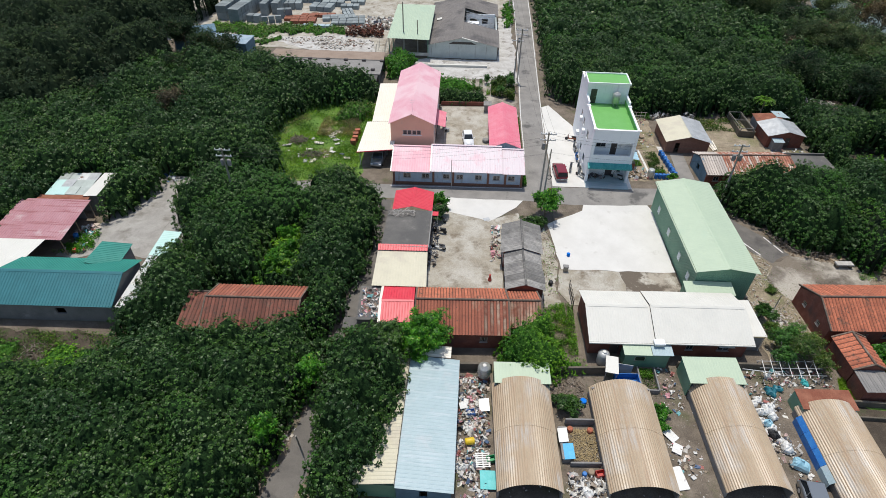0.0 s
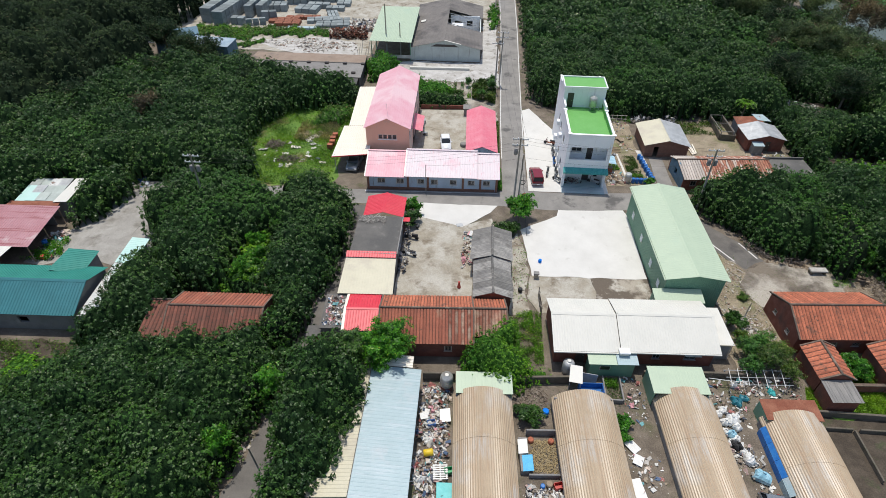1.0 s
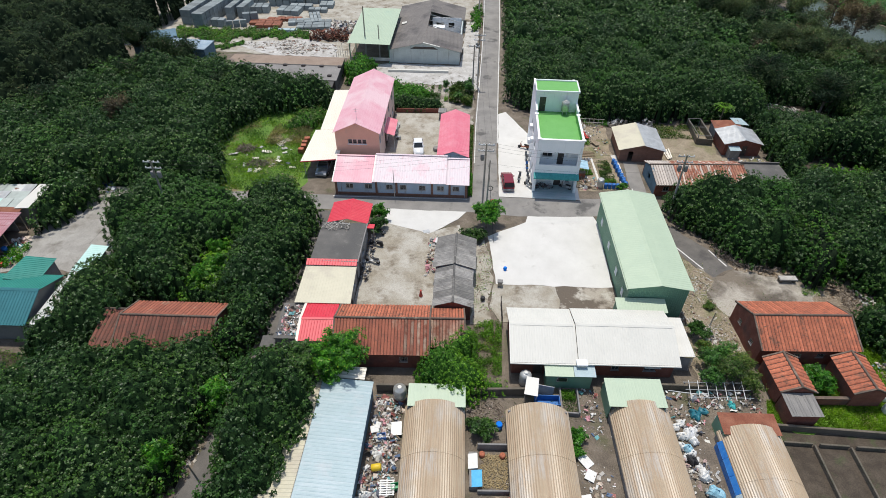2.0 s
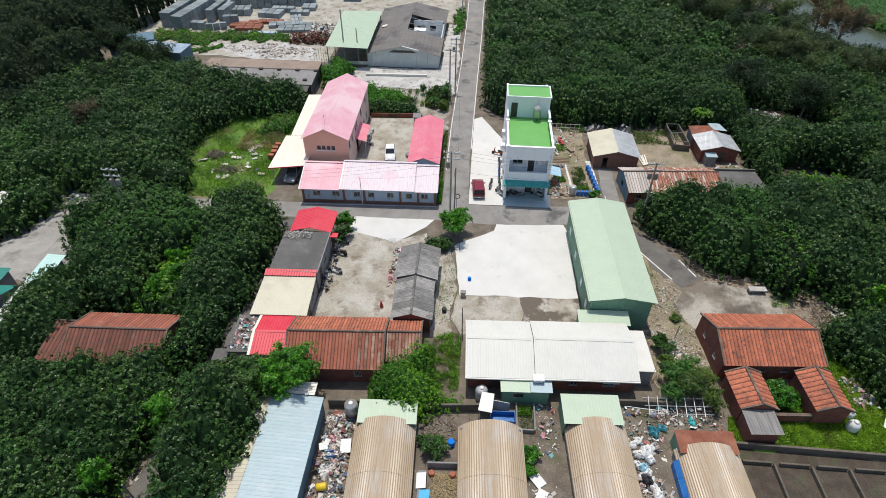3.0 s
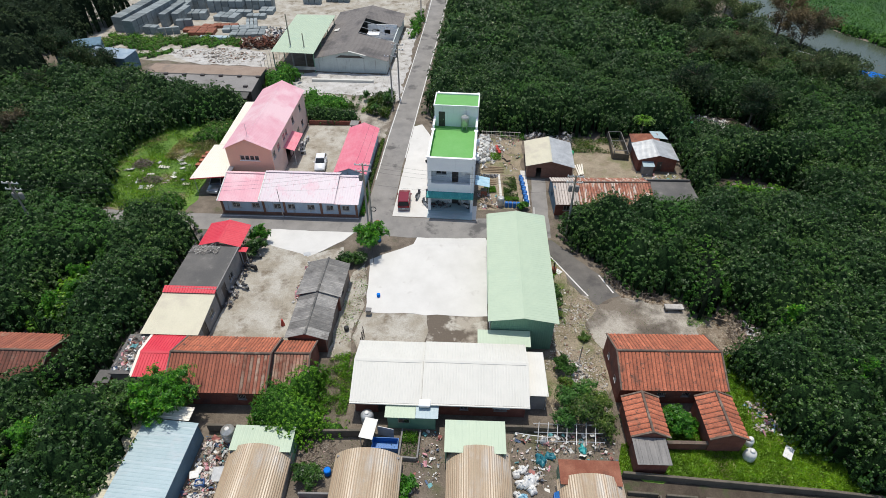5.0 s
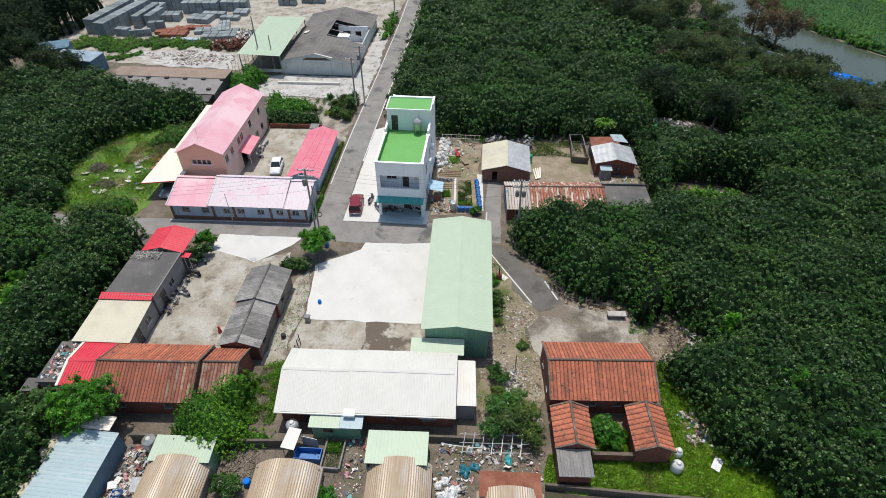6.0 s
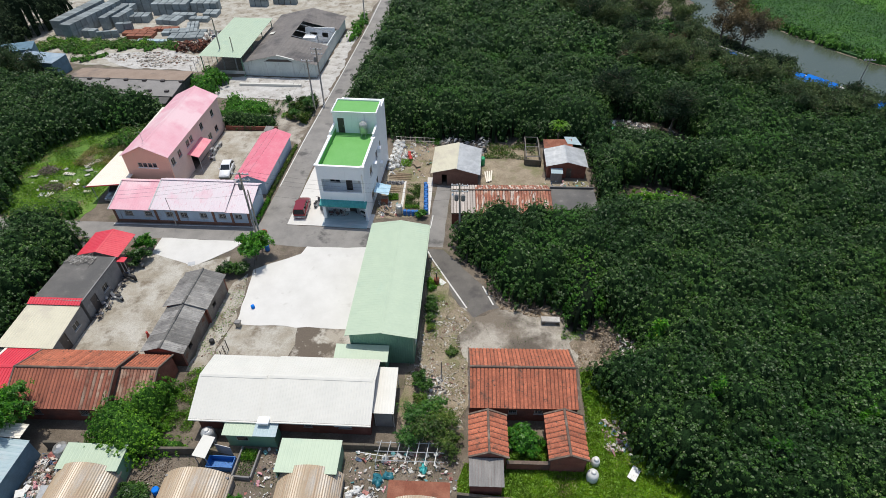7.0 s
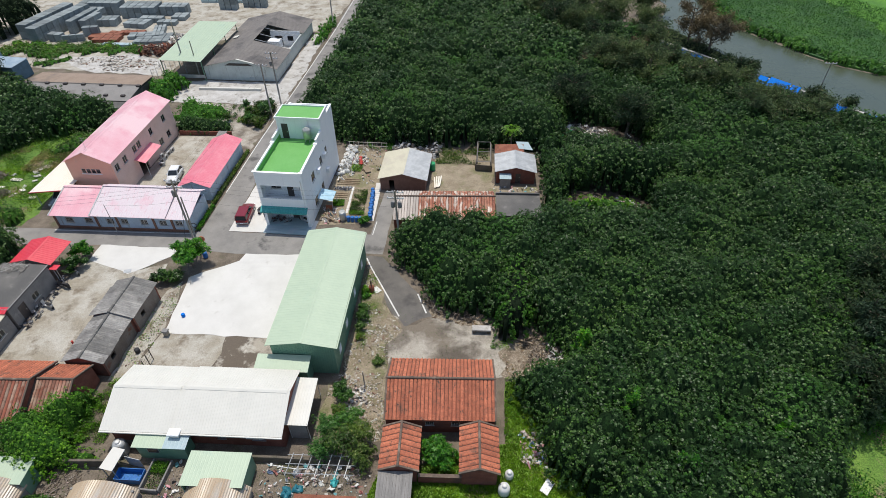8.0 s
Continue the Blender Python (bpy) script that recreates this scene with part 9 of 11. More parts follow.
for k in range(22):
    bag("rubbish_bag", 6.1 + 0.55 * (k % 3) + 0.1 * math.sin(k * 3.1), 13.6 + 0.36 * k, 0.32 + 0.12 * ((k * 7) % 4) / 3, 0.4 + 0.1 * (k % 3), M_WHITEP, "white plastic sack piled beside the house", 60 + k)
for k, (x0, x1, y0, y1) in enumerate(((6.5, 9.6, 11.0, 13.1), (6.8, 8.6, 8.0, 9.5))):
    sb = thing("soil_bed", (x0 + x1) / 2, (y0 + y1) / 2, 0, 2, "bare brown soil bed raked into ridges", "garden bed")
    for q in range(int((y1 - y0) / 0.42)):
        part("ridge", Geo().tube([((x0 - x1) / 2, (y0 - y1) / 2 + 0.25 + 0.42 * q, 0.0), (0, (y0 - y1) / 2 + 0.28 + 0.42 * q, 0.03), ((x1 - x0) / 2, (y0 - y1) / 2 + 0.25 + 0.42 * q, 0.0)], [0.1, 0.16, 0.1], 7), M_SANDSOIL, sb)
heap("garden_net", [(6.4, 9.8), (8.6, 9.9), (8.6, 10.6), (6.4, 10.5)], 120, 0.1, 0.6, 0.15, heap_material("dark_sheeting", [(0.06, 0.06, 0.07), (0.12, 0.12, 0.13), (0.3, 0.3, 0.32), (0.2, 0.2, 0.22)]), "crumpled dark sheeting along a garden bed", 61, "sheeting")
heap("garden_junk", [(6.2, 2.6), (9.2, 2.8), (9.0, 5.6), (6.0, 5.8)], 150, 0.08, 0.7, 0.3, H_RUBBISH, "boards and oddments beside the house", 10)
heap("garden_junk", [(9.8, 11.4), (11.8, 12.0), (12.2, 20.4), (8.0, 20.4)], 170, 0.06, 0.45, 0.25, H_RUBBISH, "garden oddments and buckets strewn on soil", 11, clump=0.9)
heap("junk_roof", [(-25.9, -27.3), (-23.9, -27.2), (-24.1, -23.3), (-26.1, -23.4)], 230, 0.08, 0.6, 0.2, H_RUBBISH, "junk spread over the flat roof", 12, base=2.12)
heap("wall_junk", [(-20.0, -17.2), (-19.0, -17.2), (-19.2, -8.2), (-20.0, -9.6)], 190, 0.1, 0.6, 0.6, heap_material("dark_oddments", [(0.05, 0.05, 0.055), (0.12, 0.12, 0.13), (0.3, 0.3, 0.32), (0.08, 0.1, 0.14), (0.2, 0.16, 0.13), (0.5, 0.5, 0.5)]), "bicycles, tools and oddments along the wall", 13)
heap("barn_junk", [(-13.0, -16.0), (-11.8, -16.0), (-11.9, -8.8), (-12.8, -9.2)], 120, 0.1, 0.7, 0.45, H_RUBBISH, "ropes and junk beside the barn", 14)
heap("rubble", [(-7.4, -22.0), (-5.2, -20.5), (-5.4, -12.4), (-6.1, -9.2), (-7.3, -11.0)], 420, 0.05, 0.3, 0.05, H_STONES, "pale rubble between barn and slab", 15, "rubble", (0.6, 0.1, 0.3))
heap("rubble", [(13.9, -4.8), (17.4, -11.0), (19.4, -14.0), (18.0, -16.0), (19.3, -19.2), (19.4, -26.4), (14.2, -28.6), (13.6, -21.0), (14.6, -20.2)], 1700, 0.05, 0.32, 0.05, H_STONES, "pale stones and broken brick on gravel", 16, "rubble", (0.6, 0.15, 0.25), 0.7)
heap("rubble", [(15.4, -25.5), (17.4, -25.5), (17.6, -21.0), (15.8, -21.0)], 300, 0.1, 0.5, 0.3, H_PALE, "heap of pale rubble and scrap", 17, "rubble")
heap("brush_pile", [(20.6, -9.0), (22.4, -11.2), (26.5, -12.4), (26.0, -10.6), (22.2, -7.8)], 700, 0.3, 1.5, 0.5, H_TWIGS, "pile of dead branches at the wood edge", 18, "brush", (1.0, 0.0, 0.0), thin=True)
heap("leaf_litter", [(20.3, -7.6), (21.2, -9.4), (21.9, -10.8), (22.2, -12.0), (24.0, -12.2), (26.8, -13.1), (28.2, -12.4), (27.0, -9.8), (23.0, -7.0)], 900, 0.04, 0.3, 0.05, H_LITTER, "dry brown leaves, bark and stones at the edge of the woods", 287, "litter", (0.5, 0.4, 0.1))
heap("leaf_litter", [(30.4, -14.4), (29.8, -16.7), (30.2, -18.6), (33.6, -18.2), (36.2, -17.4), (36.0, -15.2), (33.9, -13.4)], 800, 0.04, 0.28, 0.05, H_LITTER, "dry brown leaves, bark and stones at the edge of the woods", 288, "litter", (0.5, 0.4, 0.1), 0.8)
heap("brush_pile", [(31.5, -13.2), (35.2, -14.6), (36.2, -17.4), (34.0, -19.6), (32.6, -18.8)], 420, 0.2, 1.2, 0.25, H_TWIGS, "pile of dead branches and litter", 19, "brush", (1.0, 0.0, 0.0), thin=True)
heap("rubbish_heap", [(33.4, -14.2), (35.8, -15.4), (35.4, -18.4), (33.8, -18.0)], 160, 0.08, 0.6, 0.5, H_PALE, "white litter among branches", 20)
heap("rubbish_heap", [(31.0, -24.6), (33.2, -24.2), (33.6, -27.6), (31.6, -27.6)], 230, 0.08, 0.6, 0.3, H_RUBBISH, "tipped rubbish and planks on the grass", 21)
heap("rubbish_heap", [(38.5, 28.6), (45.0, 26.8), (46.0, 29.2), (39.4, 30.6)], 220, 0.2, 0.9, 0.35, H_PALE, "tipped litter in a gap of the woods", 22)
heap("field_stones", [(-43, 3.0), (-36, 2.4), (-33.4, 6.5), (-33.6, 13.5), (-37, 13.5), (-40, 8.5), (-43.6, 7.5)], 70, 0.12, 0.8, 0.1, H_PALE, "broken pale slabs and scraps in the meadow", 23, "rubble", (0.55, 0.35, 0.1), 0.9)
for k, (x, y, w, d) in enumerate(((-43.1, 7.3, 1.9, 1.0), (-37.1, 10.9, 1.7, 1.3), (-36.2, 11.8, 1.2, 1.5), (-36.2, 9.4, 1.1, 1.2), (-38.5, 8.3, 1.9, 1.1), (-38.2, 3.3, 1.6, 0.9), (-39.3, 3.2, 1.2, 0.8), (-36.0, 6.0, 1.2, 0.8), (-33.6, 4.5, 1.2, 0.9), (-39.7, 9.4, 0.8, 0.6), (-39.5, 6.4, 0.6, 1.2), (-34.0, 17.0, 0.8, 1.4))):
    o = panel("broken_slab", x, y, 0.12, (k * 7) % 25 - 12, (k * 5) % 21 - 10, k * 47 % 180, w * 0.72, d * 0.72, (M_PALEFLOOR, M_IVORY, M_CREAM)[k % 3], "pale broken board lying in the meadow", t=0.07)
heap("brush_pile", [(-43.0, 8.0), (-41.2, 7.6), (-40.2, 8.8), (-41.4, 9.8), (-42.8, 9.4)], 260, 0.5, 1.7, 0.5, H_TWIGS, "grey pile of cut branches in the meadow", 184, "branches", (1.0, 0.0, 0.0), 0.0, 0.0, True)
heap("brush_pile", [(-40.4, 4.4), (-37.6, 4.0), (-37.2, 5.4), (-39.6, 5.8)], 200, 0.5, 1.5, 0.4, H_TWIGS, "grey pile of cut branches in the meadow", 185, "branches", (1.0, 0.0, 0.0), 0.0, 0.0, True)
for k in range(4):
    bs_ = thing("brick_stack", -33.4 + 0.1 * (k % 2), 8.6 + 1.05 * k, 0, 4 * k, "stack of red bricks beside the carport", "bricks", "brick stacks")
    for q in range(4):
        part("brick_layer", Geo().chamfer(-0.4 + 0.03 * (q % 2), 0.4, -0.35, 0.35 - 0.04 * (q % 2), 0.2 * q, 0.2 * q + 0.19, 0.015), M_TILE, bs_)
heap("brush_pile", [(-57.4, -34.4), (-54.8, -34.2), (-54.4, -31.6), (-57.0, -31.4)], 260, 0.4, 1.5, 0.45, H_TWIGS, "pile of dry branches behind the farmhouse", 153, "branches", (1.0, 0.0, 0.0), 0.0, 0.0, True)
heap("yard_junk", [(-62.4, -18.6), (-59.2, -18.2), (-60.2, -13.6), (-62.0, -13.4)], 140, 0.12, 0.8, 0.5, H_RUBBISH, "crates and junk under the shed eave", 24)
heap("yard_junk", [(-58.0, -3.6), (-55.2, -3.4), (-55.4, -1.6), (-58.0, -1.4)], 90, 0.12, 0.8, 0.35, heap_material("blue_and_white_scraps", [(0.03, 0.13, 0.42), (0.6, 0.6, 0.6), (0.05, 0.2, 0.5), (0.4, 0.42, 0.45), (0.1, 0.1, 0.12)]), "blue and white scraps at the yard edge", 25)
heap("forecourt_rubble", [(-57, 48.8), (-44.8, 52.2), (-37, 49.4), (-36.4, 43.8), (-49, 44.4)], 900, 0.1, 0.7, 0.12, H_STONES, "broken rubble on a cleared floor", 26, "rubble", (0.7, 0.15, 0.15), 0.5)
heap("scrap_heap", [(-43.2, 51.6), (-35.6, 51.6), (-36.0, 55.4), (-42.6, 55.4)], 520, 0.2, 1.1, 1.5, heap_material("rusty_scrap", [(0.12, 0.04, 0.025), (0.2, 0.07, 0.04), (0.08, 0.04, 0.03), (0.16, 0.08, 0.05)], 0.9), "tangled heap of rusty scrap metal", 27, "scrap", (0.8, 0.15, 0.05))
heap("scrap_heap", [(-41.0, 56.6), (-34.4, 56.2), (-34.6, 62.4), (-40.4, 62.4)], 420, 0.2, 1.2, 0.8, H_PALE, "pile of pale bags and scrap", 28, "scrap")
heap("shed_yard_junk", [(27.9, 13.0), (28.0, 10.6), (34, 10.2), (34, 12.8)], 90, 0.1, 0.6, 0.3, H_RUBBISH, "junk in front of the brick shed", 29)
heap("shed_yard_junk", [(12.6, 20.4), (19.6, 18.8), (20.4, 22.6), (13.0, 23.2)], 240, 0.15, 0.9, 0.5, heap_material("grey_junk", [(0.25, 0.25, 0.25), (0.4, 0.4, 0.4), (0.12, 0.12, 0.12), (0.3, 0.26, 0.22), (0.6, 0.6, 0.6)]), "grey junk behind the cream shed", 30)
heap("roof_sticks", [(-24.9, -11.9), (-22.0, -11.9), (-22.0, -10.9), (-24.9, -10.9)], 120, 0.3, 1.6, 0.12, heap_material("pale_sticks", [(0.35, 0.33, 0.3), (0.25, 0.23, 0.21), (0.5, 0.48, 0.45)], 0.9), "bundle of sticks and pipes on the felt roof", 35, "sticks", (1.0, 0.0, 0.0), base=2.86, thin=True)
heap("farm_litter", [(-15.8, -44), (19, -44), (19, -29.4), (-15.8, -31)], 900, 0.03, 0.16, 0.03, H_PALE, "small pale litter trodden into the farmyard", 36, "litter", (0.4, 0.5, 0.1), 0.7)
heap("hay", [(-6.0, -39.6), (-3.9, -39.6), (-3.9, -36.8), (-6.0, -36.8)], 900, 0.1, 0.5, 0.06, heap_material("straw", [(0.36, 0.28, 0.15), (0.3, 0.22, 0.11), (0.25, 0.2, 0.12)], 0.95), "dry straw in a small pen", 31, "straw", (1.0, 0.0, 0.0), thin=True)
heap("rubble_stones", [(14.4, -11.6), (17.2, -11.2), (19.0, -14.0), (17.8, -16.0), (19.0, -19.2), (19.1, -25.6), (15.0, -26.0), (14.2, -21.0)], 380, 0.14, 0.46, 0.04, H_STONES, "larger pale stones and broken slabs on the gravel", 116, "rubble", (0.5, 0.1, 0.4), 0.9)
heap("glade_rubble", [(-37.4, -21.2), (-37.3, -14.0), (-35.4, -12.8), (-34.4, -15.0), (-34.5, -20.9)], 260, 0.1, 0.5, 0.3, H_STONES, "pale rubble among weeds in a gap of the thicket", 117, "rubble", (0.5, 0.3, 0.2))
heap("leaf_litter", [(-31.0, -45.5), (-30.2, -40.5), (-29.2, -34.0), (-28.6, -29.5), (-29.6, -29.0), (-30.4, -35.0), (-31.4, -40.5), (-32.2, -46.0)], 900, 0.05, 0.3, 0.06, H_LITTER, "dry leaves and stones along the alley", 289, "litter", (0.5, 0.4, 0.1))
heap("stone_litter", [(-29.6, -41), (-28.6, -31), (-28.2, -27), (-29.4, -28), (-30.4, -40)], 420, 0.06, 0.3, 0.08, H_STONES, "litter of leaves and stones along the alley", 32, "litter", (0.5, 0.3, 0.2))
heap("porch_goods", [(0.4, 2.1), (2.7, 2.1), (2.7, 3.0), (0.4, 3.0)], 60, 0.15, 0.6, 0.7, heap_material("porch_oddments", [(0.08, 0.06, 0.06), (0.2, 0.1, 0.09), (0.3, 0.3, 0.3), (0.5, 0.5, 0.5), (0.1, 0.1, 0.12)]), "household goods stacked in the porch", 33, base=0.12)


# ---- small built things ----
def mossy_wall(pts, h, label, mat=M_DIRTWALL, thick=0.22):
    for (x0, y0), (x1, y1) in zip(pts, pts[1:]):
        ln = math.hypot(x1 - x0, y1 - y0)
        t = thing("garden_wall", x0, y0, 0, math.degrees(math.atan2(y1 - y0, x1 - x0)), label, "wall", "low walls")
        part("wall", Geo().chamfer(0, ln, -thick / 2, thick / 2, -0.05, h, 0.03), mat, t)


mossy_wall([(-15.7, -31.3), (-12.7, -31.1)], 1.05, "mossy garden wall behind the farm sheds")
mossy_wall([(-7.5, -31.1), (-1.9, -30.6)], 1.0, "mossy garden wall behind the farm sheds")
mossy_wall([(4.8, -29.35), (11.2, -29.0), (14.8, -28.9)], 0.8, "low mossy wall behind the farm sheds")
mossy_wall([(19.2, -32.42), (35.0, -32.6), (52.0, -33.3)], 0.75, "long low concrete wall along the grass", M_DIRTWALL)
mossy_wall([(0.95, -32.5), (0.95, -29.9)], 0.5, "brick edge of a vegetable bed", M_GREYWALL, 0.14)
mossy_wall([(2.5, -32.5), (2.5, -29.9)], 0.5, "brick edge of a vegetable bed", M_GREYWALL, 0.14)
mossy_wall([(1.03, -32.5), (2.42, -32.5)], 0.5, "brick edge of a vegetable bed", M_GREYWALL, 0.14)
mossy_wall([(-6.4, -36.3), (-3.8, -36.15)], 0.8, "grey block wall of a small pen", M_GREYWALL, 0.15)
mossy_wall([(-6.3, -40.1), (-3.8, -39.95)], 0.5, "grey block wall of a small pen", M_GREYWALL, 0.15)
mossy_wall([(-21.3, 22.5), (-13.0, 22.9)], 0.7, "low brick wall closing the court", M_BRICK, 0.2)
mossy_wall([(-53.0, 38.7), (-33.4, 38.9)], 0.8, "low brown wall along the forecourt", M_DIRTWALL, 0.3)
mossy_wall([(-25.0, 38.2), (-13.8, 38.6)], 0.45, "whitewashed planter kerb", M_WHITEROOF, 0.5)
for k in range(6):
    x = 21.9 + k * 3.0
    mossy_wall([(x, -33.95), (x + 0.1, -38.5)], 0.45, "low concrete pen wall", M_DIRTWALL, 0.16)
    mossy_wall([(x - 2.5, -33.85), (x - 0.1, -33.85)], 0.45, "low concrete pen wall", M_DIRTWALL, 0.16)
mossy_wall([(25.3, 16.4), (25.5, 22.4)], 1.0, "rough pen wall", M_DIRTWALL, 0.12)
mossy_wall([(27.6, 16.2), (27.4, 22.2)], 1.0, "rough pen wall", M_DIRTWALL, 0.12)
mossy_wall([(25.35, 16.3), (27.55, 16.15)], 1.0, "rough pen wall", M_DIRTWALL, 0.12)


def pen_roof(x, y, rz, w, d, z):
    t = thing("pen_frame", x, y, 0, rz, "timber frame of a small pen", "frame")
    for px, py in ((0, 0), (w, 0), (0, d), (w, d)):
        part("post", Geo().box(px - 0.05, px + 0.05, py - 0.05, py + 0.05, -0.02, z), M_GREYWOOD, t)
    for a, b in (((0, 0), (w, 0)), ((0, d), (w, d)), ((0, 0), (0, d)), ((w, 0), (w, d)), ((0, d / 2), (w, d / 2))):
        part("rail", Geo().tube([(*a, z), (*b, z)], 0.05, 5), M_GREYWOOD, t)


pen_roof(25.5, 16.6, 2, 1.9, 5.4, 1.3)


def barrel(name, x, y, r, h, mat, label, z=0.0, group="", lid=None):
    t = thing(name, x, y, z, 0, label, "barrel", group)
    part("body", Geo().spin([(r * 0.9, -0.01), (r * 0.94, 0.03), (r, h * 0.3), (r, h * 0.7), (r * 0.95, h - 0.03)], n=14), mat, t)
    part("lid", Geo().spin([(r * 0.95, h - 0.028), (r * 0.96, h), (r * 0.7, h + 0.03)], n=14), lid or mat, t)
    return t


for k in range(12):
    barrel("barrel", 11.85 + 0.06 * k + (0.1 if k % 2 else 0), 9.6 - k * 0.52, 0.26, 0.75, M_BLUEP, "blue plastic barrel beside the vegetable bed", group="row of blue barrels")
for k in range(5):
    barrel("barrel", 9.9 + k * 0.52, 3.35, 0.25, 0.7, M_BLUEP, "blue plastic barrel beside the vegetable bed", group="row of blue barrels")
barrel("steel_drum", 9.15, 3.5, 0.45, 1.3, M_STAINLESS, "shiny steel water drum in the garden")
barrel("barrel", -13.75, 11.0, 0.5, 0.5, M_GREYWALL, "round concrete basin in the court")
barrel("bucket", -3.87, -14.15, 0.2, 0.36, M_SKYP, "blue bucket on the concrete slab", 0.06)
barrel("bucket", 19.2, 16.0, 0.45, 1.1, M_GREENP, "tall green plastic bin beside the shed")
barrel("bucket", -5.25, -40.9, 0.2, 0.4, M_BLUEP, "blue pail beside the pen")
barrel("bucket", -4.7, -40.7, 0.28, 0.4, M_WOOD, "brown clay jar beside the pen")
barrel("bucket", -6.0, -36.9, 0.26, 0.35, M_TILE, "clay flower pot in the pen")
barrel("bucket", -4.3, -36.9, 0.26, 0.35, M_TILE, "clay flower pot in the pen")
barrel("barrel", -5.4, -4.9, 0.28, 0.8, M_BLUEP, "blue barrel by the roadside tree")
barrel("bucket", -4.6, -34.2, 0.3, 0.6, M_SKYP, "blue plastic can beside the bush")
barrel("bucket", -61.6, -16.0, 0.3, 0.8, M_BLUEP, "blue barrel in the western yard")
barrel("bucket", -60.6, -18.2, 0.25, 0.45, M_REDP, "red pot in the western yard")
st = thing("water_tank", -13.45, -32.0, 0, 0, "stainless steel water tank on a brick base", "tank")
part("base", Geo().chamfer(-0.5, 0.5, -0.5, 0.5, 0, 0.4, 0.04), M_BRICK, st)
part("tank_body", Geo().spin([(0.5, 0.402), (0.58, 0.5), (0.58, 1.6), (0.5, 1.72), (0.2, 1.82), (0.18, 1.88)], n=20), M_STAINLESS, st)
for z in (0.8, 1.1, 1.4):
    part("hoop", Geo().spin([(0.585, z), (0.6, z + 0.02), (0.6, z + 0.04), (0.585, z + 0.06)], n=20), M_STAINLESS, st)
wt = thing("water_tank", -2.2, -29.3, 0, 0, "upright white water tank behind the kitchen", "tank")
part("tank_body", Geo().spin([(0.5, -0.01), (0.55, 0.1), (0.55, 1.2), (0.45, 1.4), (0.2, 1.5)], n=20), M_STEEL, wt)
part("lid", Geo().spin([(0.2, 1.5), (0.22, 1.56), (0.1, 1.6)], n=12), M_WHITEP, wt)


ws = thing("pump_shelter", -1.75, -30.8, 0, -8, "small shelter with white roof over blue tubs", "shelter")
part("roof_panel", Geo().slab((-0.6, -0.9, 1.5), (0.6, -0.9, 1.5), (0.55, 0.9, 1.7), (-0.55, 0.9, 1.7), 0.05), M_WHITEROOF, ws)
for x, y in ((-0.5, -0.8), (0.5, -0.8), (-0.5, 0.8), (0.5, 0.8)):
    part("post", Geo().box(x - 0.03, x + 0.03, y - 0.03, y + 0.03, 0, 1.5), M_STEEL, ws)
part("side_panel", Geo().box(0.56, 2.0, 0.5, 0.54, 0, 1.3), M_STEEL, ws, "grey metal sheet")
tb = thing("blue_tub", -0.3, -31.5, 0, 2, "large blue plastic tub", "tub")
part("tub", Geo().wall(2.2, 0.7, 0.05, (), pose(-1.1, -0.5, 0)).wall(2.2, 0.7, 0.05, (), pose(-1.1, 0.45, 0)).wall(0.9, 0.7, 0.05, (), pose(-1.05, -0.45, 0, 0, 0, 90)).wall(0.9, 0.7, 0.05, (), pose(1.1, -0.45, 0, 0, 0, 90)).box(-1.05, 1.05, -0.45, 0.45, 0, 0.05), M_BLUEP, tb)
panel("white_board", -6.75, -37.8, 0.7, 0, -12, 3, 0.8, 1.3, M_WHITEP, "white board laid over a trough")
panel("blue_board", -6.4, -39.2, 0.62, 0, -10, 3, 0.9, 1.4, material("cyan_blue_sheet", (0.03, 0.36, 0.66), 0.5, 0, (0.06, 0.42, 0.7), 2, grain=0.08), "bright blue sheet laid over a trough")
tr = thing("trough", -6.6, -39.9, 0, 3, "grey block trough under boards", "trough")
part("trough", Geo().chamfer(-0.35, 0.35, 0, 3.0, 0, 0.58, 0.03), M_GREYWALL, tr)
panel("white_sheet", 2.4, -36.6, 0.12, 4, 5, 40, 0.9, 1.6, M_WHITEP, "white plastic sheet lying on the path")
panel("white_sheet", 2.8, -38.0, 0.12, -5, 4, -25, 0.8, 1.0, M_WHITEP, "white plastic sheet lying on the path")
panel("window_frame_board", 2.35, -40.6, 0.14, 3, 0, 12, 0.9, 1.9, M_WHITEP, "old white window sash lying flat")
panel("cyan_board", -12.95, -42.0, 0.35, 5, 4, 4, 1.3, 1.5, M_CYANP, "turquoise plastic sheet on the rubbish")
panel("metal_sheet", -13.35, -35.2, 0.4, 8, -5, 6, 0.9, 1.2, M_STEEL, "loose galvanised sheet on the rubbish")
panel("white_board", -15.2, -35.4, 0.42, 12, 6, 20, 0.7, 0.6, M_WHITEP, "white foam board on the rubbish")
panel("white_board", 33.4, -29.25, 0.22, 5, 3, -32, 0.7, 1.2, M_WHITEP, "white board lying on the grass")
panel("white_sheet", 15.7, -8.5, 0.06, 2, 2, 50, 0.7, 0.9, M_WHITEP, "white sheet beside the brick stove")
panel("wood_plank", 10.0, 14.8, 0.3, 6, 3, 30, 0.8, 1.3, M_WOOD, "pale board lying in the garden")
panel("drain_cover", -13.4, -8.05, 0.055, 0, 0, 20, 0.8, 0.6, M_STEEL, "steel drain cover at the ramp")
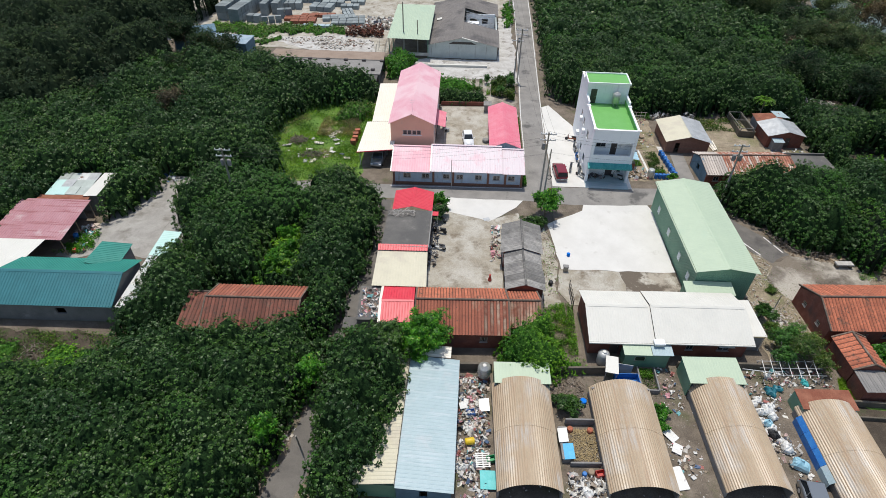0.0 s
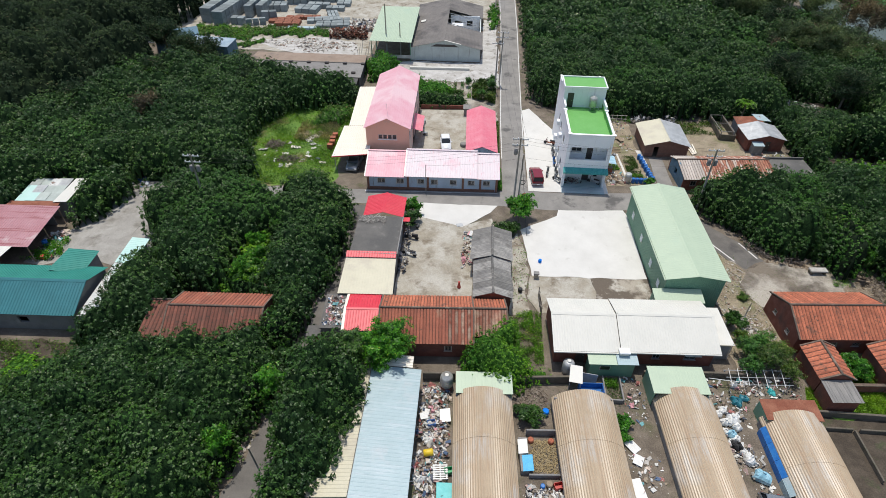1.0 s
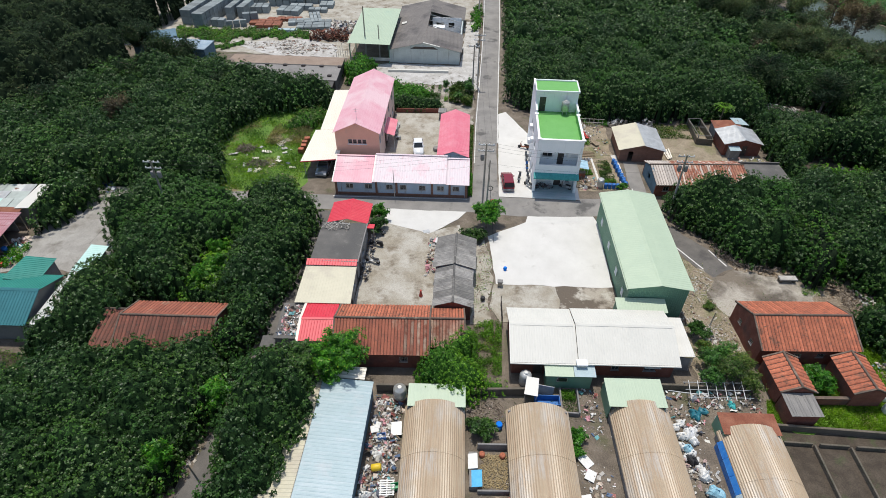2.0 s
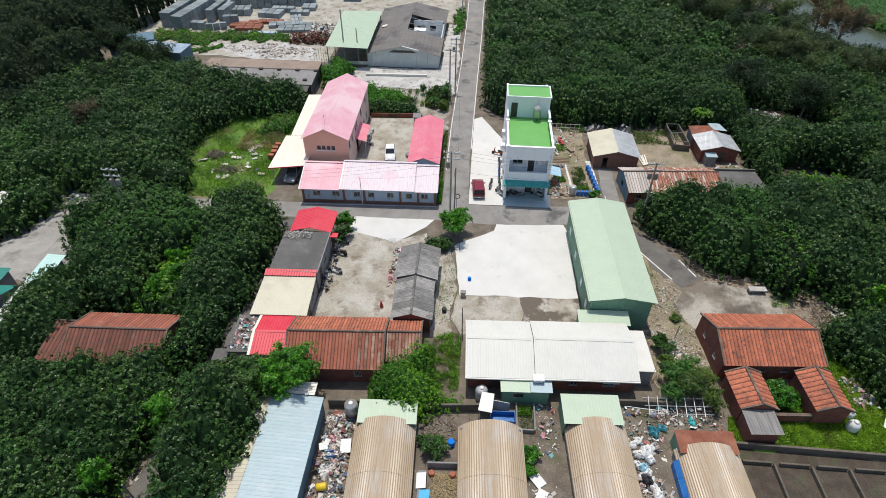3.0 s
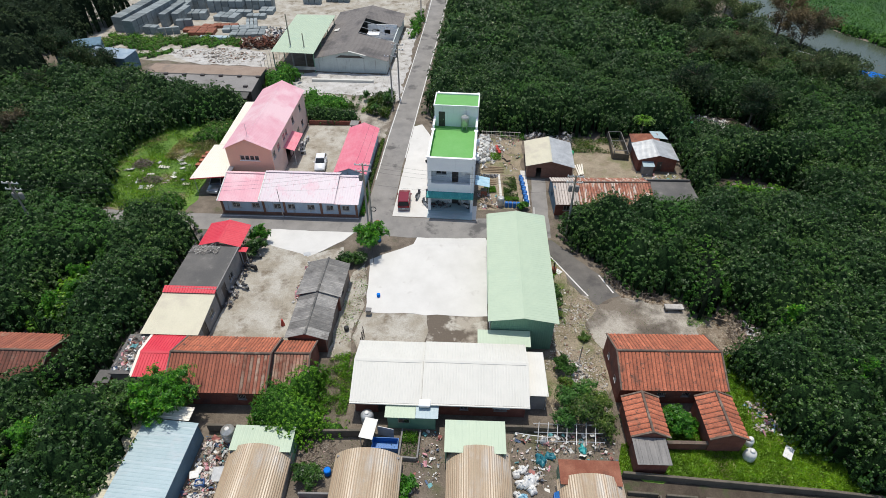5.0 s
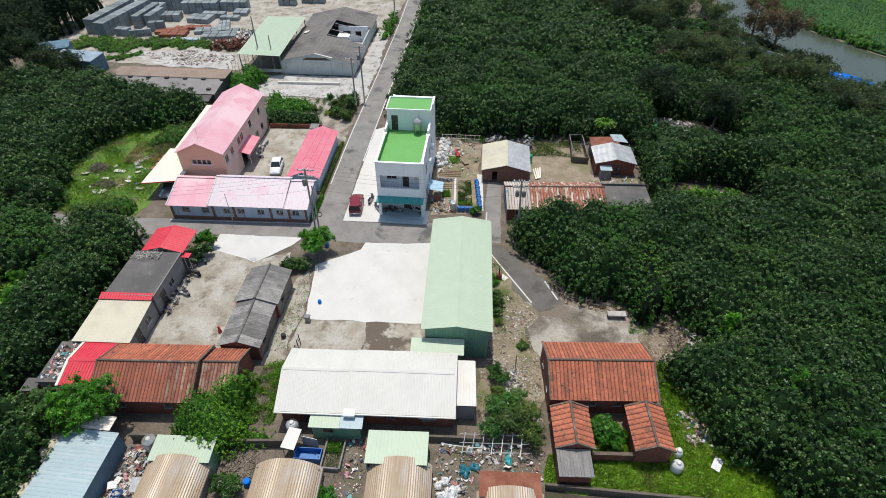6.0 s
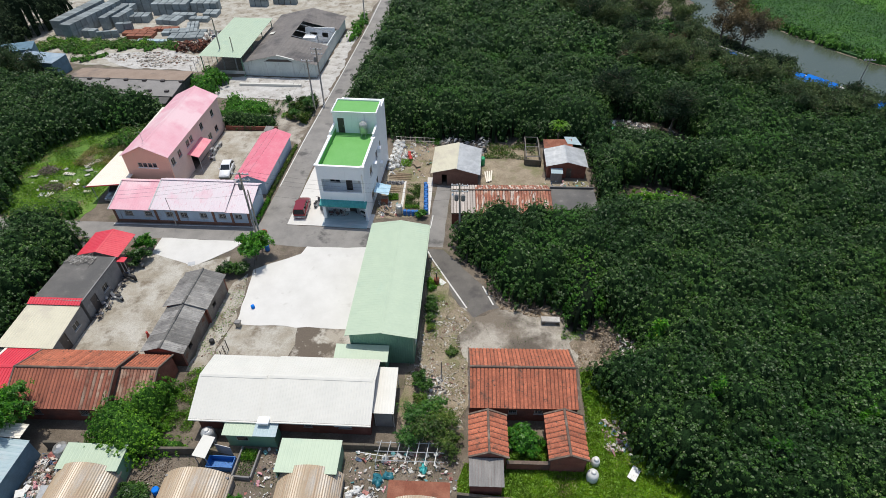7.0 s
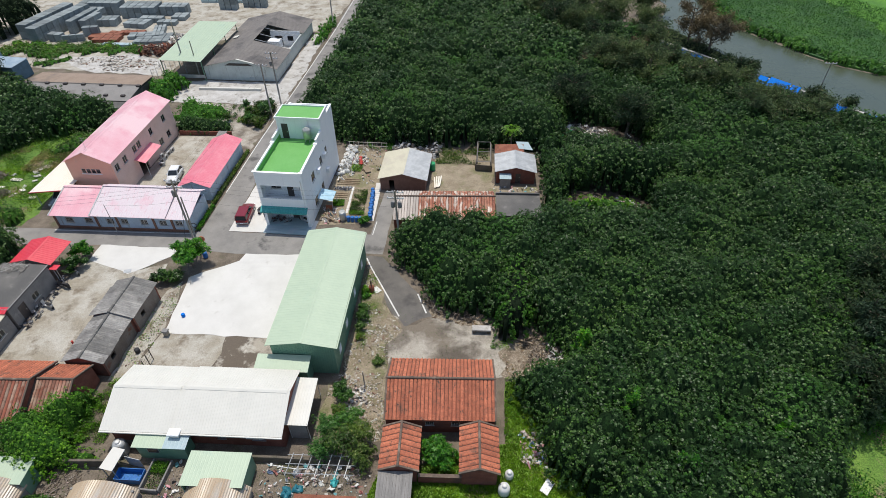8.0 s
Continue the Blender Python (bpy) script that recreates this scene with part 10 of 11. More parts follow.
for k, (x, y, rz) in enumerate(((7.0, 3.4, 30), (7.3, 3.9, 50), (6.9, 4.3, 10), (7.6, 3.2, 70), (7.2, 4.7, 35))):
    panel("plank", x, y, 0.12 + 0.06 * k, 2, 1, rz, 0.18, 2.0, M_WOOD, "weathered plank in a loose stack", t=0.06)
for k in range(4):
    panel("timber", 19.9 + 0.25 * k, 12.6 + 0.1 * k, 0.08 + 0.07 * (k % 2), 0, 0, 8 - 3 * k, 0.2, 2.6, M_IVORY, "pale squared timber on the ground", t=0.12)
panel("plank", 31.2, -14.3, 0.12, 0, 0, 75, 0.2, 3.0, M_WOOD, "heavy timber on the ground", t=0.15)
panel("plank", 30.1, -13.6, 0.1, 0, 0, -5, 0.14, 1.8, M_WOOD, "heavy timber on the ground", t=0.12)
tg = thing("trough", 27.45, -13.4, 0, 3, "pale concrete trough on legs at the wood edge", "trough")
part("top", Geo().chamfer(-0.95, 0.95, -0.35, 0.35, 0.42, 0.6, 0.03), M_PALEFLOOR, tg)
part("leg", Geo().box(-0.85, -0.6, -0.3, 0.3, 0, 0.42), M_DIRTWALL, tg)
part("leg", Geo().box(0.6, 0.85, -0.3, 0.3, 0, 0.42), M_DIRTWALL, tg)
so = thing("stove", 15.2, -8.7, 0, 0, "rusty drum stove with chimney", "stove")
part("drum", Geo().spin([(0.3, -0.01), (0.32, 0.5), (0.3, 0.75), (0.12, 0.85)], n=14), M_RUST, so)
part("chimney", Geo().tube([(0, 0, 0.8), (0, 0, 1.6)], 0.08, 8), M_DARKDOOR, so)
yb = thing("yellow_drum", -14.4, -38.8, 0.45, 0, "yellow plastic drum lying on rubbish", "drum")
part("body", Geo().spin([(0.26, -0.5), (0.3, -0.45), (0.3, 0.2), (0.22, 0.3)], n=14, m=pose(0, 0, 0, 0, 85, 10)), M_YELLOWP, yb)
for x, y, mt, nm, lab in ((-14.5, -36.0, M_BLUEP, "crate", "blue plastic crate on the rubbish"), (-12.75, -40.2, M_GREENP, "crate", "green plastic crate beside the shed"), (-4.0, -40.8, M_REDP, "crate", "dark red plastic crate beside the pen")):
    c = thing(nm, x, y, 0.1, 15, lab, "crate")
    part("body", Geo().wall(0.7, 0.4, 0.03, (), pose(-0.35, -0.25, 0)).wall(0.7, 0.4, 0.03, (), pose(-0.35, 0.22, 0)).wall(0.44, 0.4, 0.03, (), pose(-0.32, -0.22, 0, 0, 0, 90)).wall(0.44, 0.4, 0.03, (), pose(0.35, -0.22, 0, 0, 0, 90)).box(-0.32, 0.32, -0.22, 0.22, 0, 0.03), mt, c)
pl = thing("pallet", -13.4, -40.4, 0.28, 6, "whitish slatted pallet on the rubbish", "pallet")
for k in range(7):
    part("slat", Geo().box(-0.6, 0.6, -0.6 + k * 0.19, -0.5 + k * 0.19, 0.1, 0.13), M_WHITEP, pl)
for k in range(3):
    part("bearer", Geo().box(-0.55 + k * 0.5, -0.45 + k * 0.5, -0.6, 0.65, 0, 0.098), M_WHITEP, pl)
M_BAGBLUE = material("light_blue_sheeting", (0.25, 0.5, 0.62), 0.5, 0, (0.4, 0.6, 0.68), 2, grain=0.1)
bag("rubbish_bag", 12.4, -38.7, 0.72, 0.85, M_BAGBLUE, "light blue plastic sack full of waste", 5)
bag("rubbish_bag", 11.95, -37.3, 0.55, 0.8, M_WHITEP, "white woven sack beside the arched shed", 6)
bag("rubbish_bag", 11.3, -36.1, 0.55, 0.7, M_BLACK, "black plastic sack beside the arched shed", 7)
bag("rubbish_bag", 11.2, -35.0, 0.5, 0.7, M_BAGBLUE, "light blue sack on the white sacks", 8)
bag("rubbish_bag", 11.6, -33.6, 0.6, 0.8, M_WHITEP, "white woven sack among farm junk", 9)
bag("rubbish_bag", 11.0, -33.9, 0.45, 0.6, M_WHITEP, "white woven sack among farm junk", 10)
for k, (x, y, r) in enumerate(((10.8, -34.8, 0.42), (11.5, -35.4, 0.4), (10.7, -33.0, 0.4), (11.9, -34.3, 0.45), (11.7, -36.5, 0.35), (11.2, -32.6, 0.38), (12.2, -33.2, 0.35), (10.9, -35.8, 0.33))):
    bag("rubbish_bag", x, y, r, r * 1.3, M_WHITEP, "white plastic sack in the pile of sacks", 40 + k)
bag("rubbish_bag", 13.0, -29.9, 0.35, 0.6, M_WHITEP, "white sack by the pipe frame", 11)
bag("rubbish_bag", -14.9, -41.0, 0.45, 0.6, M_WHITEP, "white sack on the rubbish heap", 12)
bag("rubbish_bag", -14.6, -37.6, 0.4, 0.5, M_WHITEP, "grey-white sack on the rubbish heap", 13)
bag("rubbish_bag", -5.2, -42.4, 0.5, 0.6, M_WHITEP, "white sack between the farm sheds", 14)
bag("rubbish_bag", -4.6, -43.3, 0.45, 0.6, M_WHITEP, "white sack between the farm sheds", 15)
bf = thing("blue_fence", 13.3, -34.6, 0, -88, "blue sheet fence beside the arched shed", "fence")
for k in range(4):
    part("sheet", Geo().slab((k * 1.5, 0.25, 0.75), (k * 1.5 + 1.48, 0.25, 0.75), (k * 1.5 + 1.48, 0.55, 1.1), (k * 1.5, 0.55, 1.1), 0.02).box(k * 1.5, k * 1.5 + 1.48, 0.22, 0.25, -0.02, 0.74), M_BLUEP if k < 3 else M_PALEBLUE, bf)
fr = thing("vine_frame", 12.4, -30.6, 0, 3, "low frame of white and grey pipes", "frame")
for k in range(7):
    part("pipe", Geo().tube([(k * 0.8, 0.1 * math.sin(k), 1.0), (k * 0.8 + 0.3, 1.9, 1.1)], 0.035, 5), M_WHITEP if k > 2 else M_STEEL, fr)
for y in (0.2, 1.0, 1.8):
    part("rail", Geo().tube([(-0.2, y, 0.98), (5.6, y, 1.02)], 0.03, 5), M_STEEL, fr)
for x in (0, 2.6, 5.2):
    for y in (0.1, 1.8):
        part("post", Geo().tube([(x, y, -0.02), (x, y, 1.0)], 0.035, 5), M_STEEL, fr)
wp = thing("hose_pipe", 10.6, -29.7, 0, 0, "long bent white water pipe", "pipe")
part("pipe", Geo().tube([(0, 0, 0.8), (1.2, -0.15, 0.85), (2.6, -0.2, 0.8), (3.6, -0.1, 0.85)], 0.04, 6), M_WHITEP, wp)
bag("tarpaulin", 16.3, -30.4, 0.42, 0.4, M_CYANP, "turquoise tarpaulin bundle on junk", 16, category="tarpaulin")
bag("tarpaulin", 12.7, -31.6, 0.6, 0.55, M_BLUETARP, "crumpled dark teal tarpaulin on junk", 17, category="tarpaulin")
bag("tarpaulin", 13.5, -31.2, 0.45, 0.4, M_BLUETARP, "crumpled dark teal tarpaulin on junk", 18, category="tarpaulin")
aw = thing("blue_awning", 6.0, 5.0, 0, 0, "pale blue tarpaulin awning on posts", "awning")
part("sheet", Geo().corrugated((1.6, 0.0, 1.75), (1.6, 2.2, 1.75), (-0.3, 2.2, 2.1), (-0.3, 0.0, 2.1), 0.7, 0.08), material("pale_blue_tarpaulin", (0.32, 0.52, 0.64), 0.55, 0, (0.42, 0.6, 0.7), 1.5, grain=0.06), aw)
for y in (0.1, 2.1):
    part("post", Geo().tube([(1.5, y, 0), (1.5, y, 1.75)], 0.03, 6), M_STEEL, aw)
cb2 = thing("cabinet", 6.9, 5.6, 0, 0, "brown wooden cabinet under the awning", "cabinet")
part("body", Geo().chamfer(-0.4, 0.4, -0.3, 0.3, 0, 0.9, 0.03), M_TILE, cb2)
part("top", Geo().box(-0.45, 0.45, -0.35, 0.35, 0.902, 0.95), M_WOOD, cb2)
for k, (x, y) in enumerate(((8.5, 17.7), (8.6, 17.1), (8.8, 16.6), (8.9, 16.1))):
    c = thing("stool", x, y, 0, 20 * k, "red plastic stool in the garden", "stool", "red stools")
    part("seat", Geo().chamfer(-0.22, 0.22, -0.22, 0.22, 0.42, 0.48, 0.04), M_REDP, c)
    for a, b in ((-1, -1), (1, -1), (-1, 1), (1, 1)):
        part("leg", Geo().box(a * 0.18 - 0.025, a * 0.18 + 0.025, b * 0.18 - 0.025, b * 0.18 + 0.025, -0.01, 0.42), M_REDP, c)
gh = thing("garden_hut", -13.6, 21.0, 0, 0, "tiny dark garden hut by the court wall", "hut")
part("body", Geo().box(-0.5, 0.5, -0.5, 0.5, 0, 1.3), M_GREYWOOD, gh)
part("roof", Geo().slab((-0.65, -0.65, 1.36), (0.65, -0.65, 1.36), (0.65, 0.65, 1.5), (-0.65, 0.65, 1.5), 0.05), M_GREYWOOD, gh)
hn = thing("trellis", 6.2, 20.6, 0, 0, "thin bamboo trellis at the garden end", "trellis")
for k in range(9):
    part("cane", Geo().tube([(k * 0.7, 0, -0.02), (k * 0.7, 0.05, 1.3)], 0.025, 5), M_IVORY, hn)
for z in (0.6, 1.2):
    part("cane", Geo().tube([(-0.1, 0.02, z), (5.8, 0.05, z)], 0.025, 5), M_IVORY, hn)
for k in range(9):
    f = 0.55 + 0.3 * (k % 3)
    t = thing("fence_post", -33.8 - 1.6 * (k % 2) + (0 if k < 5 else 0), 41.0 + 0.8 * k, 0, 0, "thin fence post by the open store", "post", "yard fence posts")
    part("post", Geo().tube([(0, 0, -0.02), (0, 0, 1.8)], 0.04, 5), M_STEEL, t)
rs = thing("chimney_stub", -12.95, -19.0, 0, 0, "red terracotta pot stack by the courtyard", "pot")
part("pot", Geo().spin([(0.2, -0.01), (0.22, 0.15), (0.11, 0.6), (0.1, 0.9)], n=10), M_REDP, rs)
bb = thing("gate_post", -4.45, -16.75, 0.05, 0, "small concrete gate post with box", "post")
part("post", Geo().chamfer(-0.22, 0.22, -0.22, 0.22, 0, 0.6, 0.03), M_OLDCON, bb)
part("box", Geo().chamfer(-0.3, 0.3, -0.25, 0.25, 0.602, 0.75, 0.03), M_GREYWALL, bb)
bt = thing("coil", -6.3, -19.1, 0, 0, "black bucket on the path", "bucket")
part("body", Geo().spin([(0.2, -0.01), (0.26, 0.2), (0.24, 0.5), (0.16, 0.52)], n=10), M_BLACK, bt)
fn = thing("wire_fence", -4.25, -22.6, 0, 92, "sagging dark wire fence with posts", "fence")
for k in range(5):
    part("post", Geo().tube([(k * 0.7, 0, -0.02), (k * 0.7 + 0.05, 0.06, 1.5)], 0.045, 5), M_DARKDOOR, fn)
for z in (0.4, 0.8, 1.2):
    part("rail", Geo().tube([(0, 0, z), (2.8, 0.05, z)], 0.02, 4), M_DARKDOOR, fn)

# ---- blocks and pallets in the factory yard ----
def stack(x, y, rz, n, m, layers, bx, by, bz, mat, label, group="block stacks", gap=0.12):
    t = thing("block_stack", x, y, 0.02, rz, label, "blocks", group)
    g0 = Geo().chamfer(0, bx, 0, by, 0, bz, 0.03)
    me = mesh_of(g0, "block", mat)
    for i in range(n):
        for j in range(m):
            for k in range(layers):
                part("block", me, mat, t, at=pose(i * (bx + gap), j * (by + gap), k * bz))


S = "stacked pale grey concrete blocks"
stack(-73.0, 58.5, -6, 1, 9, 2, 2.4, 1.5, 1.5, M_BLOCK, S)
stack(-69.6, 56.6, -8, 1, 10, 2, 2.4, 1.5, 1.5, M_BLOCK, S)
stack(-66.2, 57.6, -4, 2, 1, 1, 1.4, 1.6, 1.5, M_BLOCK, S)
stack(-66.6, 69.5, 0, 3, 2, 2, 1.5, 1.6, 1.1, M_BLOCK, S)
stack(-61.0, 66.5, 8, 3, 2, 1, 1.4, 1.4, 1.4, M_BLOCK, S)
stack(-58.0, 72.0, 4, 5, 3, 2, 1.5, 1.4, 1.2, M_BLOCK, S)
stack(-54.6, 66.4, -5, 3, 2, 1, 1.6, 1.6, 1.0, M_BLOCK, S)
stack(-47.8, 68.2, 3, 3, 1, 1, 1.3, 1.8, 0.8, M_BLOCK, S)
stack(-50.0, 74.5, 3, 4, 2, 2, 1.4, 1.4, 1.0, M_BLOCK, S)
stack(-56.6, 57.4, 4, 3, 2, 1, 1.7, 1.4, 0.7, M_RUST, "rusty steel frames stacked on the yard", "rusty stacks")
stack(-53.2, 62.0, 4, 3, 1, 1, 1.7, 1.6, 0.6, M_RUST, "rusty steel frames stacked on the yard", "rusty stacks")
stack(-53.4, 55.6, 2, 4, 1, 1, 1.5, 1.2, 0.5, M_PALEBLUE, "flat pallets of grey panels", "panel stacks")
stack(-47.6, 57.2, 6, 3, 2, 1, 1.5, 1.6, 0.6, M_BLOCK, "flat pallets of grey panels", "panel stacks")
stack(-43.0, 57.6, 10, 2, 3, 1, 1.3, 1.5, 0.7, M_BLOCK, "flat pallets of grey panels", "panel stacks")
stack(-64.6, 62.2, -4, 1, 6, 2, 1.5, 1.4, 1.3, M_BLOCK, S)
stack(-62.4, 63.4, -4, 1, 4, 2, 1.6, 1.3, 1.2, M_BLOCK, S)
stack(-60.2, 60.6, 14, 2, 2, 1, 1.5, 0.5, 1.9, M_BLOCK, S)
stack(-52.4, 69.6, 2, 3, 1, 3, 1.6, 1.8, 0.35, M_BLOCK, S)
stack(-46.0, 71.4, 4, 2, 2, 2, 1.5, 1.5, 0.4, M_BLOCK, S)
stack(-68.4, 73.6, 2, 5, 2, 3, 1.7, 1.6, 0.9, M_BLOCK, S)
stack(-62.6, 57.0, 20, 3, 1, 2, 1.3, 0.6, 0.7, M_BLOCK, "leaning grey panels on the yard", "panel stacks")
stack(-58.4, 59.0, 6, 3, 2, 2, 1.6, 1.2, 0.3, M_RUST, "rusty steel frames stacked on the yard", "rusty stacks")
stack(-55.4, 60.6, -8, 2, 2, 2, 1.5, 1.1, 0.35, M_RUST, "rusty steel frames stacked on the yard", "rusty stacks")
stack(-50.0, 59.6, 12, 4, 2, 2, 1.6, 1.2, 0.35, M_BLOCK, "flat pallets of grey panels", "panel stacks")
stack(-45.0, 60.4, 20, 3, 3, 2, 0.7, 2.0, 0.4, M_BLOCK, "bundles of grey posts on the yard", "panel stacks")
stack(-38.0, 79.5, 0, 3, 1, 2, 1.3, 1.5, 1.2, M_BLOCK, S)
stack(-33.0, 81.5, 0, 4, 1, 2, 1.3, 1.5, 0.9, M_BLOCK, S)
stack(-44.5, 84, 3, 6, 2, 1, 1.8, 1.6, 0.6, M_PALEBLUE, "flat pallets of grey panels", "panel stacks")


# ---- vehicles ----
def car(name, x, y, rz, paint, label, L=4.1, W=1.7, H=1.55, wagon=False, z=0.05):
    t = thing(name, x, y, z, rz, label, "car")
    lo, mid = 0.28, 0.86
    g = Geo()
    ys = [-L / 2, -L / 2 + 0.15, -L / 2 + 0.9, L / 2 - 1.15, L / 2 - 0.2, L / 2]
    hs = [mid - 0.2, mid + 0.02, mid + 0.1, mid + 0.06, mid - 0.12, mid - 0.3]
    ws = [W * 0.42, W * 0.48, W * 0.5, W * 0.5, W * 0.47, W * 0.4]
    v, f = [], []
    for yy, hh, ww in zip(ys, hs, ws):
        v += [(-ww, yy, lo), (-ww, yy, hh - 0.12), (-ww * 0.88, yy, hh), (ww * 0.88, yy, hh), (ww, yy, hh - 0.12), (ww, yy, lo)]
    for i in range(5):
        for j in range(6):
            a, b = i * 6 + j, i * 6 + (j + 1) % 6
            f.append((a, b, b + 6, a + 6))
    f += [(0, 5, 4, 3, 2, 1), (30, 31, 32, 33, 34, 35)]
    part("body", g.add([tuple(p) for p in v], [tuple(reversed(q)) for q in f], True), paint, t)
    r0, r1 = (-L / 2 + 0.12, L / 2 - 1.75) if wagon else (-L / 2 + 0.55, L / 2 - 1.75)
    b0, b1 = (-L / 2 + 0.02, L / 2 - 1.05) if wagon else (-L / 2 + 0.1, L / 2 - 1.05)
    c = [(-W * 0.45, b0, mid), (W * 0.45, b0, mid), (W * 0.45, b1, mid), (-W * 0.45, b1, mid), (-W * 0.37, r0, H - 0.06), (W * 0.37, r0, H - 0.06), (W * 0.37, r1, H - 0.06), (-W * 0.37, r1, H - 0.06)]
    part("windows", Geo().add(c, [(0, 1, 5, 4), (1, 2, 6, 5), (2, 3, 7, 6), (3, 0, 4, 7), (4, 5, 6, 7)]), M_GLASS, t)
    part("roof", Geo().chamfer(-W * 0.4, W * 0.4, r0 - 0.04, r1 + 0.06, H - 0.075, H, 0.05), paint, t)
    for sx in (-1, 1):
        part("pillar", Geo().tube([(sx * W * 0.45, b1, mid), (sx * W * 0.38, r1, H - 0.04)], 0.04, 5), paint, t)
        part("pillar", Geo().tube([(sx * W * 0.45, b0, mid), (sx * W * 0.38, r0, H - 0.04)], 0.05, 5), paint, t)
        ymid = (b0 + b1) / 2
        part("pillar", Geo().tube([(sx * W * 0.455, ymid, mid), (sx * W * 0.38, (r0 + r1) / 2, H - 0.04)], 0.035, 5), paint, t)
        part("mirror", Geo().chamfer(sx * W * 0.55 - 0.08, sx * W * 0.55 + 0.08, b1 - 0.45, b1 - 0.3, mid + 0.02, mid + 0.16, 0.02), paint, t)
        part("headlight", Geo().chamfer(sx * W * 0.34 - 0.16, sx * W * 0.34 + 0.16, L / 2 - 0.14, L / 2 + 0.01, 0.52, 0.64, 0.02), M_TRIMWHITE, t)
        part("tail_light", Geo().chamfer(sx * W * 0.37 - 0.1, sx * W * 0.37 + 0.1, -L / 2 - 0.01, -L / 2 + 0.08, 0.58, 0.76, 0.02), M_LAMPRED, t)
        for yy in (-L / 2 + 0.78, L / 2 - 0.82):
            w = part("wheel", Geo().spin([(0.2, -0.1), (0.3, -0.1), (0.31, 0.0), (0.3, 0.1), (0.2, 0.1)], n=16, m=pose(sx * (W / 2 - 0.1), yy, 0.305, 0, 90, 0)), M_BLACK, t)
            part("rim", Geo().spin([(0.19, -0.105), (0.19, 0.105)], n=12, m=pose(sx * (W / 2 - 0.1), yy, 0.305, 0, 90, 0)), M_STEEL, w)
    part("bumper", Geo().chamfer(-W * 0.46, W * 0.46, -L / 2 - 0.06, -L / 2 + 0.1, 0.3, 0.5, 0.03), M_GREYCAR, t)
    part("bumper", Geo().chamfer(-W * 0.44, W * 0.44, L / 2 - 0.1, L / 2 + 0.06, 0.3, 0.5, 0.03), M_GREYCAR, t)
    part("number_plate", Geo().box(-0.2, 0.2, -L / 2 - 0.07, -L / 2 - 0.062, 0.36, 0.46), M_TRIMWHITE, t)
    return t


car("red_wagon", -3.4, 3.1, 5, M_REDCAR, "dark red estate car parked on the apron", 3.9, 1.6, 1.5, True)
car("white_car", -16.4, 10.6, 188, M_WHITECAR, "white hatchback parked in the court", 3.5, 1.55, 1.45, z=0.05)
car("grey_car", -28.9, 4.6, 176, M_GREYCAR, "grey people carrier under the carport", 4.3, 1.72, 1.65, True, z=0.0)
car("dark_car", 12.1, -42.3, 175, M_GREYCAR, "dark car parked between farm sheds", 4.0, 1.65, 1.5, z=0.0)


def scooter(x, y, rz, mat, label, z=0.05):
    t = thing("scooter", x, y, z, rz, label, "scooter", "parked scooters")
    part("body", Geo().chamfer(-0.15, 0.15, -0.75, -0.05, 0.35, 0.68, 0.06), mat, t)
    part("seat", Geo().chamfer(-0.14, 0.14, -0.7, 0.02, 0.682, 0.78, 0.03), M_BLACK, t)
    part("footboard", Geo().box(-0.14, 0.14, -0.05, 0.4, 0.27, 0.33), mat, t)
    part("front_shield", Geo().slab((-0.18, 0.4, 0.3), (0.18, 0.4, 0.3), (0.14, 0.55, 0.9), (-0.14, 0.55, 0.9), 0.05), mat, t)
    part("handlebar", Geo().tube([(-0.32, 0.45, 1.0), (0, 0.52, 0.98), (0.32, 0.45, 1.0)], 0.025, 6), M_BLACK, t)
    part("stem", Geo().tube([(0, 0.52, 0.98), (0, 0.72, 0.25)], 0.03, 6), M_STEEL, t)
    for yy in (-0.6, 0.72):
        part("wheel", Geo().spin([(0.12, -0.05), (0.24, -0.05), (0.25, 0), (0.24, 0.05), (0.12, 0.05)], n=12, m=pose(0, yy, 0.245, 0, 90, 0)), M_BLACK, t)


for x, y, rz, mt, lab in ((-1.75, 4.3, -12, M_GREYCAR, "dark grey scooter beside the red car"), (-0.55, 4.4, 5, M_GREYCAR, "dark scooter along the house wall"), (-0.6, 7.2, 0, M_BLUEP, "blue scooter along the house wall"),
                          (-0.6, 9.8, 3, M_GREYCAR, "dark scooter along the house wall"), (-0.5, 2.6, 40, M_GREYCAR, "dark scooter at the house corner"), (-0.8, 12.6, 70, M_RUST, "rusty scooter behind the house"), (-19.1, -8.9, 60, M_GREYCAR, "dark scooter beside the grey wing"), (-19.0, -11.2, 80, M_BLACK, "black scooter beside the grey wing"), (4.4, 2.6, 60, M_STEEL, "silver scooter in the porch"), (-18.9, -14.2, 75, M_STEEL, "old bicycle-like scooter by the wall")):
    scooter(x, y, rz, mt, lab)

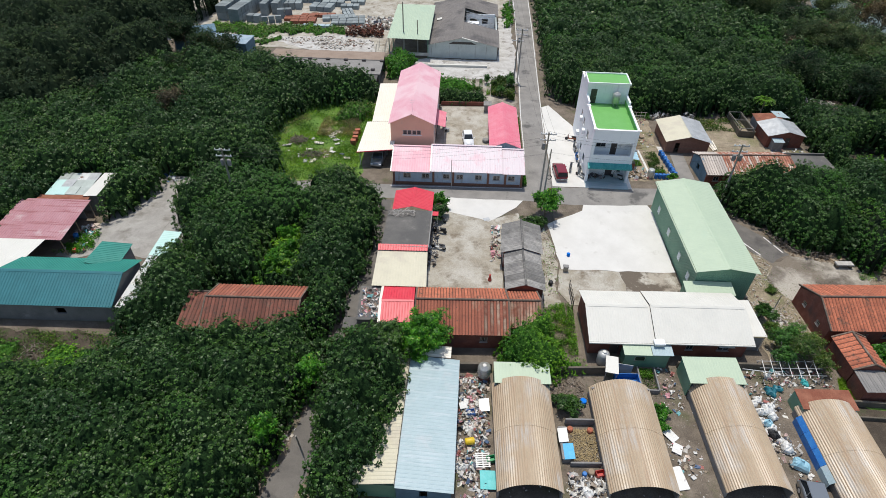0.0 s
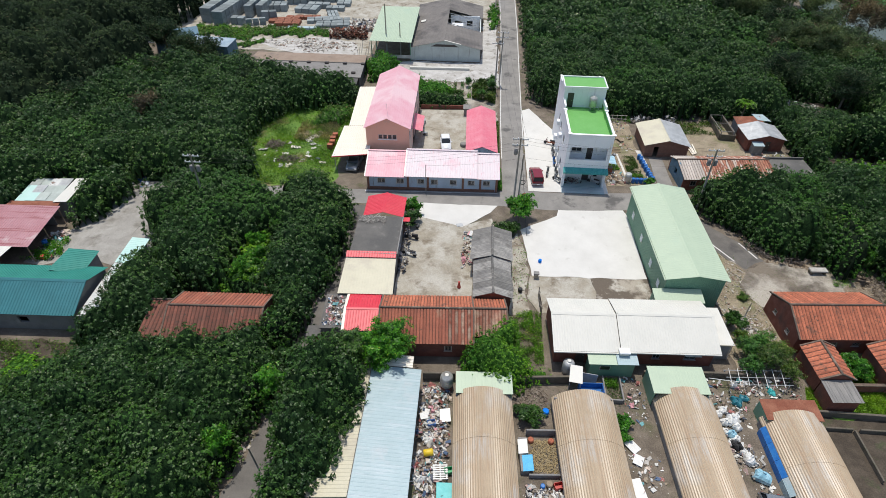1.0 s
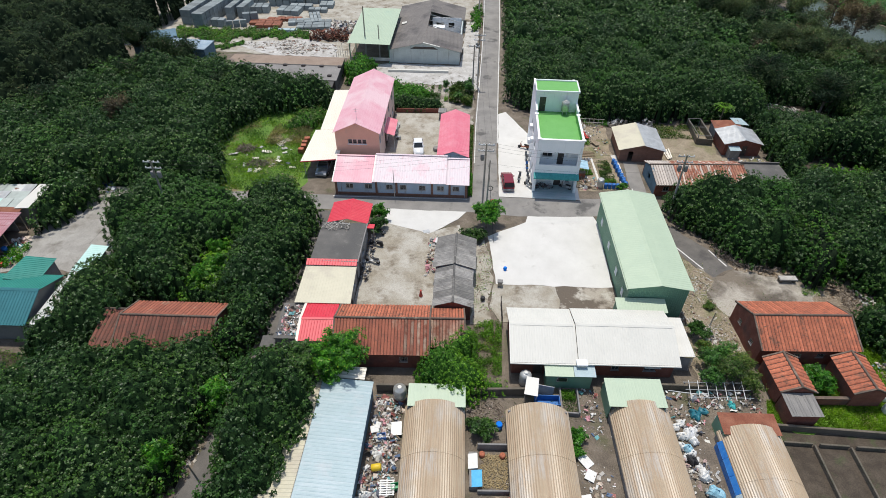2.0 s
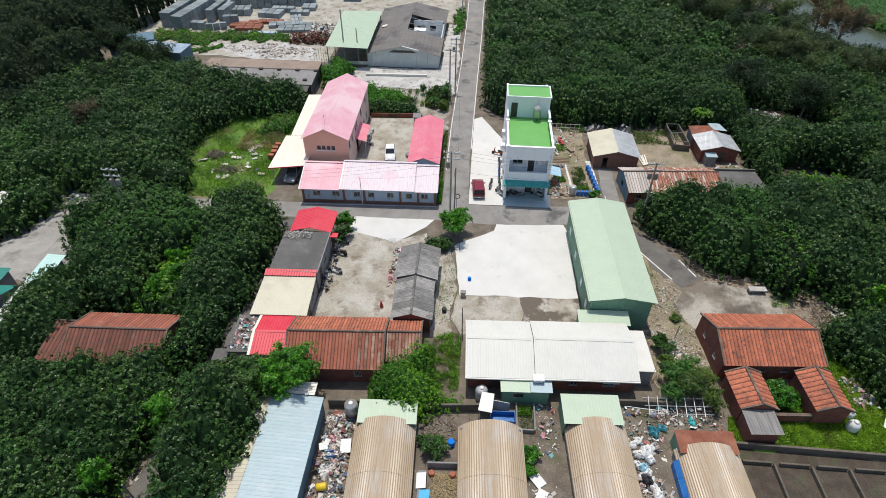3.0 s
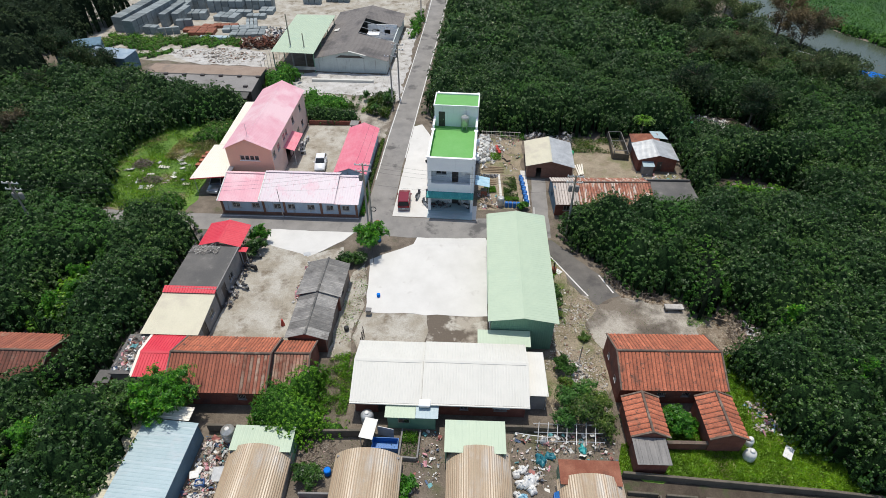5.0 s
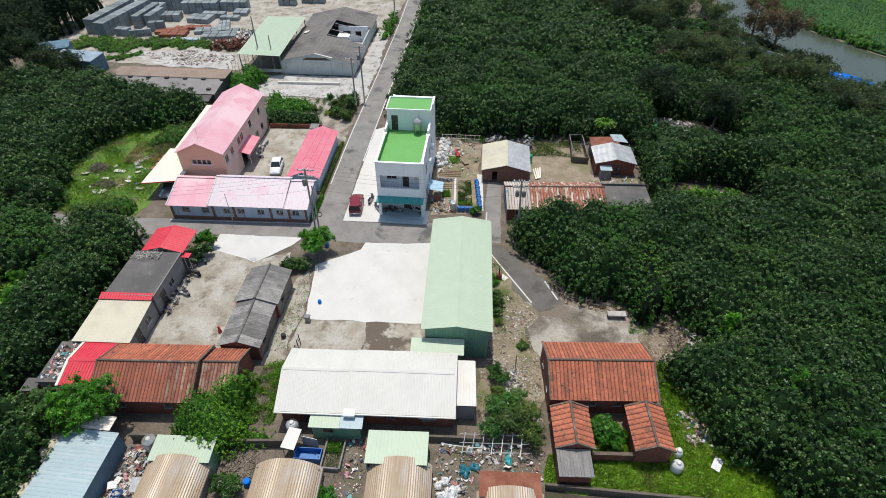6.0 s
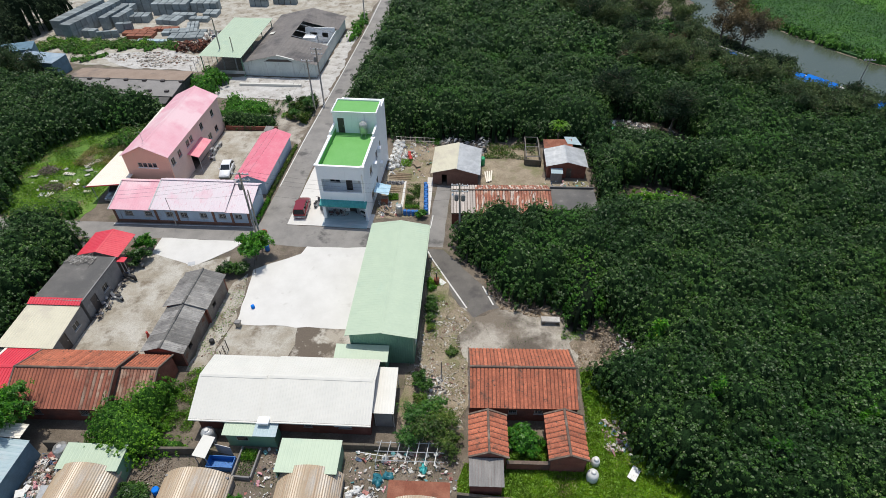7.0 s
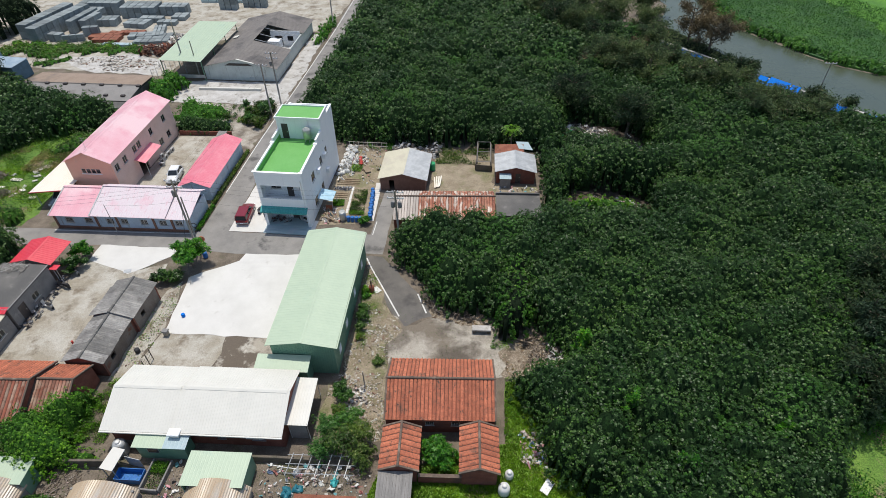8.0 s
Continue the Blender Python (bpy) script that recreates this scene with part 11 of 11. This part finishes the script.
# ---- poles and cables ----
def utility_pole(x, y, h, label, arms=1, box=0, lean=0.0, r=0.15, rz=0):
    t = thing("utility_pole", x, y, 0, rz, label, "pole", "utility poles")
    part("pole", Geo().tube([(0, 0, -0.3), (lean * h, 0, h)], [r, r * 0.62], 10), M_CONPOLE, t)
    for k in range(arms):
        z = h - 0.35 - k * 0.8
        a = part("crossarm", Geo().box(-0.95, 0.95, -0.05, 0.05, z, z + 0.1, pose(lean * h, 0.12, 0)), M_STEEL, t)
        for u in (-0.85, -0.3, 0.3, 0.85):
            part("insulator", Geo().spin([(0.05, z + 0.1), (0.07, z + 0.16), (0.05, z + 0.22), (0.02, z + 0.3)], lean * h + u, 0.12, 0, n=8), M_TRIMWHITE, a)
    for k in range(box):
        part("transformer", Geo().spin([(0.2, 0), (0.24, 0.06), (0.24, 0.7), (0.18, 0.8)], lean * h * 0.8 + (0.38 if k % 2 else -0.38), 0.2, h - 2.4, n=12), M_GREYWALL, t)
    return t


def cable(a, b, sag=0.8, label="thin black overhead cable between poles", r=0.009):
    pts = []
    for i in range(13):
        u = i / 12
        pts.append((a[0] + (b[0] - a[0]) * u, a[1] + (b[1] - a[1]) * u, a[2] + (b[2] - a[2]) * u - sag * 4 * u * (1 - u)))
    g = Geo().tube(pts, r, 4)
    return single("cable", g, M_CABLE, label=label, category="cable", group="overhead cables")


utility_pole(-6.75, -3.95, 10.3, "tall concrete utility pole at the crossing", 2, 1, 0.005)
utility_pole(-6.25, -4.2, 8.2, "shorter concrete utility pole at the crossing", 0, 0, 0.012, 0.12)
utility_pole(-44.4, -9.5, 9.4, "utility pole with transformers above the thicket", 2, 2)
utility_pole(17.3, -1.6, 8.6, "utility pole with transformer beside the lane", 2, 2, -0.02)
utility_pole(-9.1, 30.2, 8.6, "slim utility pole beside the far road", 1, 0)
utility_pole(-8.3, 33.0, 9.4, "utility pole beside the far road", 2, 1)
utility_pole(-30.2, 44.6, 9.5, "dark pole at the open store", 0, 0, 0.0, 0.16)
utility_pole(-27.4, 43.8, 6.5, "dark pole at the open store", 0, 0, 0.0, 0.14)
utility_pole(-9.0, 72.0, 9.0, "utility pole far along the road", 1, 0)
utility_pole(82.6, 44.4, 6.0, "lamp pole on the river bank", 1, 0, 0.0, 0.1)
utility_pole(-27.6, -41.6, 4.2, "leaning thin pole in the alley", 0, 0, -0.06, 0.09)
utility_pole(-18.2, -1.5, 4.4, "thin steel pole against the row of pink roofs", 0, 0, -0.01, 0.05)
utility_pole(16.9, -21.0, 2.2, "short dark post in the gravel", 0, 0, 0, 0.07)
for dx in (-0.8, 0.0, 0.8):
    cable((-6.7 + dx, -3.9, 10.0), (-8.3 + dx, 33.0, 9.1), 0.9)
    cable((-8.3 + dx, 33.0, 9.1), (-9.0 + dx, 72.0, 8.8), 0.9)
    cable((-6.7, -3.9 + dx, 10.0), (17.1, -1.6 + dx, 8.4), 1.0)
    cable((-6.7, -3.9 + dx, 9.2), (-44.4, -9.5 + dx, 9.1), 1.4)
cable((-6.7, -3.9, 7.4), (-18.2, -1.5, 4.3), 0.3)
cable((-6.3, -4.2, 7.6), (-5.2, -9.5, 0.1), 0.0, "yellowish guy wire of the pole", 0.025)
cable((-6.3, -4.2, 7.8), (17.1, -1.6, 6.6), 0.9)
cable((-44.4, -9.5, 8.4), (-50.2, -16.6, 2.7), 0.2)
tyre = thing("tyre", -5.9, -4.15, 4.2, 0, "coil of cable hung on the pole", "cable coil")
part("coil", Geo().tube([(0.32 * math.cos(a * 0.524), 0.0, 0.32 * math.sin(a * 0.524)) for a in range(13)], 0.05, 6), M_BLACK, tyre)
mr = thing("road_mirror", -5.6, -4.3, 0, 30, "round road safety mirror with orange back", "mirror")
part("post", Geo().tube([(0, 0, -0.05), (0, 0, 2.3)], 0.04, 8), M_REDP, mr)
part("mirror_disc", Geo().spin([(0.4, 0.0), (0.42, 0.05), (0.3, 0.1)], n=18, m=pose(0, -0.05, 2.3, 80, 0, 0)), M_TILE, mr)

# ---- river bank ----
BANK = [(55.8, 71.4), (59.8, 66.0), (67.3, 57.9), (72.1, 52.6), (75.8, 48.6), (79.8, 44.4), (83.8, 39.6), (88.2, 34.8), (101.0, 21.6)]
for (x0, y0), (x1, y1) in zip(BANK, BANK[1:]):
    ln, a = math.hypot(x1 - x0, y1 - y0), math.degrees(math.atan2(y1 - y0, x1 - x0))
    bw = thing("bank_wall", x0, y0, 0, a, "low pale concrete wall along the river", "wall", "bank walls")
    part("wall", Geo().chamfer(0, ln, -0.3, 0.3, -0.2, 1.0, 0.06), M_PALEFLOOR, bw)
for x, y, rz, w, d in ((60.7, 64.3, -48, 2.2, 1.2), (63.2, 61.5, -48, 3.0, 1.3), (65.8, 58.7, -48, 2.6, 1.3), (74.6, 48.6, -46, 1.6, 1.9), (76.6, 46.6, -46, 3.6, 2.4), (78.6, 44.6, -46, 1.5, 2.2), (83.6, 38.6, -48, 1.7, 1.6), (87.2, 34.6, -47, 3.2, 1.9)):
    panel("tarpaulin", x, y, 0.6, 36, 0, rz, w, d, M_SKYP, "bright blue tarpaulin along the river bank", "tarpaulin", 0.04)
heap("gap_litter", [(47.0, 19.0), (50.4, 19.4), (50.2, 26.0), (47.4, 29.0), (40.0, 30.6), (39.6, 28.6)], 170, 0.1, 0.8, 0.3, H_PALE, "white litter and broken boards in a gap of the woods", 38, "litter", (0.4, 0.4, 0.2), 0.8)
heap("gap_brush", [(39.0, 30.8), (46.0, 29.6), (50.4, 26.0), (50.8, 20.0), (47.0, 19.6)], 240, 0.4, 1.6, 0.4, H_TWIGS, "fallen branches in a gap of the woods", 39, "branches", (1.0, 0.0, 0.0), 0.5, 0.0, True)
heap("gap_litter", [(40.0, 8.6), (47.6, 7.6), (48.0, 10.2), (41.0, 11.6)], 90, 0.15, 0.9, 0.25, H_PALE, "pale litter and boards in a gap of the woods", 37, "litter")
bag("tarpaulin", 38.6, 27.0, 1.6, 0.6, M_GREENP, "green netting thrown over junk", 31, category="tarpaulin")
bag("tarpaulin", 41.5, 26.4, 1.0, 0.5, M_WHITEP, "white plastic sheeting among litter", 32, category="tarpaulin")


def air_unit(x, y, z, rz):
    t = thing("air_conditioner", x, y, z, rz, "old grey outdoor air conditioner unit in the court", "appliance", "outdoor units")
    part("casing", Geo().chamfer(-0.4, 0.4, -0.15, 0.15, 0, 0.55, 0.02), M_STEEL, t)
    part("fan_grille", Geo().spin([(0.22, 0.0), (0.22, 0.02), (0.05, 0.03)], n=14, m=pose(-0.12, -0.15, 0.28, 90)), M_DARKDOOR, t)


for x, y, z, rz in ((-20.3, 14.6, 0.05, 80), (-20.2, 15.6, 0.05, 95), (-20.3, 16.6, 0.05, 88), (-20.3, 15.0, 0.6, 84), (-19.8, 13.6, 0.05, 20), (-20.2, 17.6, 0.05, 92)):
    air_unit(x, y, z, rz)
